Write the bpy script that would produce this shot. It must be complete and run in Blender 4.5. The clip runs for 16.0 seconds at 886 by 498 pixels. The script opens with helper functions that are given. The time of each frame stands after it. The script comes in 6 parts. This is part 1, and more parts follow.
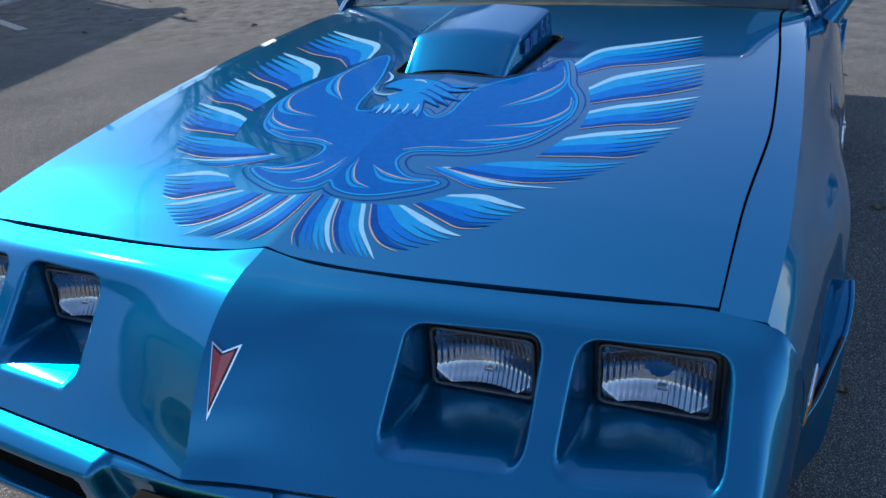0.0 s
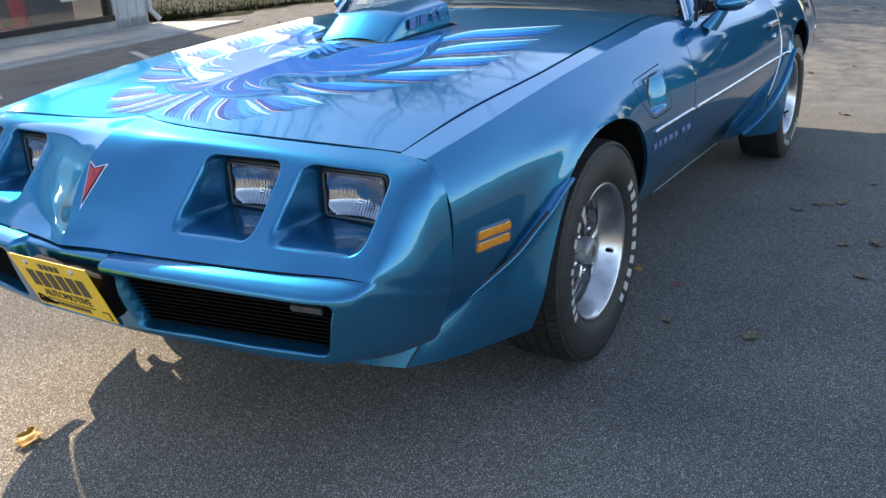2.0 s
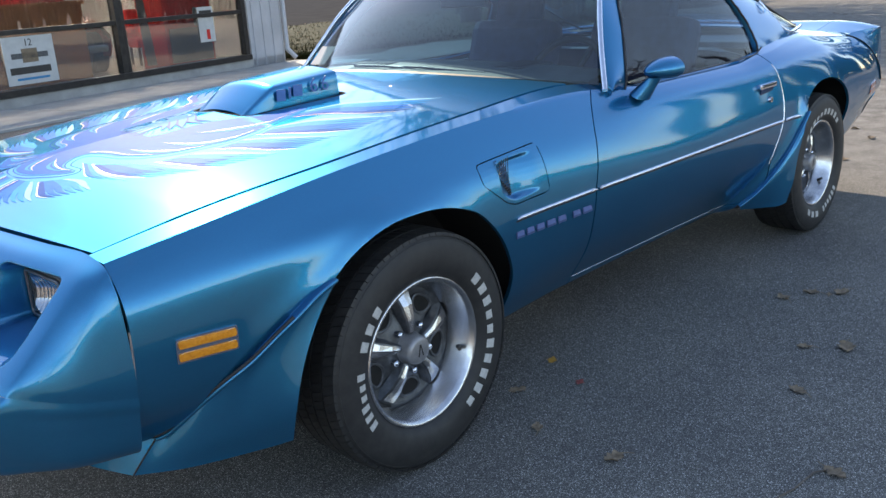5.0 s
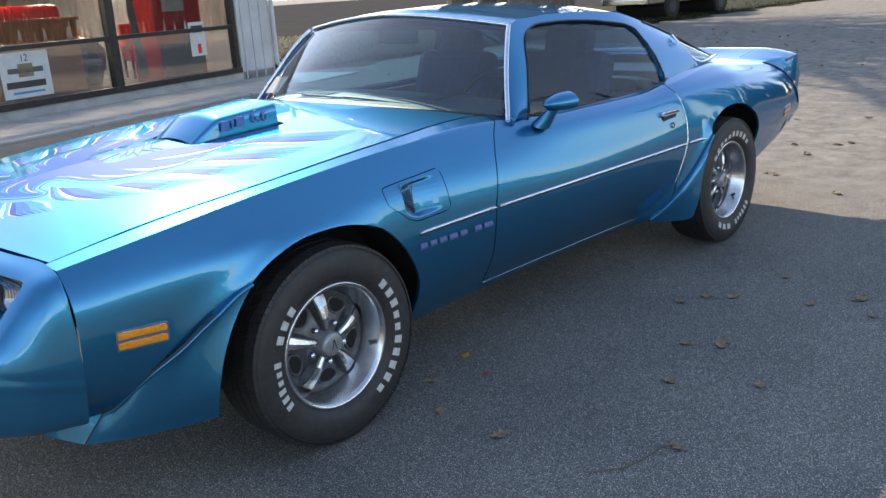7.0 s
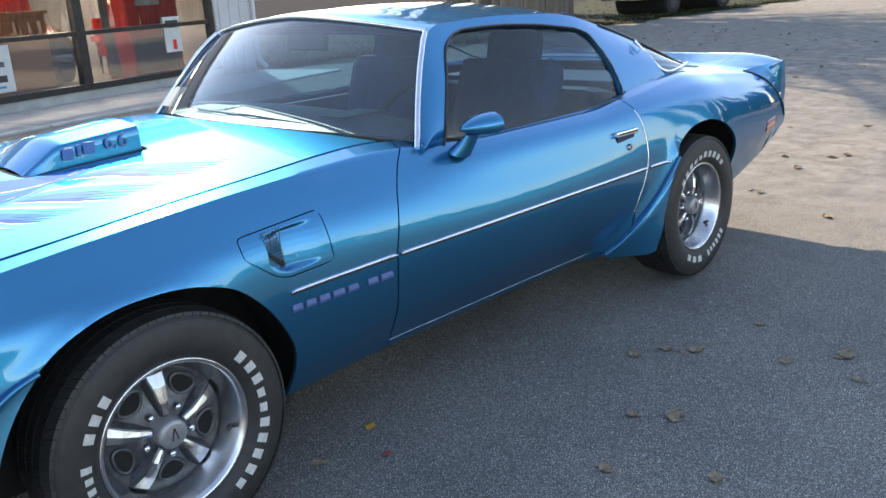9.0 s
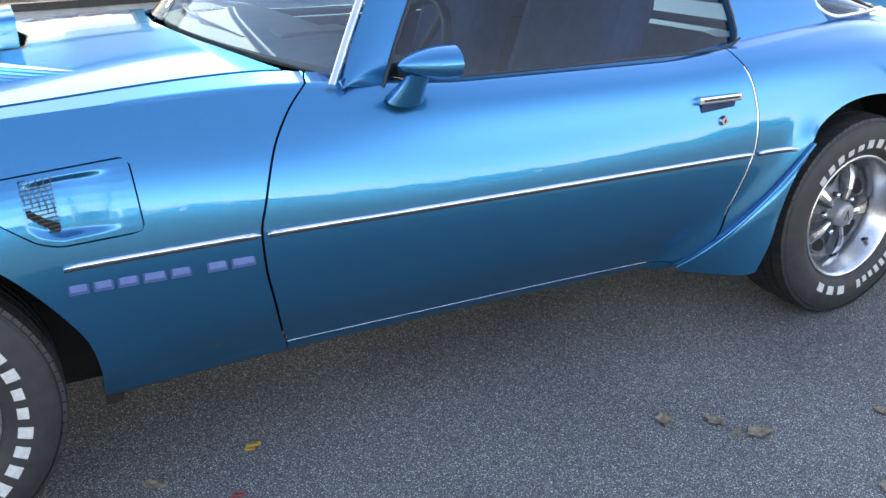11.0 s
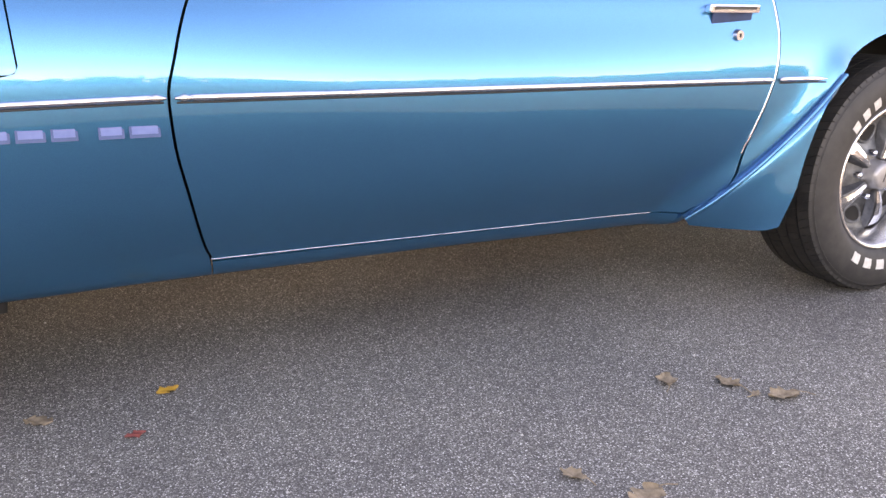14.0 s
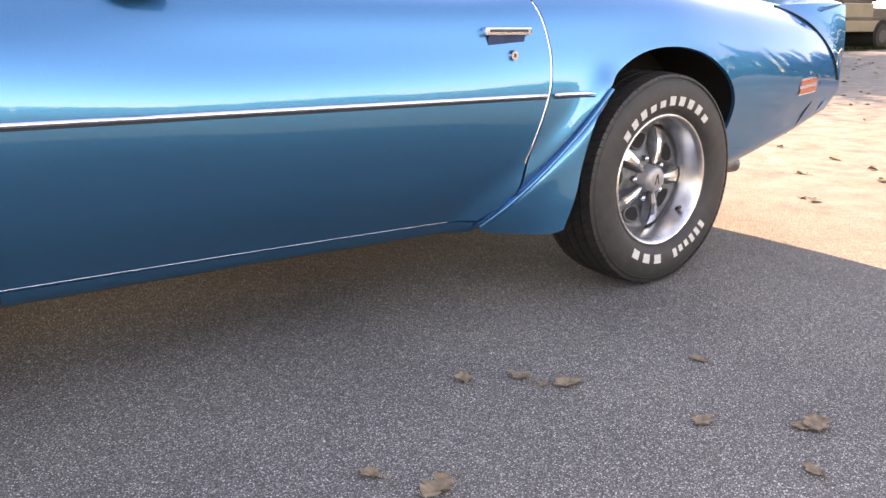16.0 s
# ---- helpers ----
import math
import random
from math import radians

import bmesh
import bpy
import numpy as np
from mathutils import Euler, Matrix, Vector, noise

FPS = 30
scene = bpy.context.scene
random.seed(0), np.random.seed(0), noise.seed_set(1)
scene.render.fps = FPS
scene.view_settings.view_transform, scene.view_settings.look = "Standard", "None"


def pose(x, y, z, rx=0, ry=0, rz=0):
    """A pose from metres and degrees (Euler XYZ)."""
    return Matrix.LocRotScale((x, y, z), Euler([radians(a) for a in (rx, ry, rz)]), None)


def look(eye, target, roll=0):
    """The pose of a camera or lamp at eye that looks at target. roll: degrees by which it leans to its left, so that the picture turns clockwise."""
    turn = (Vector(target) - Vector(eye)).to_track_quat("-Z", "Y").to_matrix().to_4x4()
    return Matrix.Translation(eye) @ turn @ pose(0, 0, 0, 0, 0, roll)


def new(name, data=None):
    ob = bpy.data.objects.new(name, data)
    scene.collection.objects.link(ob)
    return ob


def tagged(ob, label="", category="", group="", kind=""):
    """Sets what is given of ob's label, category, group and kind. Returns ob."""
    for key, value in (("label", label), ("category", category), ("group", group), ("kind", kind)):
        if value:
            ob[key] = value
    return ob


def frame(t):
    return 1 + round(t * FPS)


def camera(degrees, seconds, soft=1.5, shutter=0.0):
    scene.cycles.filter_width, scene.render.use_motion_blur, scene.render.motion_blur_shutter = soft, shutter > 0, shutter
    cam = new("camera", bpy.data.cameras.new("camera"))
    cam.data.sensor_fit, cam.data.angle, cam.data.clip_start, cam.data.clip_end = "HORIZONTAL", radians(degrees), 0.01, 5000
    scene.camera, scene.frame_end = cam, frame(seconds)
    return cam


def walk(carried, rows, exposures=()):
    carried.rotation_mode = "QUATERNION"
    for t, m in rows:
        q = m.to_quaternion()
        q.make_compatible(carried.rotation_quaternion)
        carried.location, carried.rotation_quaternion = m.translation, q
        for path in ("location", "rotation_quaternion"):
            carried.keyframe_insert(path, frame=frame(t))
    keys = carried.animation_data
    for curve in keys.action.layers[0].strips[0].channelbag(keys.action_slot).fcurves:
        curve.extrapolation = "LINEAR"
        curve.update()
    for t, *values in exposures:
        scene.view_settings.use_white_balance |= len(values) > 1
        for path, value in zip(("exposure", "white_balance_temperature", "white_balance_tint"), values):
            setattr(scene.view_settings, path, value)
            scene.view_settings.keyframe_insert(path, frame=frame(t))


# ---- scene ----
cam = camera(54.4, 16.0)
PATH = [
    (0, (-1.917, -0.782, 1.415), (-0.249, -0.061, 0.58), -3.7),
    (0.5, (-2.074, -1.032, 1.388), (-0.417, -0.248, 0.588), -3.0),
    (1, (-2.224, -1.26, 1.327), (-0.568, -0.43, 0.572), -2.5),
    (1.5, (-2.268, -1.466, 1.282), (-0.629, -0.579, 0.555), -2.1),
    (2, (-2.261, -1.748, 1.225), (-0.669, -0.745, 0.546), -2.6),
    (2.5, (-2.159, -1.876, 1.202), (-0.594, -0.8, 0.576), -2.8),
    (3, (-2.001, -1.989, 1.21), (-0.46, -0.867, 0.604), -3.1),
    (3.5, (-1.893, -2.077, 1.212), (-0.38, -0.915, 0.61), -3.5),
    (4, (-1.758, -2.221, 1.22), (-0.331, -0.957, 0.615), -3.7),
    (4.5, (-1.651, -2.298, 1.246), (-0.263, -0.988, 0.65), -3.7),
    (5, (-1.482, -2.387, 1.279), (-0.108, -1.061, 0.685), -3.6),
    (5.2, (-1.434, -2.448, 1.307), (-0.061, -1.121, 0.711), -3.7),
    (7.3, (-1.59, -2.897, 1.402), (-0.214, -1.566, 0.826), -3.5),
    (7.5, (-1.582, -2.897, 1.404), (-0.208, -1.564, 0.824), -3.4),
    (8, (-1.49, -2.874, 1.394), (-0.115, -1.543, 0.814), -3.3),
    (8.5, (-1.234, -2.804, 1.388), (0.141, -1.473, 0.806), -3.4),
    (8.7, (-1.108, -2.77, 1.396), (0.265, -1.438, 0.813), -3.4),
    (10.8, (0.191, -2.625, 1.309), (1.176, -1.045, 0.58), -0.3),
    (11, (0.288, -2.594, 1.261), (1.163, -0.951, 0.529), 0.0),
    (11.5, (0.398, -2.528, 1.102), (1.08, -0.775, 0.423), 0.7),
    (12, (0.424, -2.483, 0.911), (1.0, -0.664, 0.312), 0.5),
    (12.5, (0.444, -2.471, 0.811), (1.007, -0.64, 0.237), 0.7),
    (13, (0.478, -2.472, 0.788), (1.137, -0.665, 0.24), 0.7),
    (13.5, (0.509, -2.483, 0.789), (1.271, -0.716, 0.242), 0.8),
    (14, (0.521, -2.484, 0.798), (1.363, -0.757, 0.242), 0.8),
    (14.5, (0.537, -2.495, 0.806), (1.459, -0.81, 0.247), 0.7),
    (15, (0.564, -2.514, 0.81), (1.584, -0.884, 0.258), 0.9),
    (15.5, (0.566, -2.514, 0.821), (1.695, -0.958, 0.27), 1.6),
    (16, (0.565, -2.608, 0.818), (1.721, -1.06, 0.3), 0.5),
]
walk(cam, [(t, look(eye, target, roll)) for t, eye, target, roll in PATH],
     [(0, 0.68, 6400, 10), (0.6, 1.06, 7000, 10), (1.5, 1.58, 8000, 12), (2.5, 1.69, 8200, 12), (5, 1.72, 8100, 13), (8, 1.82, 8500, 14), (10.8, 2.70, 8800, 18), (11.5, 2.92, 10700, 26), (12, 3.32, 13200, 33), (13, 3.46, 13900, 36), (14.5, 3.38, 13700, 35), (15.3, 3.28, 13700, 35), (16, 3.04, 13500, 33)])


# ---- light ----
SUN = Vector((0.70, 1.35, 1.0)).normalized()
world = bpy.data.worlds.new("world")
scene.world = world
world.use_nodes = True
wn = world.node_tree.nodes
sky = wn.new("ShaderNodeTexSky")
sky.sky_type = "NISHITA"
sky.sun_disc = False
sky.sun_elevation = math.asin(SUN.z)
sky.sun_rotation = math.atan2(SUN.x, SUN.y)
sky.air_density, sky.dust_density, sky.ozone_density = 0.87, 0.06, 1.6
wn["Background"].inputs["Strength"].default_value = 0.15
# scattered white clouds over the clear sky
cloud_at = wn.new("ShaderNodeTexCoord")
cloud_map = wn.new("ShaderNodeMapping")
cloud_map.inputs["Scale"].default_value = (1.0, 1.0, 2.6)
cloud = wn.new("ShaderNodeTexNoise")
cloud.inputs["Scale"].default_value, cloud.inputs["Detail"].default_value = 3.4, 8.0
cloud_ramp = wn.new("ShaderNodeValToRGB")
cloud_ramp.color_ramp.elements[0].position, cloud_ramp.color_ramp.elements[1].position = 0.66, 0.82
cloud_mix = wn.new("ShaderNodeMixRGB")
cloud_mix.inputs["Color2"].default_value = (2.3, 2.5, 2.8, 1)
wl = world.node_tree.links
wl.new(cloud_at.outputs["Generated"], cloud_map.inputs["Vector"])
wl.new(cloud_map.outputs["Vector"], cloud.inputs["Vector"])
wl.new(cloud.outputs["Fac"], cloud_ramp.inputs["Fac"])
wl.new(cloud_ramp.outputs["Color"], cloud_mix.inputs["Fac"])
wl.new(sky.outputs["Color"], cloud_mix.inputs["Color1"])
wl.new(cloud_mix.outputs["Color"], wn["Background"].inputs["Color"])
sun_data = bpy.data.lights.new("sun", "SUN")
sun_data.energy, sun_data.angle, sun_data.color = 2.8, radians(0.53), (1.0, 0.94, 0.84)
sun = new("sun", sun_data)
sun.matrix_world = look(SUN * 50, (0, 0, 0))


# ---- node materials ----
def material(name, color=(0.5, 0.5, 0.5), rough=0.5, metal=0.0, coat=0.0, spec=0.5):
    m = bpy.data.materials.new(name)
    m.use_nodes = True
    b = m.node_tree.nodes["Principled BSDF"]
    b.inputs["Base Color"].default_value = (*color, 1)
    b.inputs["Roughness"].default_value = rough
    b.inputs["Metallic"].default_value = metal
    b.inputs["Coat Weight"].default_value = coat
    b.inputs["Coat Roughness"].default_value = 0.03
    b.inputs["Specular IOR Level"].default_value = spec
    return m


def noisy(m, colors, scale, detail=6.0, rough=0.6, socket="Base Color", lo=0.3, hi=0.7, coords="Object", stretch=(1, 1, 1)):
    """Noise through a colour ramp into a socket of the shader."""
    n, l = m.node_tree.nodes, m.node_tree.links
    tc = n.new("ShaderNodeTexCoord")
    mp = n.new("ShaderNodeMapping")
    mp.inputs["Scale"].default_value = stretch
    t = n.new("ShaderNodeTexNoise")
    t.inputs["Scale"].default_value, t.inputs["Detail"].default_value, t.inputs["Roughness"].default_value = scale, detail, rough
    r = n.new("ShaderNodeValToRGB")
    r.color_ramp.elements[0].position, r.color_ramp.elements[1].position = lo, hi
    for e, c in zip(r.color_ramp.elements, colors):
        e.color = (*c, 1)
    l.new(tc.outputs[coords], mp.inputs["Vector"])
    l.new(mp.outputs["Vector"], t.inputs["Vector"])
    l.new(t.outputs["Fac"], r.inputs["Fac"])
    if socket:
        l.new(r.outputs["Color"], n["Principled BSDF"].inputs[socket])
    return r, t


def bumpy(m, scale, strength, distance=0.002, detail=4.0, coords="Object"):
    n, l = m.node_tree.nodes, m.node_tree.links
    tc = n.new("ShaderNodeTexCoord")
    t = n.new("ShaderNodeTexNoise")
    t.inputs["Scale"].default_value, t.inputs["Detail"].default_value = scale, detail
    b = n.new("ShaderNodeBump")
    b.inputs["Strength"].default_value, b.inputs["Distance"].default_value = strength, distance
    l.new(tc.outputs[coords], t.inputs["Vector"])
    l.new(t.outputs["Fac"], b.inputs["Height"])
    l.new(b.outputs["Normal"], n["Principled BSDF"].inputs["Normal"])
    return b


def glass_material(name, tint, rough=0.0, ior=1.52, dust=0.0):
    """Thin tinted pane: mostly see-through, with a clear reflection and a film of dust."""
    m = bpy.data.materials.new(name)
    m.use_nodes = True
    n, l = m.node_tree.nodes, m.node_tree.links
    n.clear()
    out = n.new("ShaderNodeOutputMaterial")
    tr = n.new("ShaderNodeBsdfTransparent")
    tr.inputs["Color"].default_value = (*tint, 1)
    gl = n.new("ShaderNodeBsdfGlossy")
    gl.inputs["Roughness"].default_value = rough
    fr = n.new("ShaderNodeLayerWeight")
    fr.inputs["Blend"].default_value = 0.5
    power = n.new("ShaderNodeMath")
    power.operation = "POWER"
    power.inputs[1].default_value = 5.0
    gloss = n.new("ShaderNodeMapRange")
    gloss.inputs["To Min"].default_value = ((ior - 1) / (ior + 1)) ** 2
    l.new(fr.outputs["Facing"], power.inputs[0])
    l.new(power.outputs["Value"], gloss.inputs["Value"])
    mx = n.new("ShaderNodeMixShader")
    l.new(gloss.outputs["Result"], mx.inputs["Fac"])
    l.new(tr.outputs["BSDF"], mx.inputs[1])
    l.new(gl.outputs["BSDF"], mx.inputs[2])
    film = n.new("ShaderNodeBsdfDiffuse")
    film.inputs["Color"].default_value = (0.6, 0.62, 0.62, 1)
    smear = n.new("ShaderNodeTexNoise")
    smear.inputs["Scale"].default_value, smear.inputs["Detail"].default_value = 5.0, 9.0
    amount = n.new("ShaderNodeMapRange")
    amount.inputs["From Min"].default_value, amount.inputs["From Max"].default_value = 0.3, 0.75
    amount.inputs["To Min"].default_value, amount.inputs["To Max"].default_value = dust * 0.5, dust * 1.6
    top = n.new("ShaderNodeMixShader")
    l.new(smear.outputs["Fac"], amount.inputs["Value"])
    l.new(amount.outputs["Result"], top.inputs["Fac"])
    l.new(mx.outputs["Shader"], top.inputs[1])
    l.new(film.outputs["BSDF"], top.inputs[2])
    l.new(top.outputs["Shader"], out.inputs["Surface"])
    return m


PAINT = material("blue_metallic_paint", (0.003, 0.190, 0.370), 0.30, 0.83, 1.0, 0.0)
PAINT.node_tree.nodes["Principled BSDF"].inputs["Specular Tint"].default_value = (0.03, 0.38, 0.56, 1)
PAINT.node_tree.nodes["Principled BSDF"].inputs["Coat IOR"].default_value = 1.48
PAINT.node_tree.nodes["Principled BSDF"].inputs["Coat Roughness"].default_value = 0.045
noisy(PAINT, ((0.002, 0.170, 0.333), (0.004, 0.211, 0.407)), 900.0, 2.0, 0.5)
CHROME = material("chrome", (0.72, 0.72, 0.74), 0.12, 1.0)
noisy(CHROME, ((0.57, 0.61, 0.68), (0.73, 0.77, 0.85)), 40.0)
BLACK = material("black_plastic", (0.012, 0.012, 0.013), 0.45)
noisy(BLACK, ((0.008, 0.008, 0.009), (0.02, 0.02, 0.021)), 60.0)
# near-black for unlit hollows and filler boxes; also grille backing and scoop seal
DARK = material("dark_cavity", (0.006, 0.006, 0.006), 0.9)
noisy(DARK, ((0.004, 0.004, 0.004), (0.012, 0.011, 0.01)), 20.0)
RUBBER = material("tyre_rubber", (0.016, 0.016, 0.017), 0.6)
noisy(RUBBER, ((0.012, 0.012, 0.013), (0.028, 0.027, 0.026)), 30.0)
bumpy(RUBBER, 220.0, 0.25, 0.001)
ALLOY = material("brushed_metal", (0.62, 0.62, 0.63), 0.26, 1.0)
noisy(ALLOY, ((0.5, 0.5, 0.51), (0.7, 0.7, 0.71)), 30.0)
GUNMETAL = material("gunmetal_paint", (0.10, 0.11, 0.12), 0.42, 0.7)
noisy(GUNMETAL, ((0.07, 0.075, 0.085), (0.14, 0.15, 0.16)), 50.0)
GLASS = glass_material("car_glass", (0.33, 0.50, 0.60), ior=1.55, dust=0.006)
WINDSCREEN = glass_material("windscreen_glass", (0.32, 0.56, 0.68), ior=1.9, dust=0.028)
WHITE = material("white_rubber", (0.62, 0.61, 0.58), 0.6)
noisy(WHITE, ((0.38, 0.375, 0.36), (0.55, 0.545, 0.52)), 90.0)
AMBER = material("amber_lens", (0.75, 0.26, 0.02), 0.12, 0.0, 0.6)
noisy(AMBER, ((0.62, 0.19, 0.01), (0.82, 0.32, 0.03)), 120.0)
MARKER_RED = material("dull_red_lens", (0.42, 0.09, 0.05), 0.2, 0.0, 0.5)
noisy(MARKER_RED, ((0.34, 0.07, 0.04), (0.48, 0.12, 0.07)), 120.0)
RED = material("red_enamel", (0.5, 0.015, 0.02), 0.15, 0.0, 0.8)
noisy(RED, ((0.4, 0.01, 0.015), (0.56, 0.02, 0.03)), 40.0)
TRIM_BLUE = material("dark_blue_vinyl", (0.008, 0.03, 0.085), 0.7)
noisy(TRIM_BLUE, ((0.005, 0.02, 0.06), (0.012, 0.042, 0.11)), 25.0)


def asphalt_material():
    """Worn asphalt: pale stone chips in dark binder, with stains; sandy far off, paler and warmer ahead of the nose."""
    m = material("asphalt", (0.15, 0.147, 0.142), 0.95, spec=0.08)
    n, l = m.node_tree.nodes, m.node_tree.links
    at = n.new("ShaderNodeTexCoord")
    chips = n.new("ShaderNodeTexVoronoi")
    chips.inputs["Scale"].default_value = 340.0
    chip_ramp = n.new("ShaderNodeValToRGB")
    e = chip_ramp.color_ramp.elements
    e[0].position, e[0].color = 0.0, (0.124, 0.121, 0.116, 1)
    e[1].position, e[1].color = 1.0, (0.76, 0.745, 0.72, 1)
    for at_, v_ in ((0.50, 0.195), (0.74, 0.28), (0.90, 0.41)):
        k_ = e.new(at_)
        k_.color = (v_, v_ * 0.98, v_ * 0.945, 1)
    binder = n.new("ShaderNodeMapRange")
    binder.inputs["From Min"].default_value, binder.inputs["From Max"].default_value = 0.38, 0.70
    binder_mix = n.new("ShaderNodeMixRGB")
    binder_mix.inputs["Color2"].default_value = (0.088, 0.086, 0.083, 1)
    sep = n.new("ShaderNodeSeparateColor")
    big = n.new("ShaderNodeTexNoise")
    big.inputs["Scale"].default_value, big.inputs["Detail"].default_value = 1.3, 6.0
    big_ramp = n.new("ShaderNodeValToRGB")
    b = big_ramp.color_ramp.elements
    b[0].position, b[0].color, b[1].position, b[1].color = 0.3, (0.78, 0.78, 0.79, 1), 0.7, (1.12, 1.1, 1.06, 1)
    mul = n.new("ShaderNodeMixRGB")
    mul.blend_type = "MULTIPLY"
    mul.inputs["Fac"].default_value = 1.0
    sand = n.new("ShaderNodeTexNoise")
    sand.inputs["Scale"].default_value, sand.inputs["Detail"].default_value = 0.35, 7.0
    place = n.new("ShaderNodeSeparateXYZ")
    far = n.new("ShaderNodeMapRange")
    far.inputs["From Min"].default_value, far.inputs["From Max"].default_value = 3.0, 5.5
    add = n.new("ShaderNodeMath")
    add.operation = "MULTIPLY"
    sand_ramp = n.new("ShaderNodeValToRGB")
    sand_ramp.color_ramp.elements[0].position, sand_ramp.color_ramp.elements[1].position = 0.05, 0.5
    mix = n.new("ShaderNodeMixRGB")
    grit = n.new("ShaderNodeTexNoise")
    grit.inputs["Scale"].default_value, grit.inputs["Detail"].default_value, grit.inputs["Roughness"].default_value = 4.5, 12.0, 0.75
    grit_ramp = n.new("ShaderNodeValToRGB")
    g = grit_ramp.color_ramp.elements
    g[0].position, g[0].color, g[1].position, g[1].color = 0.30, (0.078, 0.074, 0.070, 1), 0.68, (0.268, 0.254, 0.237, 1)
    l.new(at.outputs["Object"], grit.inputs["Vector"])
    l.new(grit.outputs["Fac"], grit_ramp.inputs["Fac"])
    l.new(grit_ramp.outputs["Color"], mix.inputs["Color2"])
    bump = n.new("ShaderNodeBump")
    bump.inputs["Strength"].default_value, bump.inputs["Distance"].default_value = 0.65, 0.004
    for v in (chips, big, sand):
        l.new(at.outputs["Object"], v.inputs["Vector"])
    l.new(at.outputs["Object"], place.inputs["Vector"])
    l.new(chips.outputs["Color"], sep.inputs["Color"])
    l.new(sep.outputs["Red"], chip_ramp.inputs["Fac"])
    l.new(big.outputs["Fac"], big_ramp.inputs["Fac"])
    l.new(chips.outputs["Distance"], binder.inputs["Value"])
    l.new(binder.outputs["Result"], binder_mix.inputs["Fac"])
    l.new(chip_ramp.outputs["Color"], binder_mix.inputs["Color1"])
    l.new(binder_mix.outputs["Color"], mul.inputs["Color1"])
    l.new(big_ramp.outputs["Color"], mul.inputs["Color2"])
    l.new(place.outputs["X"], far.inputs["Value"])
    l.new(sand.outputs["Fac"], sand_ramp.inputs["Fac"])
    l.new(sand_ramp.outputs["Color"], add.inputs[0])
    l.new(far.outputs["Result"], add.inputs[1])
    # lifts and warms the colour from the nose forwards, in noisy patches
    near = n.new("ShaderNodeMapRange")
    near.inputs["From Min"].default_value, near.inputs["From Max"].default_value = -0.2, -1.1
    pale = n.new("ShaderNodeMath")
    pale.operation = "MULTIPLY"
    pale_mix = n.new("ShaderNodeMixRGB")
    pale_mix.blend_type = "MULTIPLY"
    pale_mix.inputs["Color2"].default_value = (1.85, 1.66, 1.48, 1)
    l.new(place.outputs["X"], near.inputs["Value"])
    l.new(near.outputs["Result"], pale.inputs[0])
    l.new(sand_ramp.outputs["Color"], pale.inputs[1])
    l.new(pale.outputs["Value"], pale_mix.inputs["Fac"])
    l.new(mix.outputs["Color"], pale_mix.inputs["Color1"])
    l.new(add.outputs["Value"], mix.inputs["Fac"])
    l.new(mul.outputs["Color"], mix.inputs["Color1"])
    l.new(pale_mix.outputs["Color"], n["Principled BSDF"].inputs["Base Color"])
    l.new(chips.outputs["Distance"], bump.inputs["Height"])
    l.new(bump.outputs["Normal"], n["Principled BSDF"].inputs["Normal"])
    return m


ASPHALT = asphalt_material()
CONCRETE = material("concrete", (0.36, 0.35, 0.33), 0.85)
noisy(CONCRETE, ((0.28, 0.275, 0.265), (0.42, 0.41, 0.39)), 3.0, 9.0)
bumpy(CONCRETE, 60.0, 0.3, 0.003)
SIDING = material("painted_siding", (0.62, 0.64, 0.66), 0.45)
noisy(SIDING, ((0.36, 0.365, 0.385), (0.46, 0.465, 0.49)), 2.0, 8.0)
FRAME = material("dark_window_frame", (0.03, 0.027, 0.025), 0.4, 0.4)
noisy(FRAME, ((0.02, 0.018, 0.017), (0.045, 0.04, 0.037)), 12.0)
SHOPGLASS = glass_material("shop_glass", (0.72, 0.74, 0.73), ior=3.0, dust=0.010)
# one dull grey shared by back wall, ceiling and banner cloth
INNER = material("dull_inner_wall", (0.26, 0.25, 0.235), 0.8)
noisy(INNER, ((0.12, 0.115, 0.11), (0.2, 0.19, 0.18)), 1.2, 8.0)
SHOPFLOOR = material("sealed_floor", (0.17, 0.15, 0.13), 0.3)
noisy(SHOPFLOOR, ((0.12, 0.105, 0.09), (0.22, 0.195, 0.165)), 1.5, 9.0)
GRASS = material("grass", (0.06, 0.065, 0.025), 0.9, spec=0.05)
noisy(GRASS, ((0.008, 0.012, 0.004), (0.026, 0.028, 0.010)), 5.0, 8.0)
LEAF_TAN = material("dry_leaf", (0.33, 0.25, 0.15), 0.8, spec=0.15)
noisy(LEAF_TAN, ((0.13, 0.095, 0.065), (0.29, 0.22, 0.155)), 90.0)
LEAF_YELLOW = material("yellow_leaf", (0.6, 0.36, 0.03), 0.6)
noisy(LEAF_YELLOW, ((0.36, 0.17, 0.02), (0.48, 0.26, 0.04)), 60.0)
LEAF_RED = material("red_leaf", (0.25, 0.05, 0.04), 0.6)
noisy(LEAF_RED, ((0.18, 0.03, 0.03), (0.3, 0.07, 0.05)), 60.0)
FAR_WOOD = material("far_bare_woods", (0.05, 0.045, 0.04), 0.95, spec=0.02)
noisy(FAR_WOOD, ((0.03, 0.028, 0.025), (0.075, 0.066, 0.056)), 0.6, 8.0)
ROAD = material("dark_road", (0.05, 0.05, 0.052), 1.0, spec=0.0)
noisy(ROAD, ((0.04, 0.04, 0.042), (0.065, 0.064, 0.064)), 0.8, 8.0)
BARK = material("bark", (0.12, 0.095, 0.075), 0.9)
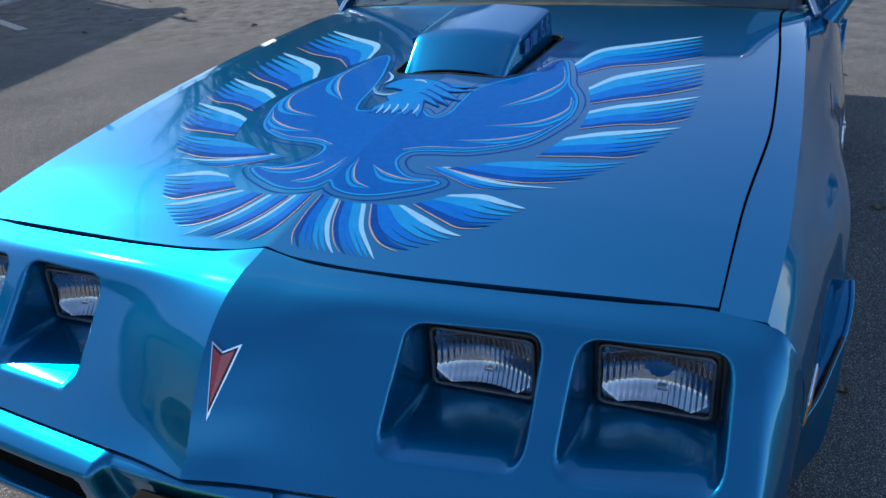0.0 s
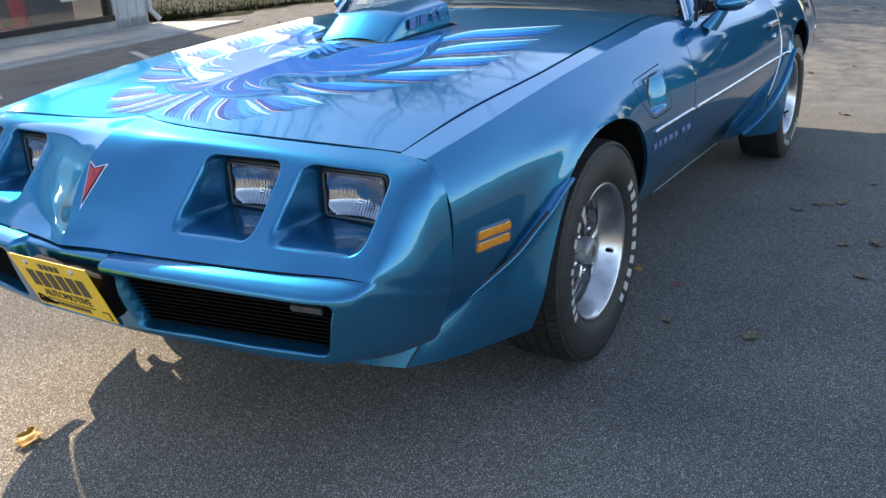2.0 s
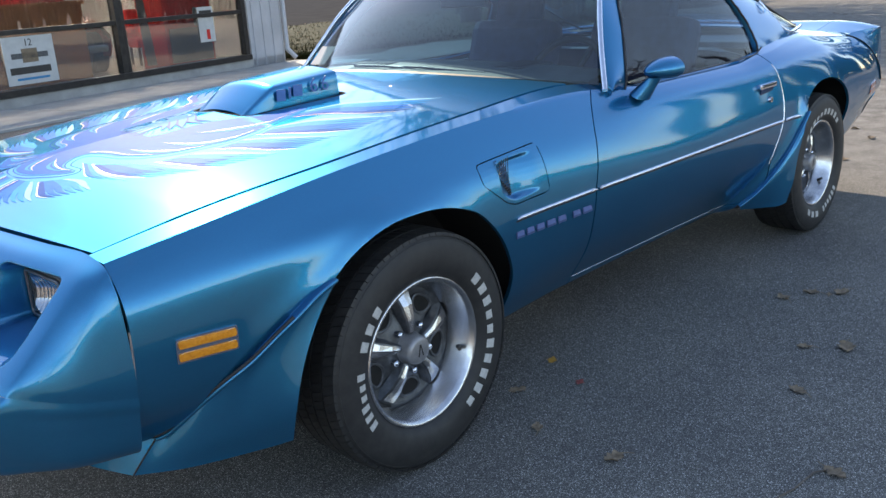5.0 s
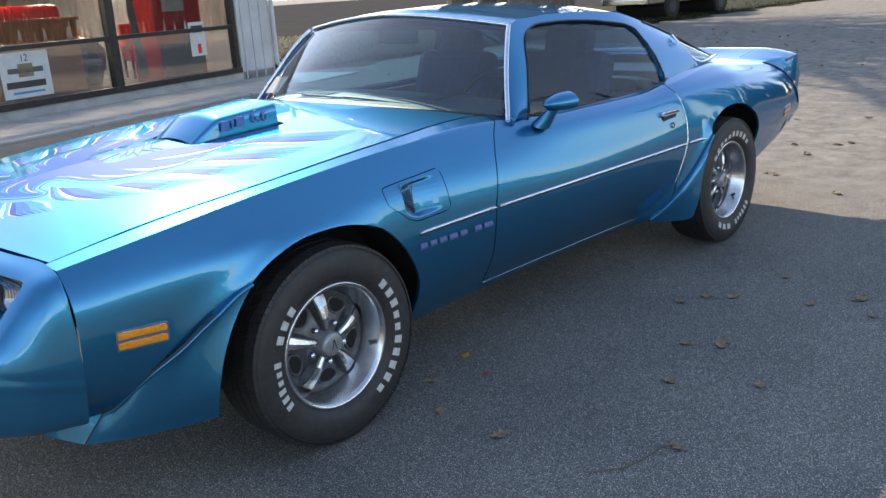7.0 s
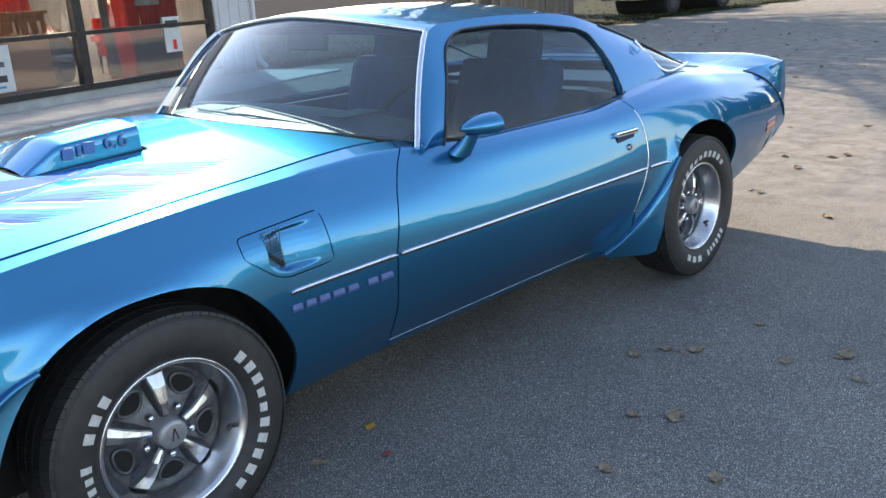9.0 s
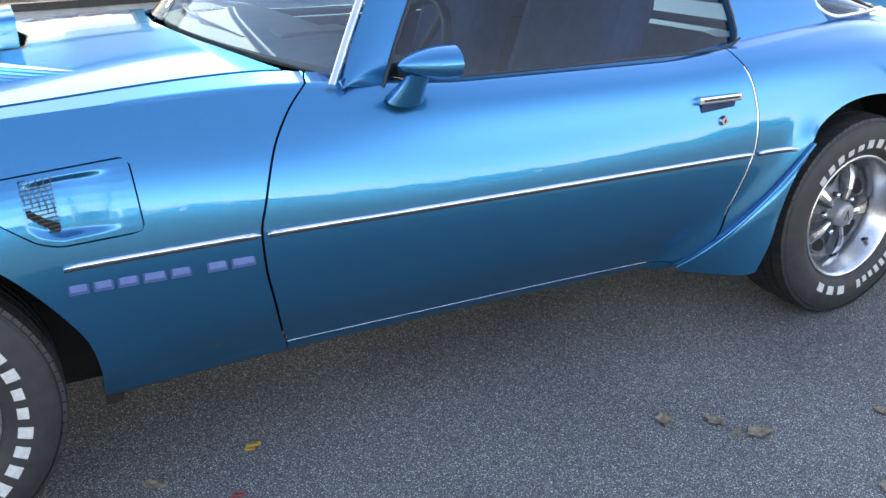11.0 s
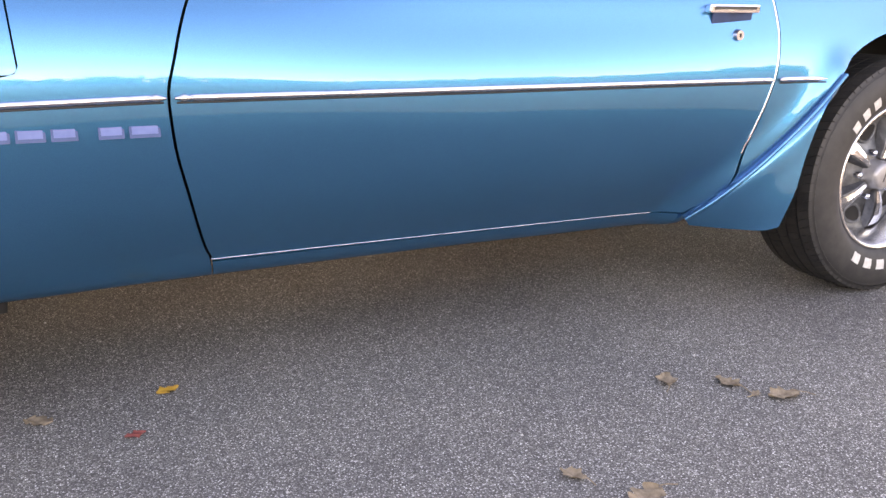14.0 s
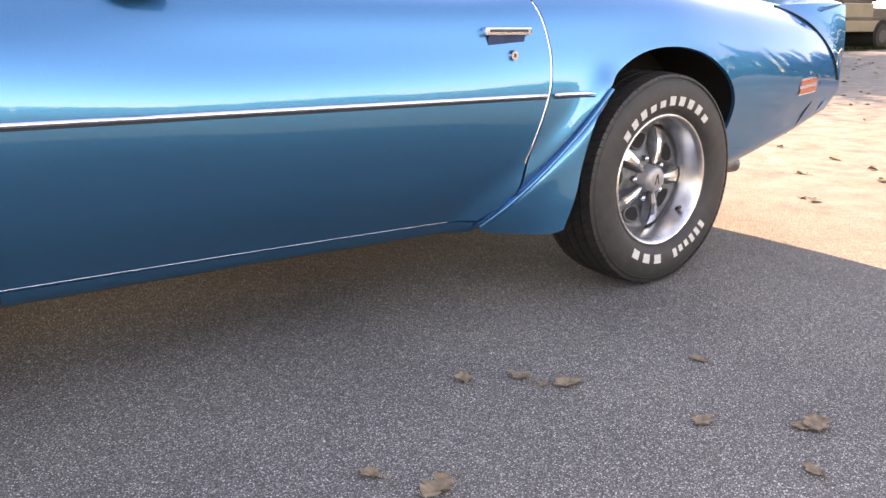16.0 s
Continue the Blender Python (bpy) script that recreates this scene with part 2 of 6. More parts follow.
noisy(BARK, ((0.08, 0.06, 0.05), (0.17, 0.14, 0.11)), 8.0, 8.0, stretch=(1, 1, 0.2))
bumpy(BARK, 30.0, 0.6, 0.01)
PLATE = material("yellow_plate", (0.78, 0.5, 0.015), 0.35)
noisy(PLATE, ((0.72, 0.45, 0.01), (0.82, 0.55, 0.02)), 14.0)
PRINT = material("dark_print", (0.03, 0.028, 0.025), 0.5)
noisy(PRINT, ((0.02, 0.02, 0.018), (0.045, 0.04, 0.035)), 60.0)
DASH = material("dash_pad", (0.2, 0.19, 0.155), 0.55)
noisy(DASH, ((0.07, 0.068, 0.058), (0.13, 0.122, 0.1)), 18.0)
TRUCK_TAN = material("tan_truck_paint", (0.42, 0.33, 0.21), 0.4, 0.0, 0.3)
noisy(TRUCK_TAN, ((0.20, 0.165, 0.115), (0.27, 0.22, 0.155)), 2.5)
TRUCK_BROWN = material("brown_truck_paint", (0.07, 0.05, 0.04), 0.35, 0.0, 0.3)
noisy(TRUCK_BROWN, ((0.07, 0.06, 0.052), (0.12, 0.10, 0.085)), 2.5)
SHOP_RED = material("red_car_paint", (0.42, 0.03, 0.025), 0.25, 0.0, 0.5)
noisy(SHOP_RED, ((0.5, 0.02, 0.018), (0.62, 0.035, 0.03)), 3.0)
SHOP_ORANGE = material("orange_wood", (0.42, 0.19, 0.08), 0.45)
noisy(SHOP_ORANGE, ((0.42, 0.15, 0.055), (0.56, 0.24, 0.1)), 4.0, 8.0, stretch=(1, 1, 8))
PAPER = material("paper", (0.72, 0.72, 0.68), 0.7)
noisy(PAPER, ((0.42, 0.42, 0.41), (0.52, 0.52, 0.5)), 9.0)
DECAL_DARK = material("decal_dark_blue", (0.002, 0.058, 0.32), 0.5, 0.0, 0.17, 0.01)
noisy(DECAL_DARK, ((0.002, 0.058, 0.26), (0.003, 0.076, 0.34)), 40.0)
DECAL_MID = material("decal_mid_blue", (0.004, 0.15, 0.53), 0.5, 0.0, 0.17, 0.01)
noisy(DECAL_MID, ((0.003, 0.135, 0.48), (0.005, 0.165, 0.58)), 40.0)
DECAL_BRIGHT = material("decal_bright_blue", (0.013, 0.27, 0.6), 0.5, 0.0, 0.17, 0.01)
noisy(DECAL_BRIGHT, ((0.011, 0.245, 0.56), (0.015, 0.295, 0.64)), 40.0)
DECAL_LIGHT = material("decal_light_blue", (0.15, 0.44, 0.63), 0.5, 0.0, 0.17, 0.01)
noisy(DECAL_LIGHT, ((0.24, 0.52, 0.70), (0.30, 0.58, 0.78)), 40.0)
DECAL_BODY = material("decal_royal_blue", (0.002, 0.075, 0.37), 0.5, 0.0, 0.17, 0.01)
noisy(DECAL_BODY, ((0.002, 0.098, 0.37), (0.003, 0.118, 0.43)), 60.0)
DECAL_HEAD = material("decal_sky_blue", (0.008, 0.21, 0.55), 0.5, 0.0, 0.17, 0.01)
noisy(DECAL_HEAD, ((0.006, 0.19, 0.52), (0.010, 0.23, 0.58)), 60.0)
DECAL_GOLD = material("decal_gold", (0.55, 0.28, 0.12), 0.4, 0.2, 0.4, 0.25)
noisy(DECAL_GOLD, ((0.46, 0.30, 0.2), (0.60, 0.42, 0.3)), 40.0)
DECAL_TEAL = material("decal_teal", (0.02, 0.22, 0.42), 0.4, 0.2, 0.4, 0.25)
noisy(DECAL_TEAL, ((0.016, 0.19, 0.38), (0.026, 0.25, 0.46)), 40.0)
LAVENDER = material("lavender_decal", (0.42, 0.44, 0.68), 0.4, 0.0, 0.4)
noisy(LAVENDER, ((0.03, 0.12, 0.33), (0.045, 0.15, 0.38)), 60.0)
LETTER_BLUE = material("letter_blue_decal", (0.06, 0.13, 0.36), 0.45, 0.0, 0.2, 0.1)
LETTER_EDGE = material("letter_edge_decal", (0.03, 0.07, 0.17), 0.45, 0.0, 0.2, 0.1)
noisy(LETTER_EDGE, ((0.025, 0.062, 0.15), (0.035, 0.078, 0.19)), 60.0)
noisy(LETTER_BLUE, ((0.075, 0.125, 0.28), (0.10, 0.155, 0.33)), 60.0)
SLAT = material("grille_slat", (0.01, 0.01, 0.011), 0.8, spec=0.1)
noisy(SLAT, ((0.002, 0.002, 0.002), (0.005, 0.005, 0.005)), 50.0)
REFLECTOR = material("lamp_reflector", (0.6, 0.6, 0.62), 0.16, 1.0)
noisy(REFLECTOR, ((0.45, 0.45, 0.47), (0.65, 0.65, 0.67)), 30.0)
LAMP_GLASS = glass_material("lamp_glass", (0.9, 0.92, 0.94), 0.02)


# ---- mesh helpers ----
def finish(name, me, mat, parent=None, label="", smooth=True):
    me.materials.append(mat)
    if smooth:
        me.polygons.foreach_set("use_smooth", [True] * len(me.polygons))
    ob = new(name, me)
    if parent:
        ob.parent = parent
    if label:
        ob["label"] = label
    return ob


def pymesh(name, V, F, mat, parent=None, label="", smooth=True):
    me = bpy.data.meshes.new(name)
    me.from_pydata([tuple(map(float, v)) for v in V], [], [tuple(f) for f in F])
    me.update()
    return finish(name, me, mat, parent, label, smooth)


def part(name, bm, mat, parent=None, label="", smooth=False):
    me = bpy.data.meshes.new(name)
    bmesh.ops.recalc_face_normals(bm, faces=bm.faces[:])
    bm.to_mesh(me)
    bm.free()
    return finish(name, me, mat, parent, label, smooth)


def empty(name, at=(0, 0, 0)):
    ob = new(name)
    ob.location = at
    ob.empty_display_size = 0.1
    return ob


def box(bm, size, m=None, bevel=0.0, seg=2):
    """A box of that size round the origin, moved by m, with rounded edges."""
    r = bmesh.ops.create_cube(bm, size=1.0)
    vs = r["verts"]
    bmesh.ops.scale(bm, vec=size, verts=vs)
    if bevel:
        es = list({e for v in vs for e in v.link_edges})
        out = bmesh.ops.bevel(bm, geom=es, offset=bevel, segments=seg, affect="EDGES", profile=0.6)
        vs = list({v for f in out["faces"] for v in f.verts} | {v for v in vs if v.is_valid})
    if m is not None:
        bmesh.ops.transform(bm, matrix=m, verts=vs)
    return vs


def boxpart(name, size, m, mat, parent=None, bevel=0.004, label=""):
    bm = bmesh.new()
    box(bm, size, m, bevel)
    return part(name, bm, mat, parent, label, smooth=False)


def spline(xs, ys):
    """Smooth curve through knots, without overshoot (cubic Hermite, limited slopes)."""
    xs, ys = np.asarray(xs, float), np.asarray(ys, float)
    h, d = np.diff(xs), np.diff(ys) / np.diff(xs)
    s = np.zeros(len(xs))
    s[0], s[-1] = d[0], d[-1]
    for i in range(1, len(xs) - 1):
        if d[i - 1] * d[i] > 0:
            w1, w2 = 2 * h[i] + h[i - 1], h[i] + 2 * h[i - 1]
            s[i] = (w1 + w2) / (w1 / d[i - 1] + w2 / d[i])

    def at(x):
        x = np.asarray(x, float)
        i = np.clip(np.searchsorted(xs, x) - 1, 0, len(h) - 1)
        t = (x - xs[i]) / h[i]
        t2, t3 = t * t, t * t * t
        return (2 * t3 - 3 * t2 + 1) * ys[i] + (t3 - 2 * t2 + t) * h[i] * s[i] + (3 * t2 - 2 * t3) * ys[i + 1] + (t3 - t2) * h[i] * s[i + 1]
    return at


def smoothline(pts, n):
    """n points of a smooth curve through pts (any dimension), by length (Catmull-Rom)."""
    p = np.asarray(pts, float)
    d = np.r_[0, np.cumsum(np.linalg.norm(np.diff(p, axis=0), axis=1) ** 0.7)]
    m = np.gradient(p, d, axis=0)
    x = np.linspace(0, d[-1], n)
    i = np.clip(np.searchsorted(d, x) - 1, 0, len(d) - 2)
    h = (d[i + 1] - d[i])[:, None]
    t = (x[:, None] - d[i][:, None]) / h
    t2, t3 = t * t, t * t * t
    return (2 * t3 - 3 * t2 + 1) * p[i] + (t3 - 2 * t2 + t) * h * m[i] + (3 * t2 - 2 * t3) * p[i + 1] + (t3 - t2) * h * m[i + 1]


def grid_faces(nu, nv):
    i, j = np.meshgrid(np.arange(nu - 1), np.arange(nv - 1), indexing="ij")
    a = (i * nv + j).ravel()
    return np.stack([a, a + nv, a + nv + 1, a + 1], 1).tolist()


def clip(V, F, f):
    """Keeps the part of a mesh where f > 0, cutting faces along f = 0."""
    V = [np.asarray(v, float) for v in V]
    f = list(map(float, f))
    cut, out = {}, []
    for face in F:
        s = [f[k] > 0 for k in face]
        if all(s):
            out.append(list(face))
        elif any(s):
            poly = []
            for a, b in zip(face, list(face[1:]) + [face[0]]):
                if f[a] > 0:
                    poly.append(a)
                if (f[a] > 0) != (f[b] > 0):
                    key = (min(a, b), max(a, b))
                    if key not in cut:
                        t = min(max(f[a] / (f[a] - f[b]), 0.02), 0.98)
                        cut[key] = len(V)
                        V.append(V[a] + t * (V[b] - V[a]))
                    poly.append(cut[key])
            if len(poly) > 2:
                out.append(poly)
    used = sorted({k for g in out for k in g})
    new_of = {k: n for n, k in enumerate(used)}
    return np.array([V[k] for k in used]), [[new_of[k] for k in g] for g in out]


def inside(px, pz, poly):
    """Signed distance to a closed outline: positive inside."""
    P = np.stack([np.asarray(px, float), np.asarray(pz, float)], -1)
    A = np.asarray(poly, float)
    B = np.roll(A, -1, 0)
    best = np.full(P.shape[:-1], 1e9)
    odd = np.zeros(P.shape[:-1], bool)
    for a, b in zip(A, B):
        ab, ap = b - a, P - a
        t = np.clip((ap @ ab) / max(ab @ ab, 1e-12), 0, 1)
        best = np.minimum(best, np.linalg.norm(ap - t[..., None] * ab, axis=-1))
        if a[1] != b[1]:
            hit = (a[1] > P[..., 1]) != (b[1] > P[..., 1])
            xx = a[0] + (P[..., 1] - a[1]) / (b[1] - a[1]) * ab[0]
            odd ^= hit & (P[..., 0] < xx)
    return np.where(odd, best, -best)


def rounded(poly, r, n=6):
    """An outline with its corners rounded by about r."""
    p = [np.asarray(q, float) for q in poly]
    out = []
    for i, q in enumerate(p):
        a, b = p[i - 1] - q, p[(i + 1) % len(p)] - q
        ra = min(r, np.linalg.norm(a) * 0.48)
        rb = min(r, np.linalg.norm(b) * 0.48)
        s, e = q + a / np.linalg.norm(a) * ra, q + b / np.linalg.norm(b) * rb
        for t in np.linspace(0, 1, n):
            out.append((1 - t) ** 2 * s + 2 * t * (1 - t) * q + t * t * e)
    return np.array(out)


def thick(ob, t, offset=-1.0):
    m = ob.modifiers.new("thickness", "SOLIDIFY")
    m.thickness, m.offset = t, offset
    sharp = ob.modifiers.new("sharp_edges", "EDGE_SPLIT")
    sharp.split_angle = radians(40)
    return ob


def tube(name, pts, r, mat, parent=None, label="", n=8, flat=1.0, closed=False):
    """A round bar along a line of points."""
    cu = bpy.data.curves.new(name, "CURVE")
    cu.dimensions, cu.bevel_depth, cu.bevel_resolution, cu.use_fill_caps = "3D", r, max(1, n // 4), True
    sp = cu.splines.new("POLY")
    sp.points.add(len(pts) - 1)
    for p, q in zip(sp.points, pts):
        p.co = (*map(float, q), 1)
    sp.use_cyclic_u = closed
    tmp = bpy.data.objects.new(name, cu)
    me = bpy.data.meshes.new_from_object(tmp)
    bpy.data.objects.remove(tmp)
    bpy.data.curves.remove(cu)
    return finish(name, me, mat, parent, label)


def mirror(V):
    V = np.array(V, float)
    V[:, 1] *= -1
    return V


def flip(F):
    return [list(reversed(f)) for f in F]


# ---- the car's body: feature lines of the left side by x: half width and height ----
KX = [-0.80, -0.50, -0.10, 0.35, 0.80, 1.30, 1.90, 2.20, 2.70, 3.10, 3.50, 3.82]
LINES = []
# gap to hood, glass or deck
LINES.append(([0.713, 0.721, 0.746, 0.738, 0.722, 0.797, 0.797, 0.785, 0.690, 0.660, 0.690, 0.700],
     [0.790, 0.832, 0.874, 0.908, 0.930, 0.894, 0.893, 0.915, 0.955, 0.920, 0.880, 0.840]))
# shoulder
LINES.append(([0.778, 0.797, 0.800, 0.795, 0.790, 0.824, 0.826, 0.824, 0.772, 0.745, 0.742, 0.733],
     [0.785, 0.8250, 0.867, 0.898, 0.913, 0.884, 0.882, 0.900, 0.928, 0.897, 0.852, 0.807]))
# upper side
LINES.append(([0.812, 0.838, 0.852, 0.850, 0.851, 0.864, 0.869, 0.872, 0.858, 0.830, 0.800, 0.765],
     [0.746, 0.767, 0.797, 0.824, 0.839, 0.846, 0.848, 0.858, 0.870, 0.840, 0.795, 0.750]))
# mid side
LINES.append(([0.834, 0.862, 0.892, 0.886, 0.896, 0.896, 0.900, 0.905, 0.905, 0.885, 0.845, 0.795],
     [0.700, 0.720, 0.745, 0.760, 0.760, 0.755, 0.755, 0.760, 0.765, 0.740, 0.700, 0.660]))
# widest line, at the moulding
LINES.append(([0.838, 0.868, 0.908, 0.904, 0.918, 0.922, 0.922, 0.924, 0.928, 0.900, 0.858, 0.800],
     [0.600, 0.610, 0.620, 0.630, 0.630, 0.625, 0.622, 0.622, 0.620, 0.600, 0.585, 0.560]))
# lower side
LINES.append(([0.800, 0.838, 0.880, 0.868, 0.868, 0.874, 0.878, 0.890, 0.895, 0.864, 0.820, 0.770],
     [0.470, 0.470, 0.460, 0.450, 0.445, 0.445, 0.445, 0.450, 0.460, 0.460, 0.480, 0.510]))
# tuck-under
LINES.append(([0.690, 0.755, 0.800, 0.795, 0.770, 0.772, 0.780, 0.800, 0.820, 0.820, 0.790, 0.750],
     [0.360, 0.330, 0.310, 0.300, 0.300, 0.300, 0.300, 0.310, 0.330, 0.350, 0.410, 0.480]))
# lower edge
LINES.append(([0.620, 0.680, 0.740, 0.738, 0.712, 0.708, 0.712, 0.735, 0.770, 0.770, 0.740, 0.710],
     [0.330, 0.260, 0.240, 0.235, 0.232, 0.232, 0.230, 0.235, 0.270, 0.305, 0.385, 0.470]))
# return under the sill
LINES.append(([0.600, 0.620, 0.660, 0.670, 0.670, 0.670, 0.670, 0.670, 0.680, 0.680, 0.660, 0.640],
     [0.340, 0.260, 0.240, 0.232, 0.228, 0.228, 0.226, 0.232, 0.265, 0.300, 0.385, 0.470]))
ARCH_F = smoothline([(-0.50, 0.12), (-0.475, 0.25), (-0.445, 0.40), (-0.40, 0.52), (-0.36, 0.59), (-0.31, 0.642), (-0.24, 0.687), (-0.135, 0.723), (-0.03, 0.730), (0.06, 0.723),
                     (0.13, 0.706), (0.20, 0.677), (0.245, 0.640), (0.29, 0.592), (0.332, 0.535), (0.363, 0.485), (0.386, 0.44), (0.405, 0.351), (0.41, 0.25), (0.41, 0.12)], 80)
ARCH_R = smoothline([(2.22, 0.12), (2.238, 0.25), (2.256, 0.36), (2.280, 0.46), (2.322, 0.565), (2.385, 0.640), (2.449, 0.688), (2.54, 0.726), (2.638, 0.741), (2.76, 0.735),
                     (2.88, 0.697), (2.975, 0.63), (3.02, 0.555), (3.025, 0.473), (3.00, 0.38), (2.95, 0.25), (2.90, 0.12)], 80)
LINE_AT = [(spline(KX, w), spline(KX, z)) for w, z in LINES]


def flare(x, z):
    """How far the wheel lips stand out."""
    out = 0.0
    for poly, size, wide in ((ARCH_F, 0.009, 0.024), (ARCH_R, 0.010, 0.022)):
        d = -inside(x, z, poly)
        out = out + size * np.exp(-(np.maximum(d, 0) / wide) ** 2) * np.clip((z - 0.42) / 0.15, 0, 1) * (np.clip((0.30 - x) / 0.35, 0.15, 1) if size < 0.012 else 1.0)
    return out


def body_side(x, ns=44):
    """Sections of the left side at the places x, creased at the shoulder: array [len(x), ns, 3]."""
    w = np.stack([l[0](x) for l in LINE_AT], 1)
    z = np.stack([l[1](x) for l in LINE_AT], 1)
    out = np.zeros((len(x), ns, 3))
    for i in range(len(x)):
        p = np.stack([-w[i], z[i]], 1)
        out[i, :6, 1:] = p[0] + (p[1] - p[0]) * np.linspace(0, 1, 7)[:6, None]
        out[i, 6:, 1:] = smoothline(p[1:], ns - 6)
        out[i, :, 0] = x[i]
    out[:, :, 1] -= flare(out[:, :, 0], out[:, :, 2])
    return out


FRONT_EDGE = [(-0.312, -0.914, 0.641), (-0.365, -0.914, 0.624), (-0.42, -0.907, 0.590), (-0.475, -0.889, 0.551), (-0.53, -0.868, 0.508), (-0.595, -0.823, 0.455), (-0.650, -0.762, 0.390), (-0.682, -0.728, 0.353), (-0.705, -0.712, 0.343)]
REAR_EDGE = [(2.380, -0.953, 0.632), (2.308, -0.945, 0.553), (2.200, -0.925, 0.447), (2.135, -0.900, 0.380), (2.078, -0.860, 0.315), (2.035, -0.808, 0.260)]
FRONT_LIP = smoothline(FRONT_EDGE, 40)
REAR_LIP = smoothline(REAR_EDGE, 40)


def swell(S):
    """Draws the side out to the deflectors' upper edges."""
    out = S.copy()
    for lip, share in ((FRONT_LIP, 0.45), (REAR_LIP, 0.84)):
        d = np.hypot(S[:, :, None, 0] - lip[:, 0], S[:, :, None, 2] - lip[:, 2])
        d[:, :12] = 9.0
        k = d.argmin(2)
        best = d.min(2)
        need = np.zeros(len(lip))
        for j, (x, y, z) in enumerate(lip):
            i = int(np.abs(S[:, 0, 0] - x).argmin())
            s_ = S[i, 12:46]
            o = np.argsort(s_[:, 2])
            need[j] = max(0.0, float(np.interp(z, s_[o, 2], s_[o, 1])) - y - 0.003)
        out[:, :, 1] -= share * need[k] * np.exp(-(best / 0.042) ** 2)
    return out


SIDE_X = np.linspace(-0.80, 3.82, 240)
SIDE = swell(body_side(SIDE_X, 52))


def side_y(x, z):
    """Place of the left side's surface at x and z (lower than the shoulder)."""
    f = float(np.clip((x + 0.80) / 4.62 * 239, 0, 238.999))
    i = int(f)
    ys = []
    for k in (i, i + 1):
        s = SIDE[k, 12:46]
        o = np.argsort(s[:, 2])
        ys.append(float(np.interp(z, s[o, 2], s[o, 1])))
    return ys[0] + (ys[1] - ys[0]) * (f - i)


DOOR_F = spline([0.10, 0.278, 0.31, 0.435, 0.553, 0.631, 0.691, 0.785, 0.86, 0.905, 1.0], [0.855, 0.836, 0.822, 0.784, 0.757, 0.751, 0.765, 0.796, 0.848, 0.900, 1.02])
DOOR_R = spline([0.10, 0.275, 0.35, 0.45, 0.577, 0.65, 0.723, 0.795, 0.865, 0.93, 1.0], [1.95, 2.03, 2.105, 2.127, 2.160, 2.177, 2.182, 2.172, 2.148, 2.115, 2.07])

car = empty("sports_coupe")
tagged(car, "metallic blue two-door sports coupe with hood bird decal parked on asphalt", "car")


def outward(V, F, way):
    """Turns the faces so that they look along way on the whole."""
    s = 0.0
    for f in F[:: max(1, len(F) // 200)]:
        a, b, c = V[f[0]], V[f[1]], V[f[2]]
        s += np.dot(np.cross(b - a, c - a), way)
    return F if s > 0 else flip(F)


def panel(name, V, F, way, mat=None, t=0.012, label="", both=True, parent=None):
    """A sheet of the body with its thickness, on both sides of the car."""
    obs = []
    for side in (1, -1) if both else (1,):
        W = V if side == 1 else mirror(V)
        G = outward(W, F, np.array([way[0], way[1] * side, way[2]]))
        ob = pymesh(name, W, G, mat or PAINT, parent or car, label)
        if t:
            thick(ob, t)
        obs.append(ob)
    return obs


sideV, sideF = SIDE.reshape(-1, 3), grid_faces(*SIDE.shape[:2])
G = 0.0028
# fender
V, F = clip(sideV, sideF, DOOR_F(np.clip(sideV[:, 2], 0.1, 1.0)) - G - sideV[:, 0])
V, F = clip(V, F, -inside(V[:, 0], V[:, 2], ARCH_F))
V, F = clip(V, F, V[:, 0] + 0.779)
VENT = rounded([(0.236, 0.796), (0.512, 0.815), (0.522, 0.669), (0.365, 0.661), (0.325, 0.674), (0.238, 0.742)], 0.014)
V, F = clip(V, F, -inside(V[:, 0], V[:, 2], VENT))
panel("fender", V, F, (0, -1, 0.3))
# door
V, F = clip(sideV, sideF, sideV[:, 0] - DOOR_F(np.clip(sideV[:, 2], 0.1, 1.0)) - G)
V, F = clip(V, F, DOOR_R(np.clip(V[:, 2], 0.1, 1.0)) - G - V[:, 0])
V, F = clip(V, F, V[:, 2] - 0.277)
doors = panel("door", V, F, (0, -1, 0.3))
# rocker under the door
V, F = clip(sideV, sideF, 0.272 - sideV[:, 2])
V, F = clip(V, F, V[:, 0] - DOOR_F(np.clip(V[:, 2], 0.1, 1.0)) - 0.001)
V, F = clip(V, F, 2.02 - V[:, 0])
panel("rocker", V, F, (0, -1, -0.3))
# quarter panel
V, F = clip(sideV, sideF, sideV[:, 0] - DOOR_R(np.clip(sideV[:, 2], 0.1, 1.0)) - G)
V, F = clip(V, F, -inside(V[:, 0], V[:, 2], ARCH_R))
panel("quarter_panel", V, F, (0, -1, 0.3))


def coons(a, b, c, d, n=20, m=20, bulge=(0, 0, 0)):
    """A patch between four edges: a (start to end) opposite c, b from a's end, d from a's start."""
    a, c = smoothline(a, n), smoothline(c, n)
    d, b = smoothline(d, m), smoothline(b, m)
    u, v = np.linspace(0, 1, n)[:, None, None], np.linspace(0, 1, m)[None, :, None]
    S = (1 - v) * a[:, None] + v * c[:, None] + (1 - u) * d[None] + u * b[None]
    S -= (1 - u) * (1 - v) * a[0] + u * (1 - v) * a[-1] + (1 - u) * v * c[0] + u * v * c[-1]
    return S + 16 * u * (1 - u) * v * (1 - v) * np.array(bulge)


def patch(name, S, way, mat=None, t=0.008, label="", both=True, parent=None):
    return panel(name, S.reshape(-1, 3), grid_faces(*S.shape[:2]), way, mat, t, label, both, parent)


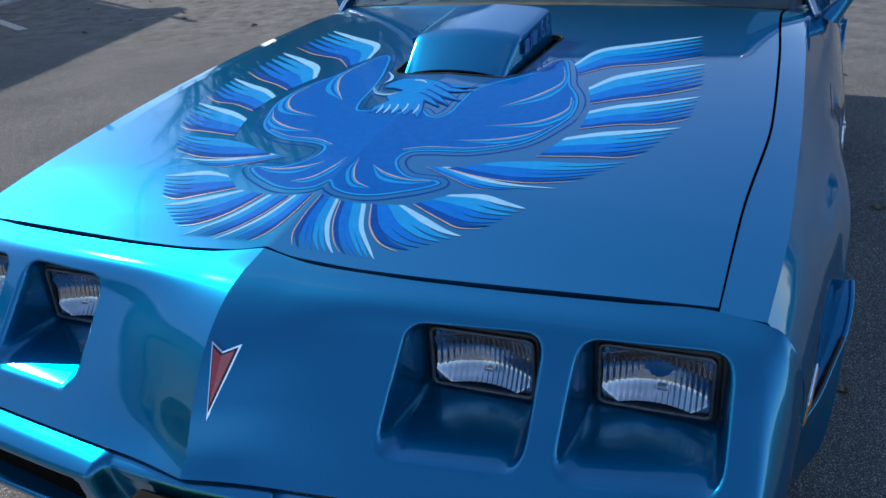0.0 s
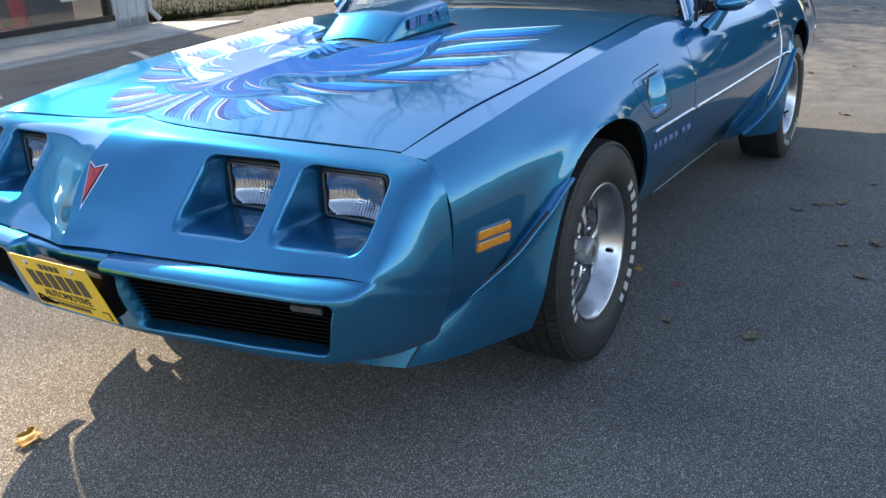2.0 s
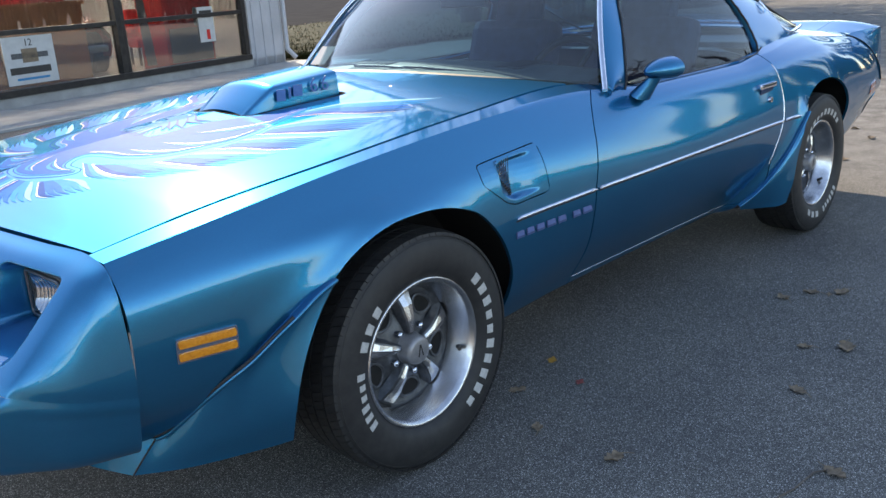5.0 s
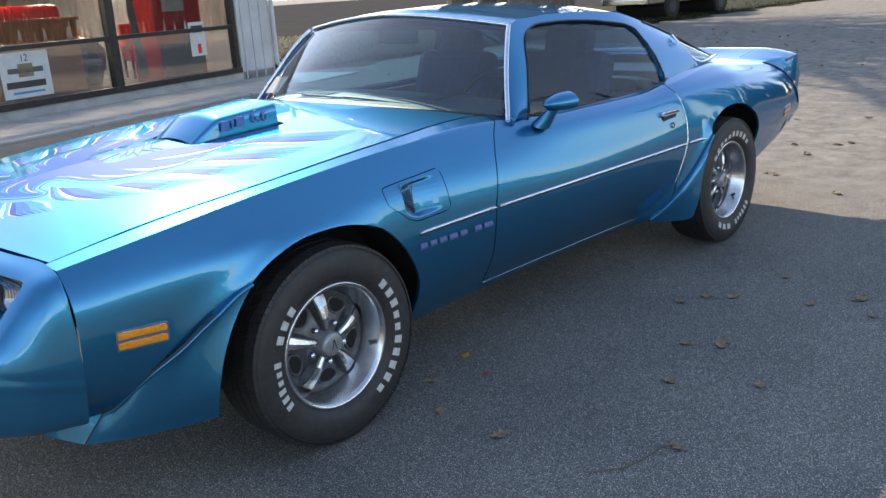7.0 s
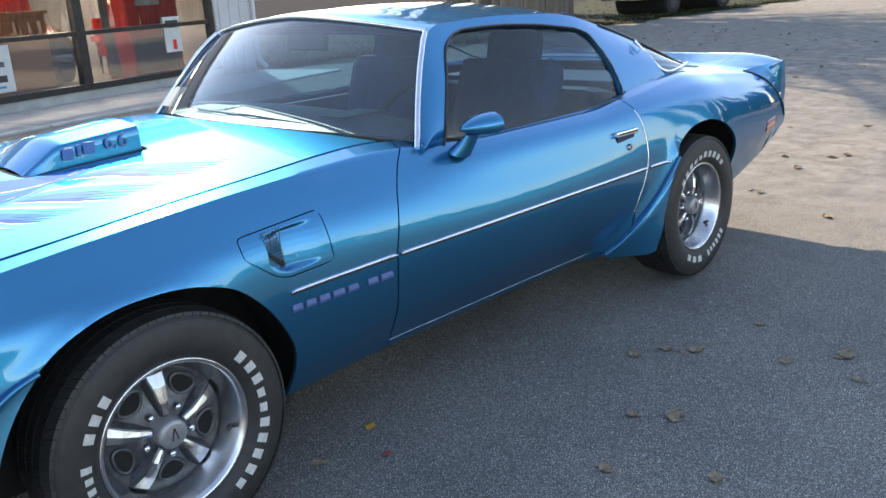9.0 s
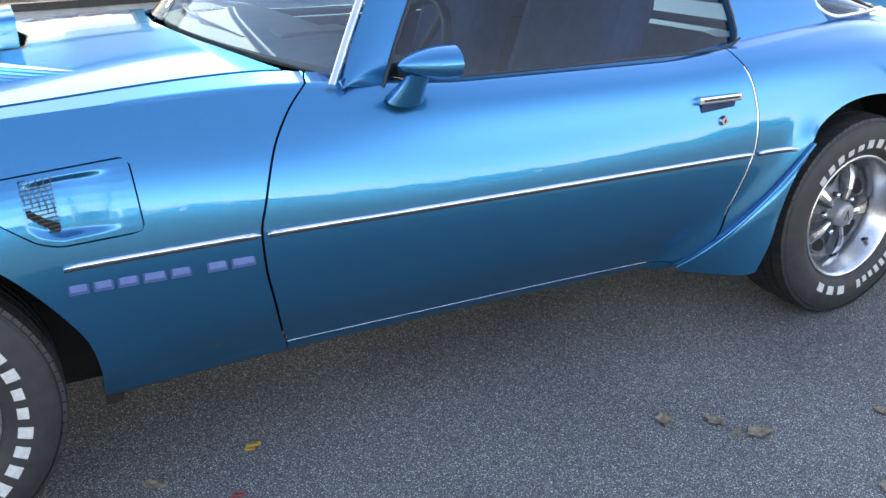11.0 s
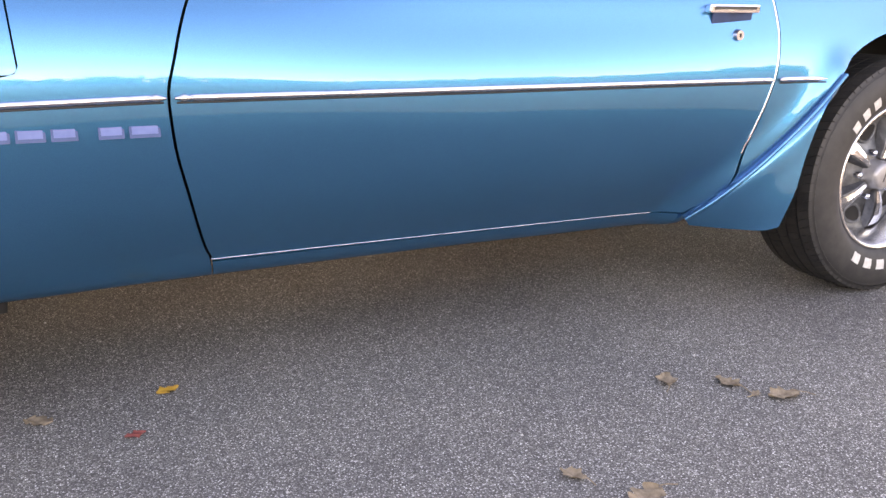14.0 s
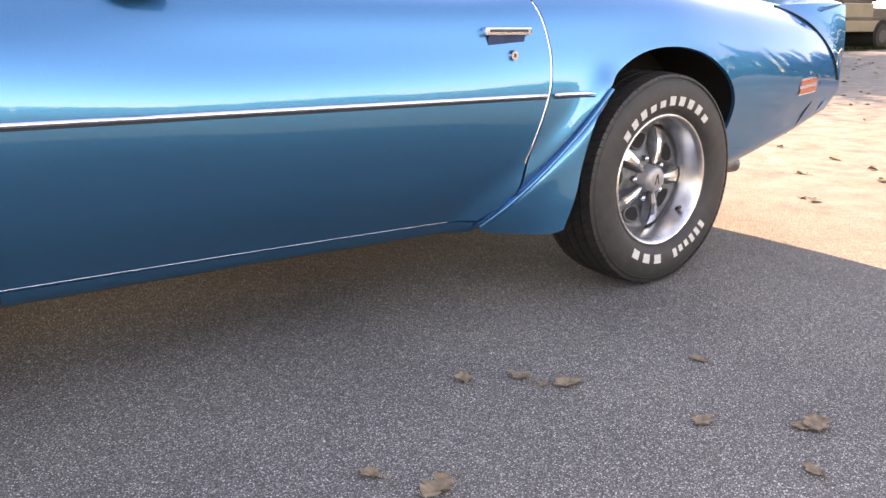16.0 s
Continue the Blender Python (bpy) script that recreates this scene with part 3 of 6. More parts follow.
# wheel-opening deflectors
top, seam, low, heel = FRONT_EDGE[0], FRONT_EDGE[-1], (-0.757, -0.680, 0.262), (-0.446, -0.862, 0.272)
split = [seam, (-0.735, -0.696, 0.300), low]
spat = coons(FRONT_EDGE, split, [heel, (-0.475, -0.838, 0.264), (-0.54, -0.806, 0.261), (-0.66, -0.748, 0.260), low],
             [top, (-0.370, -0.914, 0.575), (-0.425, -0.909, 0.47), (-0.450, -0.895, 0.36), heel], 32, 24, (0, 0.018, 0))
patch("front_deflector", spat, (-0.3, -1, 0))
LIPS = [spat[:, 0]]
chin = coons([seam, (-0.775, -0.63, 0.352), (-0.85, -0.50, 0.36)], [(-0.85, -0.50, 0.36), (-0.845, -0.5, 0.32), (-0.84, -0.50, 0.285)],
             [low, (-0.795, -0.61, 0.272), (-0.84, -0.50, 0.285)], split, 12, 10)
patch("chin_deflector", chin, (-1, -0.5, 0))
for side in (1, -1):
    tube("chin_split", [(x - 0.001, side * (y - 0.001), z) for x, y, z in split], 0.0022, BLACK, car)
rt, rb, rh, rf = REAR_EDGE[0], REAR_EDGE[-1], (2.240, -0.928, 0.247), (2.055, -0.802, 0.240)
spat = coons(REAR_EDGE, [rb, (2.045, -0.805, 0.25), rf],
             [rh, (2.215, -0.915, 0.238), (2.14, -0.862, 0.236), rf], [rt, (2.318, -0.957, 0.55), (2.280, -0.95, 0.43), (2.264, -0.945, 0.34), rh], 28, 24, (0, -0.004, 0))
patch("rear_deflector", spat, (0, -1, 0))
LIPS.append(spat[:, 0])

# ---- hood ----
HOOD_W = LINE_AT[0][0]
HOOD_Z = LINE_AT[0][1]
HOOD_F = spline([0, 0.06, 0.14, 0.25, 0.41, 0.58, 0.72], [-0.8385, -0.8495, -0.8485, -0.8395, -0.8175, -0.7895, -0.7655])
HOOD_R = spline([0, 0.3, 0.5, 0.65, 0.72, 0.75], [0.742, 0.770, 0.812, 0.852, 0.876, 0.890])


def hood_z(x, y):
    a = np.abs(y)
    w = HOOD_W(np.clip(x, -0.80, 0.86))
    q = np.clip(1 - (a / w) ** 2, 0, 1)
    crown = spline([-0.9, -0.5, 0.0, 0.5, 0.9], [0.037, 0.033, 0.027, 0.030, 0.034])(x)
    ridge = spline([-0.9, -0.5, 0.0, 0.4, 0.9], [0.022, 0.022, 0.017, 0.004, 0.0])(x) * np.exp(-a / 0.20)
    return HOOD_Z(np.clip(x, -0.80, 0.9)) + 0.003 * np.clip((x + 0.75) / 0.2, 0, 1) + (x < -0.80) * (x + 0.80) * 0.13 + crown * q + ridge


SCOOP_HOLE = rounded([(0.000, 0.0), (0.012, -0.158), (0.395, -0.185), (0.415, 0.0), (0.395, 0.185), (0.012, 0.158)], 0.03)
uu = np.linspace(0, 1, 150)
yy = np.linspace(-1, 1, 151)
H = np.zeros((150, 151, 3))
for k, s in enumerate(yy):
    a = abs(s)
    x = HOOD_F(a * 0.713) + (HOOD_R(a * 0.722) - HOOD_F(a * 0.713)) * uu
    y = s * (HOOD_W(np.clip(x, -0.80, 0.86)) - 0.0028 - 0.0046 * np.clip((x + 0.8) / 1.4, 0, 1))
    H[:, k] = np.stack([x, y, hood_z(x, y)], 1)
hv, hf = clip(H.reshape(-1, 3), grid_faces(150, 151), -inside(H[..., 0].ravel(), H[..., 1].ravel(), SCOOP_HOLE))
hood = panel("hood", hv, hf, (0, 0, 1), both=False, t=0.012)[0]

# ---- nose ----
U = [0.0, 0.10, 0.25, 0.45, 0.62, 0.80, 0.88, 0.94, 1.0]
# rows of x, y, z at the stations U from the centre round the corner to the fender
NOSE = []
NOSE.append([(-0.842, 0, 0.8525), (-0.856, -0.10, 0.845), (-0.850, -0.22, 0.833), (-0.830, -0.40, 0.816), (-0.800, -0.58, 0.802), (-0.774, -0.71, 0.789), (-0.780, -0.765, 0.788), (-0.783, -0.795, 0.781), (-0.785, -0.812, 0.768)])
NOSE.append([(-0.948, 0, 0.820), (-0.935, -0.09, 0.812), (-0.915, -0.22, 0.808), (-0.890, -0.40, 0.800), (-0.862, -0.58, 0.788), (-0.836, -0.71, 0.776), (-0.830, -0.772, 0.768), (-0.812, -0.808, 0.755), (-0.785, -0.828, 0.735)])
NOSE.append([(-1.024, 0, 0.768), (-0.992, -0.09, 0.768), (-0.950, -0.22, 0.768), (-0.920, -0.40, 0.770), (-0.895, -0.58, 0.762), (-0.872, -0.71, 0.752), (-0.862, -0.782, 0.742), (-0.832, -0.820, 0.720), (-0.785, -0.836, 0.690)])
NOSE.append([(-1.082, 0, 0.690), (-1.048, -0.09, 0.692), (-1.015, -0.22, 0.695), (-0.990, -0.40, 0.692), (-0.962, -0.58, 0.690), (-0.936, -0.71, 0.688), (-0.926, -0.786, 0.680), (-0.872, -0.826, 0.650), (-0.783, -0.840, 0.615)])
NOSE.append([(-1.118, 0, 0.625), (-1.094, -0.09, 0.622), (-1.085, -0.22, 0.620), (-1.062, -0.40, 0.618), (-1.036, -0.58, 0.618), (-1.010, -0.71, 0.618), (-0.998, -0.788, 0.610), (-0.905, -0.826, 0.575), (-0.781, -0.836, 0.540)])
NOSE.append([(-1.140, 0, 0.600), (-1.122, -0.09, 0.600), (-1.106, -0.22, 0.600), (-1.082, -0.40, 0.600), (-1.055, -0.58, 0.600), (-1.026, -0.71, 0.600), (-1.010, -0.785, 0.594), (-0.910, -0.820, 0.550), (-0.780, -0.829, 0.510)])


def curves(rows, u):
    """Rows of points at the stations U, read at the stations u."""
    return [np.stack([spline(U, [p[k] for p in r])(u) for k in range(3)], 1) for r in rows]


for k_, (x_, y_, z_) in enumerate(NOSE[0][:6]):
    NOSE[0][k_] = (x_ - 0.004, y_, float(hood_z(np.array(x_ + 0.012), np.array(y_))) - 0.001)
nu, nv = 330, 120
u = np.linspace(0, 1, nu)
rows = curves(NOSE, u)
S = np.zeros((nu, nv, 3))
for i in range(nu):
    S[i] = smoothline([r[i] for r in rows], nv)
# lamp bays pushed in, one outline each in y and z
BAYS = [(rounded([(-0.286, 0.788), (-0.487, 0.784), (-0.486, 0.641), (-0.279, 0.644)], 0.030), -0.835),
        (rounded([(-0.536, 0.781), (-0.744, 0.768), (-0.746, 0.634), (-0.531, 0.640)], 0.030), -0.812)]


def smoothstep(t):
    t = np.clip(t, 0, 1)
    return t * t * (3 - 2 * t)


for outline, back in BAYS:
    d = inside(S[..., 1], S[..., 2], outline)
    k = smoothstep((d + 0.004) / 0.026)
    S[..., 0] += k * np.maximum(back - S[..., 0], 0)
sv, sf = S.reshape(-1, 3), grid_faces(nu, nv)
nose = panel("nose_fascia", sv, sf, (-1, 0, 0.5), t=0.0)

BUMPER = []
BUMPER.append([(-1.139, 0, 0.596), (-1.121, -0.09, 0.596), (-1.105, -0.22, 0.596), (-1.081, -0.40, 0.596), (-1.054, -0.58, 0.596), (-1.025, -0.71, 0.597), (-1.010, -0.785, 0.5935), (-0.910, -0.820, 0.5500), (-0.780, -0.829, 0.510)])
BUMPER.append([(-1.160, 0, 0.594), (-1.155, -0.09, 0.593), (-1.138, -0.22, 0.590), (-1.114, -0.40, 0.588), (-1.086, -0.58, 0.585), (-1.060, -0.71, 0.582), (-1.030, -0.780, 0.578), (-0.913, -0.818, 0.532), (-0.779, -0.826, 0.49)])
BUMPER.append([(-1.176, 0, 0.586), (-1.171, -0.09, 0.584), (-1.156, -0.22, 0.578), (-1.132, -0.40, 0.575), (-1.105, -0.58, 0.570), (-1.078, -0.71, 0.566), (-1.048, -0.768, 0.562), (-0.920, -0.810, 0.515), (-0.778, -0.818, 0.47)])
BUMPER.append([(-1.174, 0, 0.560), (-1.168, -0.09, 0.558), (-1.154, -0.22, 0.552), (-1.130, -0.40, 0.548), (-1.103, -0.58, 0.544), (-1.075, -0.71, 0.540), (-1.044, -0.762, 0.535), (-0.920, -0.804, 0.49), (-0.777, -0.812, 0.45)])
BUMPER.append([(-1.135, 0, 0.440), (-1.130, -0.09, 0.440), (-1.116, -0.22, 0.436), (-1.092, -0.40, 0.432), (-1.066, -0.58, 0.430), (-1.038, -0.70, 0.430), (-1.006, -0.735, 0.43), (-0.900, -0.780, 0.405), (-0.774, -0.790, 0.385)])
BUMPER.append([(-1.125, 0, 0.415), (-1.120, -0.09, 0.412), (-1.106, -0.22, 0.408), (-1.082, -0.40, 0.404), (-1.056, -0.58, 0.402), (-1.026, -0.69, 0.402), (-0.994, -0.722, 0.402), (-0.890, -0.760, 0.38), (-0.772, -0.770, 0.362)])
BUMPER.append([(-1.060, 0, 0.385), (-1.060, -0.09, 0.385), (-1.050, -0.22, 0.382), (-1.030, -0.40, 0.380), (-1.005, -0.58, 0.378), (-0.975, -0.66, 0.378), (-0.950, -0.68, 0.378), (-0.860, -0.70, 0.36), (-0.770, -0.70, 0.345)])
nu, nv = 220, 90
rows = curves(BUMPER, np.linspace(0, 1, nu))
S = np.stack([smoothline([r[i] for r in rows], nv) for i in range(nu)])
GRILLE = rounded([(-0.185, 0.566), (-0.735, 0.556), (-0.690, 0.425), (-0.205, 0.424)], 0.018)
d = inside(S[..., 1], S[..., 2], GRILLE)
S[..., 0] += smoothstep((d + 0.002) / 0.014) * 0.085
d = inside(S[..., 1], S[..., 2], rounded([(0.2, 0.64), (-0.165, 0.64), (-0.15, 0.40), (0.2, 0.40)], 0.02))
S[..., 0] += smoothstep((d + 0.002) / 0.02) * 0.035
panel("bumper", S.reshape(-1, 3), grid_faces(nu, nv), (-1, 0, 0.2), t=0.0)

# ---- roof, pillars, glass ----
EDGE = [(0.975, -0.812, 0.898), (1.06, -0.742, 1.03), (1.155, -0.675, 1.165), (1.245, -0.622, 1.245), (1.42, -0.600, 1.262), (1.75, -0.590, 1.262), (2.08, -0.592, 1.238),
        (2.35, -0.605, 1.165), (2.62, -0.622, 1.075), (2.82, -0.636, 1.000), (2.95, -0.640, 0.955)]
BELT = [(0.985, -0.814, 0.897), (1.06, -0.812, 0.893), (1.15, -0.811, 0.891), (1.25, -0.810, 0.890), (1.42, -0.810, 0.889), (1.75, -0.808, 0.889), (2.08, -0.800, 0.898),
        (2.35, -0.772, 0.924), (2.62, -0.738, 0.940), (2.82, -0.700, 0.945), (2.95, -0.660, 0.945)]
nu, nv = 160, 40
EDGE_L, BELT_L = smoothline(EDGE, nu), smoothline(BELT, nu)
e, b = EDGE_L, BELT_L
v = np.linspace(0, 1, nv)[None, :, None]
S = e[:, None] * (1 - v) + b[:, None] * v
S[..., 1] -= (0.018 * 4 * v * (1 - v))[..., 0]
WINDOW = np.concatenate([smoothline([(1.070, 0.855), (1.10, 0.93), (1.20, 1.085), (1.285, 1.195), (1.36, 1.226), (1.50, 1.234), (1.80, 1.222), (2.06, 1.190)], 40),
                         smoothline([(2.10, 1.180), (2.145, 1.155), (2.175, 1.09), (2.195, 0.98), (2.185, 0.915), (2.14, 0.885)], 20)])
gv, gf = S.reshape(-1, 3), grid_faces(nu, nv)
V, F = clip(gv, gf, -inside(gv[:, 0], gv[:, 2], WINDOW))
wedge = 2.610 - (V[:, 2] - 0.965) * 0.52 - V[:, 0]
W_, X_ = clip(V + np.array([0, 0.005, 0]), F, -wedge)
panel("quarter_glass", W_, X_, (0, -1, 0.2), GLASS, t=0)
V, F = clip(V, F, wedge)
panel("roof_pillar", V, F, (0, -1, 0.2), t=0.02)
V, F = clip(gv + np.array([0, 0.012, 0]), gf, inside(gv[:, 0], gv[:, 2], WINDOW) + 0.006)
panel("side_glass", V, F, (0, -1, 0.2), GLASS, t=0)
top = e[(e[:, 0] > 1.225) & (e[:, 0] < 2.30)]
nr = 60
R = np.zeros((len(top), nr, 3))
for j, s in enumerate(np.linspace(-1, 1, nr)):
    q = 1 - s * s
    hx = -0.075 * q * np.clip((1.5 - top[:, 0]) / 0.28, 0, 1) + 0.09 * q * np.clip((top[:, 0] - 2.0) / 0.3, 0, 1)
    R[:, j] = np.stack([top[:, 0] + hx, top[:, 1] * -s, top[:, 2] + 0.058 * q * (1 - 0.2 * abs(s))], 1)
    R[:, j, 1] = top[:, 1] * s
panel("roof", R.reshape(-1, 3), grid_faces(len(top), nr), (0, 0, 1), both=False, t=0.02)
HEAD = R[0]
s = np.linspace(-1, 1, nr)
cowl = np.stack([0.985 - 0.215 * (1 - np.abs(s) ** 2.2), -0.778 * s, 0.916 + 0.055 * (1 - s * s)], 1)
W = np.stack([cowl * (1 - t) + HEAD * t + np.array([-0.03, 0, 0.02]) * 4 * t * (1 - t) * 0.5 for t in np.linspace(0, 1, 24)])
W[:, :, 0] -= 0.006
windshield = patch("windshield", W, (-1, 0, 1), WINDSCREEN, 0, both=False)[0]
windshield.visible_shadow = False
base = np.stack([2.95 + 0.06 * (1 - s * s), -0.64 * s, 0.955 + 0.02 * (1 - s * s)], 1)
RG_EDGE = smoothline([p for p in EDGE_L.tolist() if p[0] > 2.285], 24)
W = np.zeros((24, nr, 3))
for i in range(24):
    t = i / 23
    q = 1 - s * s
    W[i] = np.stack([RG_EDGE[i, 0] + (0.09 - 0.03 * t) * q, -RG_EDGE[i, 1] * -s, RG_EDGE[i, 2] + (0.058 - 0.035 * t) * q], 1)
patch("rear_glass", W, (1, 0, 1), GLASS, 0, both=False)

# ---- deck, tail and spoiler ----
dx = np.linspace(2.96, 3.84, 30)
D = np.zeros((30, 41, 3))
for j, s_ in enumerate(np.linspace(-1, 1, 41)):
    wz = LINE_AT[0][1](np.clip(dx, -0.8, 3.82))
    ww = LINE_AT[0][0](np.clip(dx, -0.8, 3.82)) - 0.003
    D[:, j] = np.stack([dx, ww * s_, wz + 0.03 * (1 - s_ * s_)], 1)
patch("deck_lid", D, (0, 0, 1), both=False)
tz = np.linspace(0, 1, 16)[:, None]
T = np.zeros((16, 41, 3))
for j, s_ in enumerate(np.linspace(-1, 1, 41)):
    T[:, j] = np.stack([3.83 + 0.05 * (1 - s_ * s_) - 0.05 * tz[:, 0], 0.70 * s_ * np.ones(16), 0.855 - 0.40 * tz[:, 0]], 1)
patch("tail_panel", T, (1, 0, 0), both=False)


def spoiler_piece(name, y0, y1, n, end):
    """Blade with a wing section; the end pieces sweep down over the quarter panel."""
    ys = np.linspace(y0, y1, n)
    P = np.zeros((n, 21, 3))
    for i, y in enumerate(ys):
        k = min(max((abs(y) - 0.50) / 0.266, 0), 1) if end else 0.0
        topz, backx = 0.918 - 0.034 * k * k, 3.895 - 0.033 * k * k
        foot = 0.880 - 0.010 * k
        low = foot - 0.03 - 0.25 * smoothstep((k - 0.3) / 0.7)
        sec = [(backx - 0.392 * (1 - 0.6 * k * k), foot - 0.012), (backx - 0.28 * (1 - 0.5 * k * k), foot + 0.002), (backx - 0.15, topz - 0.018), (backx - 0.05, topz - 0.002), (backx - 0.012, topz), (backx, topz - 0.008),
               (backx + 0.008, topz - 0.045), (backx + 0.006, min(low, topz - 0.08)), (backx - 0.06, min(low, topz - 0.08) - 0.02)]
        q = smoothline(sec, 21)
        P[i] = np.stack([q[:, 0], np.full(21, y), q[:, 1]], 1)
    return patch(name, P, (0.2, 0, 1), both=end, t=0.01)


spoiler_piece("spoiler_center", -0.50, 0.50, 12, False)
spoiler_piece("spoiler_end", -0.503, -0.766, 16, True)
def quarter_y(x, z):
    """Place of the left side's surface near the tail at x and z."""
    q = SIDE[int(np.clip(round((x + 0.80) / 4.62 * 239), 0, 239)), 2:46]
    o = np.argsort(q[:, 2])
    return float(np.interp(z, q[o, 2], q[o, 1]))


seam_line = [(x, quarter_y(x, z) - 0.005, z) for x, z in ((3.470, 0.872), (3.55, 0.846), (3.635, 0.806), (3.715, 0.742), (3.765, 0.675), (3.795, 0.600))]
tip = seam_line[0]
cap = coons([tip, (3.62, -0.735, 0.880), (3.74, -0.755, 0.884), (3.860, -0.768, 0.880)], [(3.860, -0.768, 0.880), (3.880, -0.772, 0.74), (3.872, -0.770, 0.605)],
            [seam_line[-1], (3.83, -0.790, 0.601), (3.872, -0.770, 0.605)], seam_line, 20, 24, (0.0, -0.004, 0.004))
patch("spoiler_cap", cap, (0.3, -1, 0.3), t=0.012)
for side in (1, -1):
    tube("cap_seam", [(x - 0.004, y * side - 0.001 * side, z) for x, y, z in cap[0]], 0.0026, BLACK, car)
    tube("bumper_seam", [(x, side * (side_y(x, z) - 0.0005), z) for x, z in ((3.62, 0.60), (3.60, 0.52), (3.565, 0.45), (3.52, 0.41))], 0.0022, BLACK, car)

corner = coons([(3.76, -0.798, 0.592), (3.83, -0.786, 0.594), (3.885, -0.755, 0.596)], [(3.885, -0.755, 0.596), (3.895, -0.75, 0.55), (3.880, -0.74, 0.505)],
               [(3.72, -0.770, 0.470), (3.80, -0.765, 0.486), (3.880, -0.74, 0.505)], [(3.76, -0.798, 0.592), (3.735, -0.803, 0.53), (3.72, -0.770, 0.470)], 14, 14)
patch("rear_bumper_corner", corner, (0.3, -1, 0), t=0.01)
# dark filler boxes inside the body, added to block light, with firewall and well plates
bm = bmesh.new()
box(bm, (3.9, 1.24, 0.22), pose(1.45, 0, 0.34), 0.03)
boxpart("engine_bay_filler", (1.5, 1.2, 0.32), pose(0.05, 0, 0.60), DARK, car, 0.03)
boxpart("trunk_filler", (0.9, 1.2, 0.42), pose(3.2, 0, 0.62), DARK, car, 0.03)
boxpart("firewall", (0.06, 1.44, 0.55), pose(0.86, 0, 0.60), DARK, car, 0.01)
part("underbody_filler", bm, DARK, car)
for x in (0.02, 2.70):
    for side in (-1, 1):
        boxpart("well_block_panel", (0.92, 0.02, 0.62), pose(x, 0.60 * side, 0.53), DARK, car)
for side in (1, -1):
    tube("deflector_gap", [(x - 0.002, side * (y - 0.001), z + 0.007) for x, y, z in LIPS[0][8:]], 0.0045, BLACK, car)
for line in LIPS:
    inner = np.array([(x, side_y(x, z + 0.004) + 0.004, z + 0.004) for x, y, z in line])
    inner[:, 1] = np.maximum(inner[:, 1], line[:, 1])
    flange = np.stack([line, (line + inner) / 2 + np.array([0, 0, 0.001]), inner], 1)
    patch("deflector_flange", flange, (0, 0, 1), t=0.0)
for line in LIPS:
    for side in (1, -1):
        tube("deflector_lip", [(x, y * side - 0.002 * side, z) for x, y, z in line], 0.0055, PAINT, car)
for side in (1, -1):
    tube("door_edge_guard", [(float(DOOR_R(z)) - 0.004, side * (quarter_y(float(DOOR_R(z)) - 0.004, z) - 0.0005), z) for z in np.linspace(0.44, 0.86, 26)], 0.0024, CHROME, car, "thin bright door edge strip")


# ---- details of the body ----
def surface_patch(name, outline, depth, n, mat, parent, label="", both=True, lift=0.0):
    """A sheet that follows the car's side inside an outline in x and z; depth(x, z, edge distance) pushes it in."""
    o = np.asarray(outline)
    xs = np.linspace(o[:, 0].min() - 0.004, o[:, 0].max() + 0.004, n)
    zs = np.linspace(o[:, 1].max() + 0.004, o[:, 1].min() - 0.004, max(6, int(n * (np.ptp(o[:, 1]) / np.ptp(o[:, 0])))))
    X, Z = np.meshgrid(xs, zs, indexing="ij")
    E = inside(X, Z, o)
    Y = np.array([[side_y(x, z) for z in zs] for x in xs]) + depth(X, Z, E) - lift
    V, F = clip(np.stack([X, Y, Z], -1).reshape(-1, 3), grid_faces(len(xs), len(zs)), E.ravel())
    return panel(name, V, F, (0, -1, 0), mat, 0.0 if lift == 0 else 0.002, label, both, parent)


# air vents in the fenders
VENT_IN = np.array([(VENT[:, 0] - 0.38) * 0.976 + 0.38, (VENT[:, 1] - 0.74) * 0.955 + 0.74]).T
VENT_D = 0.022


def vent_depth(x):
    """Drops in behind the mesh, then rises along a ramp to the rear."""
    return VENT_D * np.where(x < 0.372, np.clip((x - 0.311) / 0.061, 0, 1), smoothstep((0.488 - x) / 0.116))


vents = surface_patch("fender_vent", VENT_IN, lambda x, z, e: vent_depth(x) * smoothstep((e - 0.010) / 0.014), 130, PAINT, None)
GR = rounded([(0.311, 0.793), (0.367, 0.798), (0.372, 0.690), (0.365, 0.684), (0.317, 0.728)], 0.006)
slope = math.degrees(math.atan(VENT_D / 0.061))
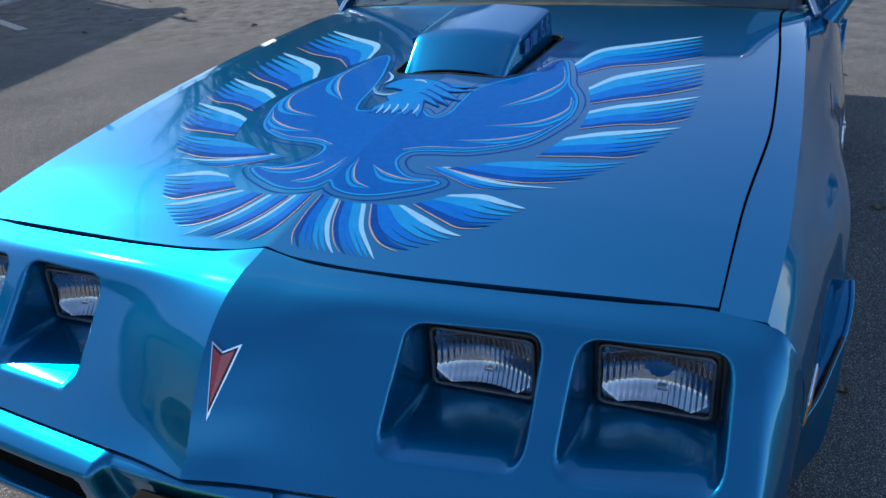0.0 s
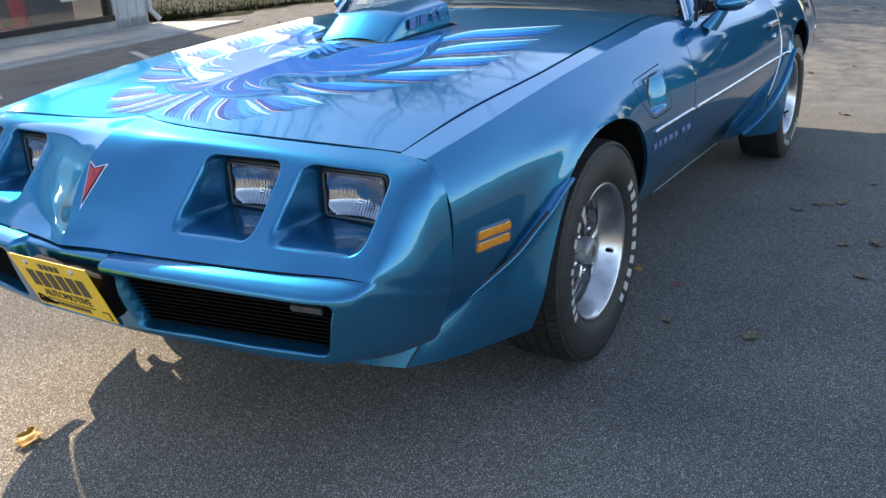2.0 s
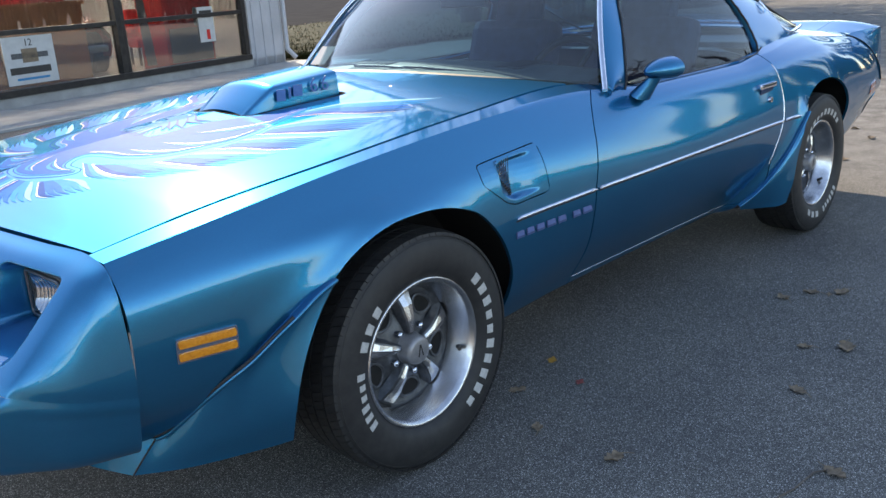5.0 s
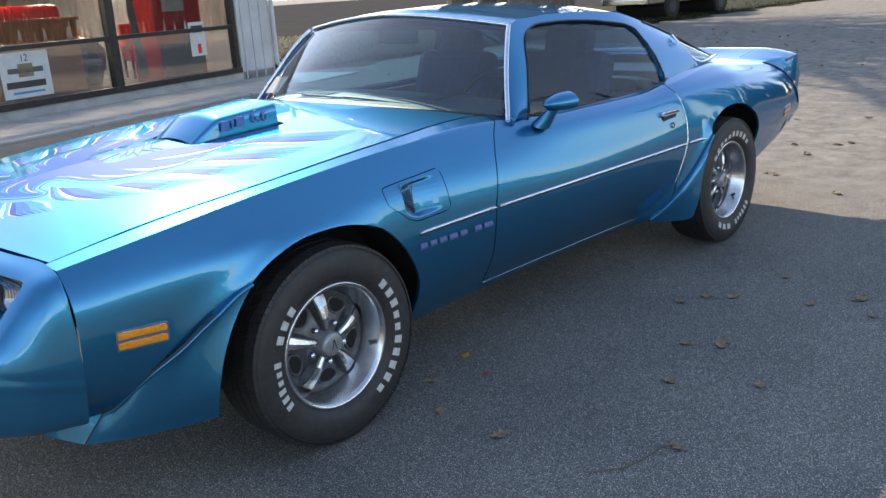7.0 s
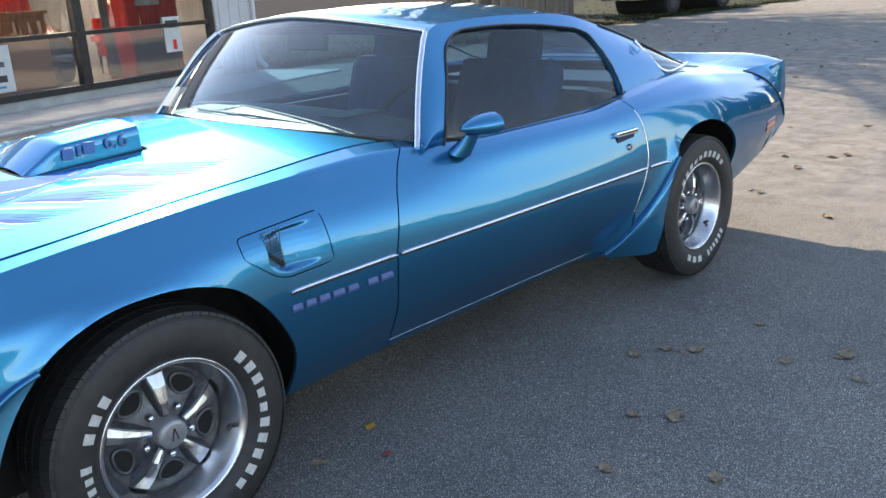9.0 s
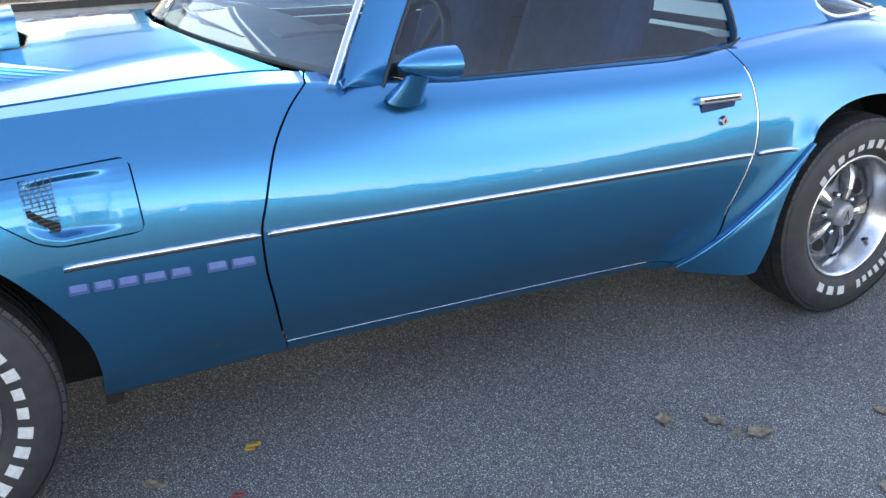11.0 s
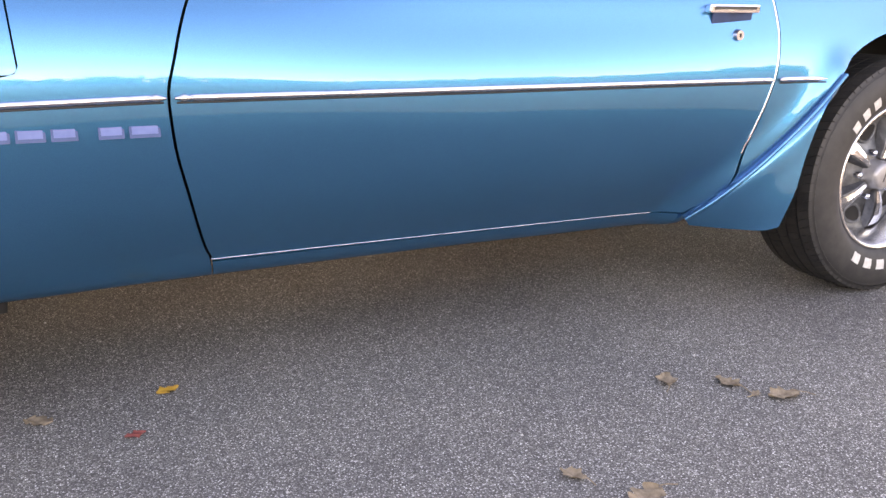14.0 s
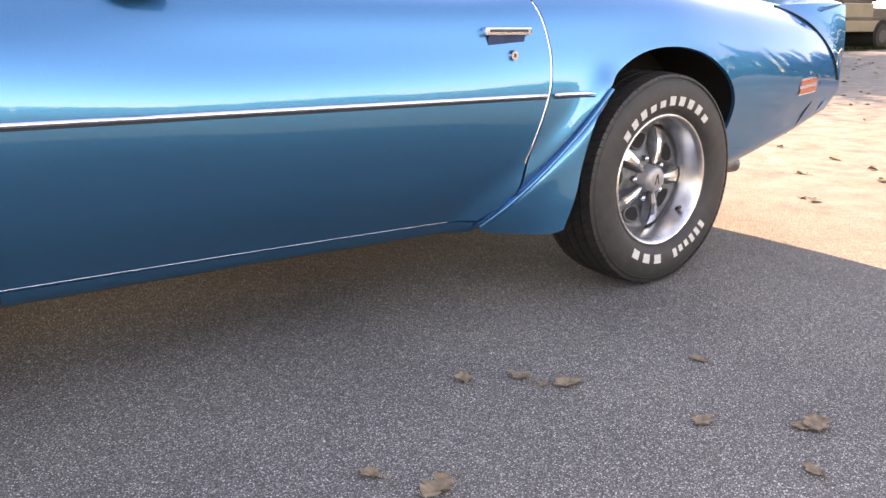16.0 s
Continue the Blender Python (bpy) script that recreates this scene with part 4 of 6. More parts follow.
for ob, side in zip(vents, (1, -1)):
    def vent_at(x, z, lift):
        return side * (side_y(x, z) + float(vent_depth(np.array(x))) - lift)
    # near-black face laid over the painted slope, standing in for shaded depth
    bm = bmesh.new()
    vs = [bm.verts.new((x, vent_at(x, z, 0.0015), z)) for x, z in GR]
    bm.faces.new(vs)
    part("vent_back", bm, DARK, ob)
    bm = bmesh.new()
    for k in range(13):
        z = 0.694 + k * 0.0082
        x0 = np.interp(z, [0.684, 0.728, 0.793], [0.361, 0.317, 0.311])
        x1 = np.interp(z, [0.690, 0.798], [0.372, 0.367])
        box(bm, ((x1 - x0) / math.cos(radians(slope)), 0.0018, 0.0014), pose((x0 + x1) / 2, vent_at((x0 + x1) / 2, z, 0.004), z, 0, 0, side * slope))
    for k in range(5):
        x = 0.317 + k * 0.0125
        z0 = np.interp(x, [0.311, 0.317, 0.365, 0.372], [0.733, 0.728, 0.684, 0.690])
        box(bm, (0.0014, 0.0018, 0.797 - z0), pose(x, vent_at(x, (0.797 + z0) / 2, 0.004), (0.797 + z0) / 2))
    part("vent_mesh", bm, GUNMETAL, ob, "grey wire mesh")


def side_bar(name, x0, x1, z0, z1, half, out, mat, parent, n=40, tip=0.0):
    """A half-round strip along the car's side."""
    obs = []
    xs = np.linspace(x0, x1, n)
    P = np.zeros((n, 9, 3))
    for i, x in enumerate(xs):
        z = z0 + (z1 - z0) * i / (n - 1)
        k = 1.0
        if tip:
            k = 0.3 + 0.7 * min(1.0, (x - x0) / tip, (x1 - x) / tip + 0.001)
        for j, a in enumerate(np.linspace(math.pi * 0.5, -math.pi * 0.5, 9)):
            zz = z + half * k * math.sin(a)
            P[i, j] = (x, side_y(x, zz) - out * math.cos(a) + 0.001, zz)
    return patch(name, P, (0, -1, 0), mat, 0.0, both=True, parent=parent)


side_bar("side_molding", 0.362, 0.742, 0.620, 0.628, 0.0065, 0.008, CHROME, None, tip=0.02)
side_bar("side_molding", 0.764, 2.160, 0.627, 0.622, 0.0065, 0.008, CHROME, None, 90, tip=0.02)
side_bar("side_molding", 2.186, 2.330, 0.622, 0.622, 0.0065, 0.008, CHROME, None, tip=0.02)
for x0, x1, z in ((0.712, 0.746, 0.6275), (0.760, 0.794, 0.6270), (2.128, 2.164, 0.622), (2.182, 2.214, 0.622)):
    side_bar("molding_tip", x0, x1, z, z, 0.0095, 0.010, ALLOY, None, 12, tip=0.022)
# dark line under each moulding
for x0, x1, z0, z1 in ((0.362, 0.742, 0.6115, 0.6195), (0.764, 2.160, 0.6185, 0.6135), (2.186, 2.330, 0.6135, 0.6135)):
    side_bar("molding_seal", x0, x1, z0, z1, 0.0022, 0.003, BLACK, None, 60)
# bright lower edge of the door
side_bar("door_edge_trim", 0.835, 1.955, 0.2795, 0.2747, 0.0016, 0.0022, CHROME, None, 60)

# model lettering as plain bars on the fenders
for side in (1, -1):
    x = 0.362
    for wide in (0.042, 0.042, 0.044, 0.050, 0.046, 0, 0.046, 0.056):
        if not wide:
            x += 0.024
            continue
        z = 0.573
        for name, w, h, lift, mat in (("letter_outline", wide - 0.004, 0.027, 0.0012, LETTER_EDGE), ("letter_bar", wide - 0.012, 0.014, 0.0024, LETTER_BLUE)):
            y = side_y(x + wide / 2, z) - lift
            bm = bmesh.new()
            box(bm, (w, 0.0012, h), pose(x + wide / 2, side * y, z, -math.degrees(math.atan((side_y(x, 0.588) - side_y(x, 0.558)) / 0.03)) * -side))
            part(name, bm, mat, car)
        x += wide + 0.004

# side marker lamps
def marker(xs, zs, mats, tilt):
    x0, x1 = xs
    z0, z1 = zs
    zc = (z0 + z1) / 2
    ob = surface_patch("side_marker", rounded([(x0, z1 + tilt), (x1, z1 - tilt), (x1, z0 - tilt), (x0, z0 + tilt)], 0.006), lambda x, z, e: 0 * x, 24, CHROME, None, "chrome-rimmed side marker lamp", lift=0.003)
    h = (z1 - z0)
    for o, side in zip(ob, (1, -1)):
        for k in (0.25, 0.75):
            zz = z0 + h * k
            out = rounded([(x0 + 0.004, zz + h * 0.165 + tilt), (x1 - 0.004, zz + h * 0.165 - tilt), (x1 - 0.004, zz - h * 0.165 - tilt), (x0 + 0.004, zz - h * 0.165 + tilt)], 0.004)
            both = surface_patch("lens", out, lambda x, z, e: -0.002 * smoothstep(e / 0.005), 20, mats, o, both=False, lift=0.0045)
            if side == -1:
                for q in both:
                    q.scale.y = -1


marker((-0.693, -0.553), (0.549, 0.607), AMBER, 0.005)
marker((3.448, 3.585), (0.562, 0.622), MARKER_RED, -0.004)

# ---- headlamps ----
for side in (1, -1):
    for y0, y1, x, zt in ((-0.302, -0.468, -0.866, 0.7655), (-0.555, -0.721, -0.836, 0.7610)):
        yc, w = (y0 + y1) / 2 * side, abs(y1 - y0)
        zc = zt - 0.054
        lamp = boxpart("headlamp", (0.022, w + 0.042, 0.160), pose(x + 0.046, yc, zc - 0.010), BLACK, car, 0.008, "black bezel with a rectangular sealed-beam lamp")
        n, m = 150, 40
        Y, Z = np.meshgrid(np.linspace(-1, 1, n), np.linspace(-1, 1, m), indexing="ij")
        rr = np.sqrt((Y * 0.9) ** 2 + (Z * 0.8) ** 2)
        P = np.stack([x + 0.030 - 0.034 * np.clip(rr, 0, 1) ** 2 - 0.004 + 0.0007 * np.sin(Y * 58) * (0.6 + 0.4 * np.sin(5 * Z + 2 * Y)) + 0.0005 * np.sin(Z * 11), yc + Y * (w / 2 - 0.006), zc + Z * 0.047], -1)
        pymesh("reflector", P.reshape(-1, 3), outward(P.reshape(-1, 3), grid_faces(n, m), np.array([-1, 0, 0])), REFLECTOR, lamp)
        n, m = 145, 14
        Y, Z = np.meshgrid(np.linspace(-1, 1, n), np.linspace(-1, 1, m), indexing="ij")
        P = np.stack([x - 0.012 - 0.006 * (1 - Y ** 2) * (1 - Z ** 2) + (0.0008 * np.sin(Y * 62) + 0.0012 * np.sin(Z * 7 + 3 * Y)) * (1 - Y ** 4) * (1 - Z ** 4), yc + Y * (w / 2 - 0.004), zc + Z * 0.048], -1)
        lens = pymesh("lens", P.reshape(-1, 3), outward(P.reshape(-1, 3), grid_faces(n, m), np.array([-1, 0, 0])), LAMP_GLASS, lamp)
        lens.visible_shadow = False
        a, b = w / 2 - 0.002, 0.0495
        rim = rounded([(-a, b), (a, b), (a, -b), (-a, -b)], 0.012)
        for dy, dz, sy, sz in ((0, 0.055, w + 0.050, 0.012), (0, -0.068, w + 0.054, 0.036), (w / 2 + 0.015, 0, 0.026, 0.12), (-w / 2 - 0.015, 0, 0.026, 0.12)):
            bm = bmesh.new()
            box(bm, (0.058, sy, sz), pose(x + 0.023, yc + dy, zc + dz), 0.004)
            part("housing", bm, BLACK, lamp)
        tube("gasket", [(x - 0.004, yc + p * 1.06, zc + q * 1.10) for p, q in rim], 0.006, BLACK, lamp, closed=True)
        tube("rim", [(x - 0.012, yc + p, zc + q) for p, q in rim], 0.0032, GUNMETAL, lamp, closed=True)
        part_bm = bmesh.new()
        box(part_bm, (0.012, 0.016, 0.006), pose(x - 0.004, yc - 0.01 * side, zc - 0.012), 0.002)
        part("bulb_shield", part_bm, CHROME, lamp)
        for k in (-1, 1):
            bm = bmesh.new()
            box(bm, (0.006, 0.010, 0.010), pose(x + 0.002, yc + k * (w / 2 + 0.008), zc - 0.052), 0.003)
            part("screw", bm, BLACK, lamp)

# ---- crest on the nose ----
cx = [(-0.012, -1.020, 0.770), (-0.031, -1.024, 0.757), (-0.053, -1.004, 0.762), (-0.021, -1.078, 0.666)]


def crest_piece(name, scale, lift, mat, parent):
    """An arrowhead plate lying on the ridge, shrunk towards its middle."""
    mid = np.mean(cx, 0)
    bm = bmesh.new()
    vs = []
    for p in np.array(cx):
        y, x, z = mid + (p - mid) * scale
        vs.append(bm.verts.new((x - lift, y - lift * 0.2, z + lift * 0.5)))
    f = bm.faces.new(vs)
    r = bmesh.ops.extrude_face_region(bm, geom=[f])
    bmesh.ops.translate(bm, vec=(0.02, 0, -0.008), verts=[v for v in r["geom"] if isinstance(v, bmesh.types.BMVert)])
    return part(name, bm, mat, parent)


crest = crest_piece("crest", 1.0, 0.008, CHROME, car)
crest["label"] = "chrome and red arrowhead crest"
crest_piece("crest_field", 0.84, 0.0095, BLACK, crest)
crest_piece("crest_enamel", 0.70, 0.0110, RED, crest)

# ---- grille inserts ----
for side in (1, -1):
    bm = bmesh.new()
    box(bm, (0.02, 0.54, 0.15), pose(-1.030, side * -0.455, 0.492, 0, -16, side * 8.5), 0.004)
    g = part("grille", bm, DARK, car, "black slatted grille")
    for k in range(11):
        t = k / 10
        z = 0.436 + 0.108 * t
        bm = bmesh.new()
        box(bm, (0.020, 0.50 + 0.03 * t, 0.0028), pose(-1.043 - 0.034 * t, side * -0.455, z, 0, 12, side * 8.5), 0.001)
        part("slat", bm, SLAT, g)
    bm = bmesh.new()
    box(bm, (0.012, 0.075, 0.016), pose(-1.052, side * -0.655, 0.530, 0, -16, side * 8.5), 0.003)
    part("parking_lamp", bm, GUNMETAL, g, "small grey parking lamp")

# raised lettering on the bumper shelf as plain bars
y = -0.545
for wide in (0.019, 0.019, 0.019, 0.021, 0.019, 0, 0.019, 0.024):
    if wide:
        bm = bmesh.new()
        yy = y - wide / 2
        xx = np.interp(-yy, [0.40, 0.58, 0.71], [-1.062, -1.036, -1.010])
        box(bm, (0.0016, wide - 0.005, 0.010), pose(xx, yy, 0.6165 - 0.02 * (-yy - 0.545), 0, 38, 8), 0.0006)
        part("raised_letter", bm, PAINT, car)
    y -= wide + 0.003 if wide else 0.010

# ---- front plate ----
plate = empty("front_plate", (-1.19, -0.055, 0.52))
plate.matrix_basis = pose(-1.192, -0.060, 0.524, -2.5, -20, -3)
plate.parent = car
bm = bmesh.new()
box(bm, (0.0025, 0.305, 0.152), None, 0.001)
part("plate_sheet", bm, PLATE, plate, "yellow dealer plate with dark bars")


def plate_bar(y, z, w, h, mat=PRINT, name="bar"):
    bm = bmesh.new()
    box(bm, (0.0012, w, h), pose(-0.0018, y, z))
    part(name, bm, mat, plate)


for k in range(6):
    plate_bar(0.098 - k * 0.039, 0.014, 0.029, 0.047)
for k in range(4):
    plate_bar(0.034 - k * 0.021, 0.055, 0.015, 0.015)
plate_bar(0, -0.046, 0.19, 0.0018)
for k in range(9):
    plate_bar(0.06 - k * 0.015, -0.058, 0.010, 0.011)
for y in (0.13, -0.13):
    plate_bar(y, -0.058, 0.024, 0.024)
    bm = bmesh.new()
    box(bm, (0.0016, 0.018, 0.018), pose(-0.0022, y, -0.058))
    part("corner_mark", bm, PLATE, plate)
for y in (0.09, -0.09):
    bm = bmesh.new()
    bmesh.ops.create_cone(bm, cap_ends=True, segments=14, radius1=0.007, radius2=0.005, depth=0.005)
    bmesh.ops.transform(bm, matrix=pose(-0.003, y, 0.060, 0, -90, 0), verts=bm.verts[:])
    part("screw", bm, ALLOY, plate)


def lettering(name, text, size, m, mat, parent, depth=0.0008):
    """Text in the built-in font as a mesh; it reads along x, up along y."""
    cu = bpy.data.curves.new(name, "FONT")
    cu.body, cu.size, cu.extrude, cu.align_x, cu.align_y = text, size, depth, "CENTER", "CENTER"
    tmp = bpy.data.objects.new(name, cu)
    me = bpy.data.meshes.new_from_object(tmp)
    bpy.data.objects.remove(tmp)
    bpy.data.curves.remove(cu)
    me.transform(m)
    return finish(name, me, mat, parent, smooth=False)


lettering("plate_word", "AUTOMOTIVE", 0.029, pose(-0.0018, 0, -0.029, 90, 0, -90), PRINT, plate)
boxpart("plate_bracket", (0.04, 0.27, 0.11), pose(-1.155, -0.055, 0.512, 0, -8, 0), SLAT, car, 0.01)

# ---- shaker scoop ----
nx, ns_ = 40, 61
P = np.zeros((nx, ns_, 3))
for i, x in enumerate(np.linspace(0.018, 0.385, nx)):
    t = (x - 0.018) / 0.367
    h = np.interp(t, [0, 0.05, 0.27, 0.33, 1.0], [0.012, 0.024, 0.072, 0.079, 0.085])
    w = np.interp(t, [0, 0.3, 1.0], [0.134, 0.146, 0.152])
    base_z = float(hood_z(np.array(x), np.array(w))) - 0.012
    sec = [(-w, base_z), (-w + 0.003, base_z + h * 0.45), (-w + 0.007, base_z + h * 0.86), (-w + 0.011, base_z + h * 0.95), (-w + 0.020, base_z + h), (-w + 0.034, base_z + h + 0.003), (-0.05, base_z + h + 0.010), (0, base_z + h + 0.012)]
    sec += [(-a, b) for a, b in sec[-2::-1]]
    q = smoothline(sec, ns_)
    P[i] = np.stack([np.full(ns_, x), q[:, 0], q[:, 1]], 1)
scoop = patch("shaker_scoop", P, (0, 0, 1), None, 0.006, both=False)[0]
bm = bmesh.new()
box(bm, (0.30, 0.27, 0.05), pose(0.22, 0, 0.925), 0.01)
part("scoop_box", bm, DARK, scoop)
# near-black sheet under the scoop hole stands in for the unlit engine bay
bm = bmesh.new()
box(bm, (0.50, 0.44, 0.01), pose(0.20, 0, 0.900), 0.002)
part("engine_bay_shade", bm, DARK, car)
tube("scoop_seal", [(p[0], p[1], float(hood_z(np.array(p[0]), np.array(p[1]))) - 0.002) for p in SCOOP_HOLE], 0.004, DARK, hood, closed=True)
for side in (1, -1):
    for k, wide in enumerate((0.042, 0.018, 0.044)):
        bm = bmesh.new()
        box(bm, (wide - 0.008, 0.0012, 0.036), pose(0.150 + (0, 0.034, 0.066)[k], side * -0.1482 + side * (-0.0035 - 0.0004 * k), 0.966 + 0.004 * k, side * 2, 2.5, 0), 0.0004)
        part("letter_bar", bm, LAVENDER, scoop)
lettering("scoop_number", "6.6", 0.064, pose(0.303, -0.1545, 0.981, 88, 0, -1.2), LAVENDER, scoop)
lettering("scoop_number", "6.6", 0.048, pose(0.275, 0.1545, 0.979, 88, 0, 181.2), DECAL_LIGHT, scoop)

# ---- mirrors, handles, locks ----
for side in (1, -1):
    st = np.linspace(0, 1, 22)
    P = np.zeros((22, 28, 3))
    for i, t in enumerate(st):
        r = max(0.002, math.sin(min(1.0, t * 1.12) * math.pi / 2) ** 0.62)
        for j, a in enumerate(np.linspace(0, 2 * math.pi, 28)):
            P[i, j] = (1.084 + 0.122 * t, side * (-0.893 - 0.022 * t) + math.cos(a) * 0.054 * r, 0.948 + 0.002 * t + math.sin(a) * (0.040 if math.sin(a) > 0 else 0.034) * r)
    V, F = P.reshape(-1, 3), grid_faces(22, 28)
    m_ob = pymesh("door_mirror", V, F, PAINT, car, "body-coloured bullet mirror")
    bm = bmesh.new()
    vs = [bm.verts.new((1.2055, side * -0.915 + math.cos(a) * 0.05, 0.950 + math.sin(a) * 0.035)) for a in np.linspace(0, 2 * math.pi, 28)[:-1]]
    bm.faces.new(vs)
    part("mirror_glass", bm, CHROME, m_ob)
    P = np.zeros((10, 20, 3))
    for i, t in enumerate(np.linspace(0, 1, 10)):
        for j, a in enumerate(np.linspace(0, 2 * math.pi, 20)):
            P[i, j] = (1.118 + 0.014 * t + math.cos(a) * (0.046 - 0.018 * math.sin(t * math.pi / 2)), side * (-0.852 - 0.045 * t) + math.sin(a) * (0.030 - 0.006 * t), 0.866 + 0.060 * t - 0.014 * (1 - t) * math.sin(a) * -side)
    pymesh("mirror_stalk", P.reshape(-1, 3), grid_faces(10, 20), PAINT, m_ob)
    door = doors[0 if side == 1 else 1]
    h = boxpart("door_handle", (0.152, 0.020, 0.020), pose(2.034, side * (side_y(2.034, 0.787) - 0.008), 0.787), CHROME, door, 0.005, "chrome pull-up handle")
    # flat dark blue plate below the handle, in place of a hollow
    bm = bmesh.new()
    box(bm, (0.12, 0.004, 0.030), pose(2.034, side * (side_y(2.034, 0.765) - 0.0012), 0.766, 8 * side, 0, 0), 0.001)
    part("handle_recess_plate", bm, TRIM_BLUE, door)
    bm = bmesh.new()
    box(bm, (0.126, 0.002, 0.007), pose(2.034, side * (side_y(2.034, 0.787) - 0.0185), 0.7885), 0.0006)
    part("handle_inlay", bm, BLACK, door)
    bm = bmesh.new()
    bmesh.ops.create_cone(bm, cap_ends=True, segments=24, radius1=0.014, radius2=0.0115, depth=0.010)
    bmesh.ops.transform(bm, matrix=pose(2.050, side * (side_y(2.05, 0.727) - 0.004), 0.727, 90 * side, 0, 0), verts=bm.verts[:])
    k = part("door_lock", bm, CHROME, door)
    bm = bmesh.new()
    box(bm, (0.003, 0.003, 0.010), pose(2.050, side * (side_y(2.05, 0.727) - 0.0095), 0.727))
    part("keyhole", bm, BLACK, door)

# ---- bright trim round the glass ----
for side in (1, -1):
    pts = WINDOW
    wl_ = []
    for x, z in pts:
        k = np.argmin(np.abs(gv[:, 0] - x) + np.abs(gv[:, 2] - z))
        wl_.append((x, side * gv[k, 1] - side * 0.002, z))
    tube("window_seal", wl_[:40] + wl_[40:], 0.0045, BLACK, car)
    lowp = [(x, side * (side_y(x, 0.893) + 0.018), z + 0.0) for x, z in smoothline([(1.02, 0.906), (1.3, 0.897), (1.8, 0.897), (2.05, 0.899), (2.14, 0.905), (2.19, 0.925)], 30)]
    lowp = [(x, side * (-LINE_AT[0][0](np.array(x)) - 0.016), z) for x, _, z in lowp]
    tube("belt_molding", lowp, 0.0035, BLACK, car)
    tube("pillar_molding", [(x - 0.014, side * (y - 0.002), z + 0.004) for x, y, z in EDGE_L[::4] if x < 1.25], 0.010, CHROME, car)
hd = [(x - 0.012, y, z + 0.003) for x, y, z in HEAD]
tube("header_molding", hd, 0.008, CHROME, car)
tube("rear_glass_molding", [(x, y, z + 0.004) for x, y, z in base], 0.012, CHROME, car)
for side in (1, -1):
    tube("rear_glass_molding", [(x, -side * -y, z + 0.002) for x, y, z in RG_EDGE], 0.0065, BLACK, car)
    wl_ = [(2.538, 1.100), (2.572, 1.035), (2.606, 0.972), (2.66, 0.953), (2.75, 0.952), (2.86, 0.955), (2.955, 0.960)]
    wl_ = [(x, side * (float(np.interp(x, EDGE_L[:, 0], EDGE_L[:, 1])) * w_ + float(np.interp(x, BELT_L[:, 0], BELT_L[:, 1])) * (1 - w_) - 0.010), z) for (x, z), w_ in zip(wl_, (0.98, 0.62, 0.22, 0.1, 0.08, 0.08, 0.1))]
    tube("quarter_glass_molding", smoothline(wl_, 30), 0.007, CHROME, car)
for side in (-1, 1):
    tube("wiper", [(0.90, side * 0.1 - 0.25, 0.955), (0.87, side * 0.1 + 0.05, 0.972), (0.90, side * 0.1 + 0.25, 0.967)], 0.005, BLACK, car)

# small bird emblem on each roof pillar
for side in (1, -1):
    for k in range(11):
        a = radians(-75 + 15 * k)
        pts = []
        for r, half in ((0.014, 0.0008), (0.034, 0.0018), (0.058 - 0.014 * (k % 2), 0.0004)):
            for e_ in (-1, 1):
                x, z = 2.455 + r * math.sin(a) + e_ * half * math.cos(a), 1.05 + r * math.cos(a) - e_ * half * math.sin(a)
                j = np.argmin(np.abs(gv[:, 0] - x) + np.abs(gv[:, 2] - z))
                pts.append((x, side * (gv[j, 1] - 0.005), z))
        pymesh("pillar_feather", pts, [[0, 1, 3, 2], [2, 3, 5, 4]], DECAL_BRIGHT, car)

# ---- interior ----
def seat(x, y):
    s = boxpart("seat", (0.50, 0.50, 0.16), pose(x, y, 0.50, 0, -6, 0), TRIM_BLUE, car, 0.05, "dark blue vinyl bucket seat")
    boxpart("backrest", (0.14, 0.50, 0.56), pose(x + 0.30, y, 0.80, 0, 18, 0), TRIM_BLUE, s, 0.055)
    boxpart("headrest", (0.09, 0.26, 0.17), pose(x + 0.40, y, 1.10, 0, 14, 0), TRIM_BLUE, s, 0.04)


seat(1.62, -0.36)
seat(1.62, 0.36)
boxpart("rear_bench", (0.5, 1.1, 0.5), pose(2.55, 0, 0.62, 0, 12, 0), TRIM_BLUE, car, 0.08)
boxpart("package_shelf", (0.5, 1.15, 0.03), pose(2.80, 0, 0.90), TRIM_BLUE, car, 0.01)
D = np.zeros((14, 41, 3))
for i, t in enumerate(np.linspace(0, 1, 14)):
    for j, s_ in enumerate(np.linspace(-1, 1, 41)):
        D[i, j] = (0.80 + 0.19 * abs(s_) ** 2.2 + t * (0.38 - 0.17 * abs(s_) ** 2.2), 0.73 * s_, 0.925 + 0.02 * math.sin(t * math.pi * 0.8) + 0.03 * (1 - s_ * s_) - 0.10 * max(0, t - 0.85) / 0.15)
dash = patch("dashboard", D, (0, 0, 1), DASH, 0.02, both=False)[0]
boxpart("dash_front", (0.06, 1.40, 0.30), pose(1.20, 0, 0.76), TRIM_BLUE, dash, 0.02)
bm = bmesh.new()
for k in range(9):
    box(bm, (0.006, 0.22, 0.004), pose(0.90 + k * 0.012, 0.30, 0.972))
part("defrost_vent", bm, BLACK, dash)
bm = bmesh.new()
box(bm, (0.22, 0.16, 0.05), pose(1.08, -0.37, 0.945), 0.02)
part("gauge_hood", bm, BLACK, dash)
ring = [(0.185 * math.cos(a), 0.185 * math.sin(a), 0) for a in np.linspace(0, 2 * math.pi, 41)[:-1]]
rim_m = pose(1.36, -0.37, 0.86, 0, -65, 0)
sw = tube("steering_wheel", [rim_m @ Vector(p) for p in ring], 0.015, BLACK, car, "black steering wheel", closed=True)
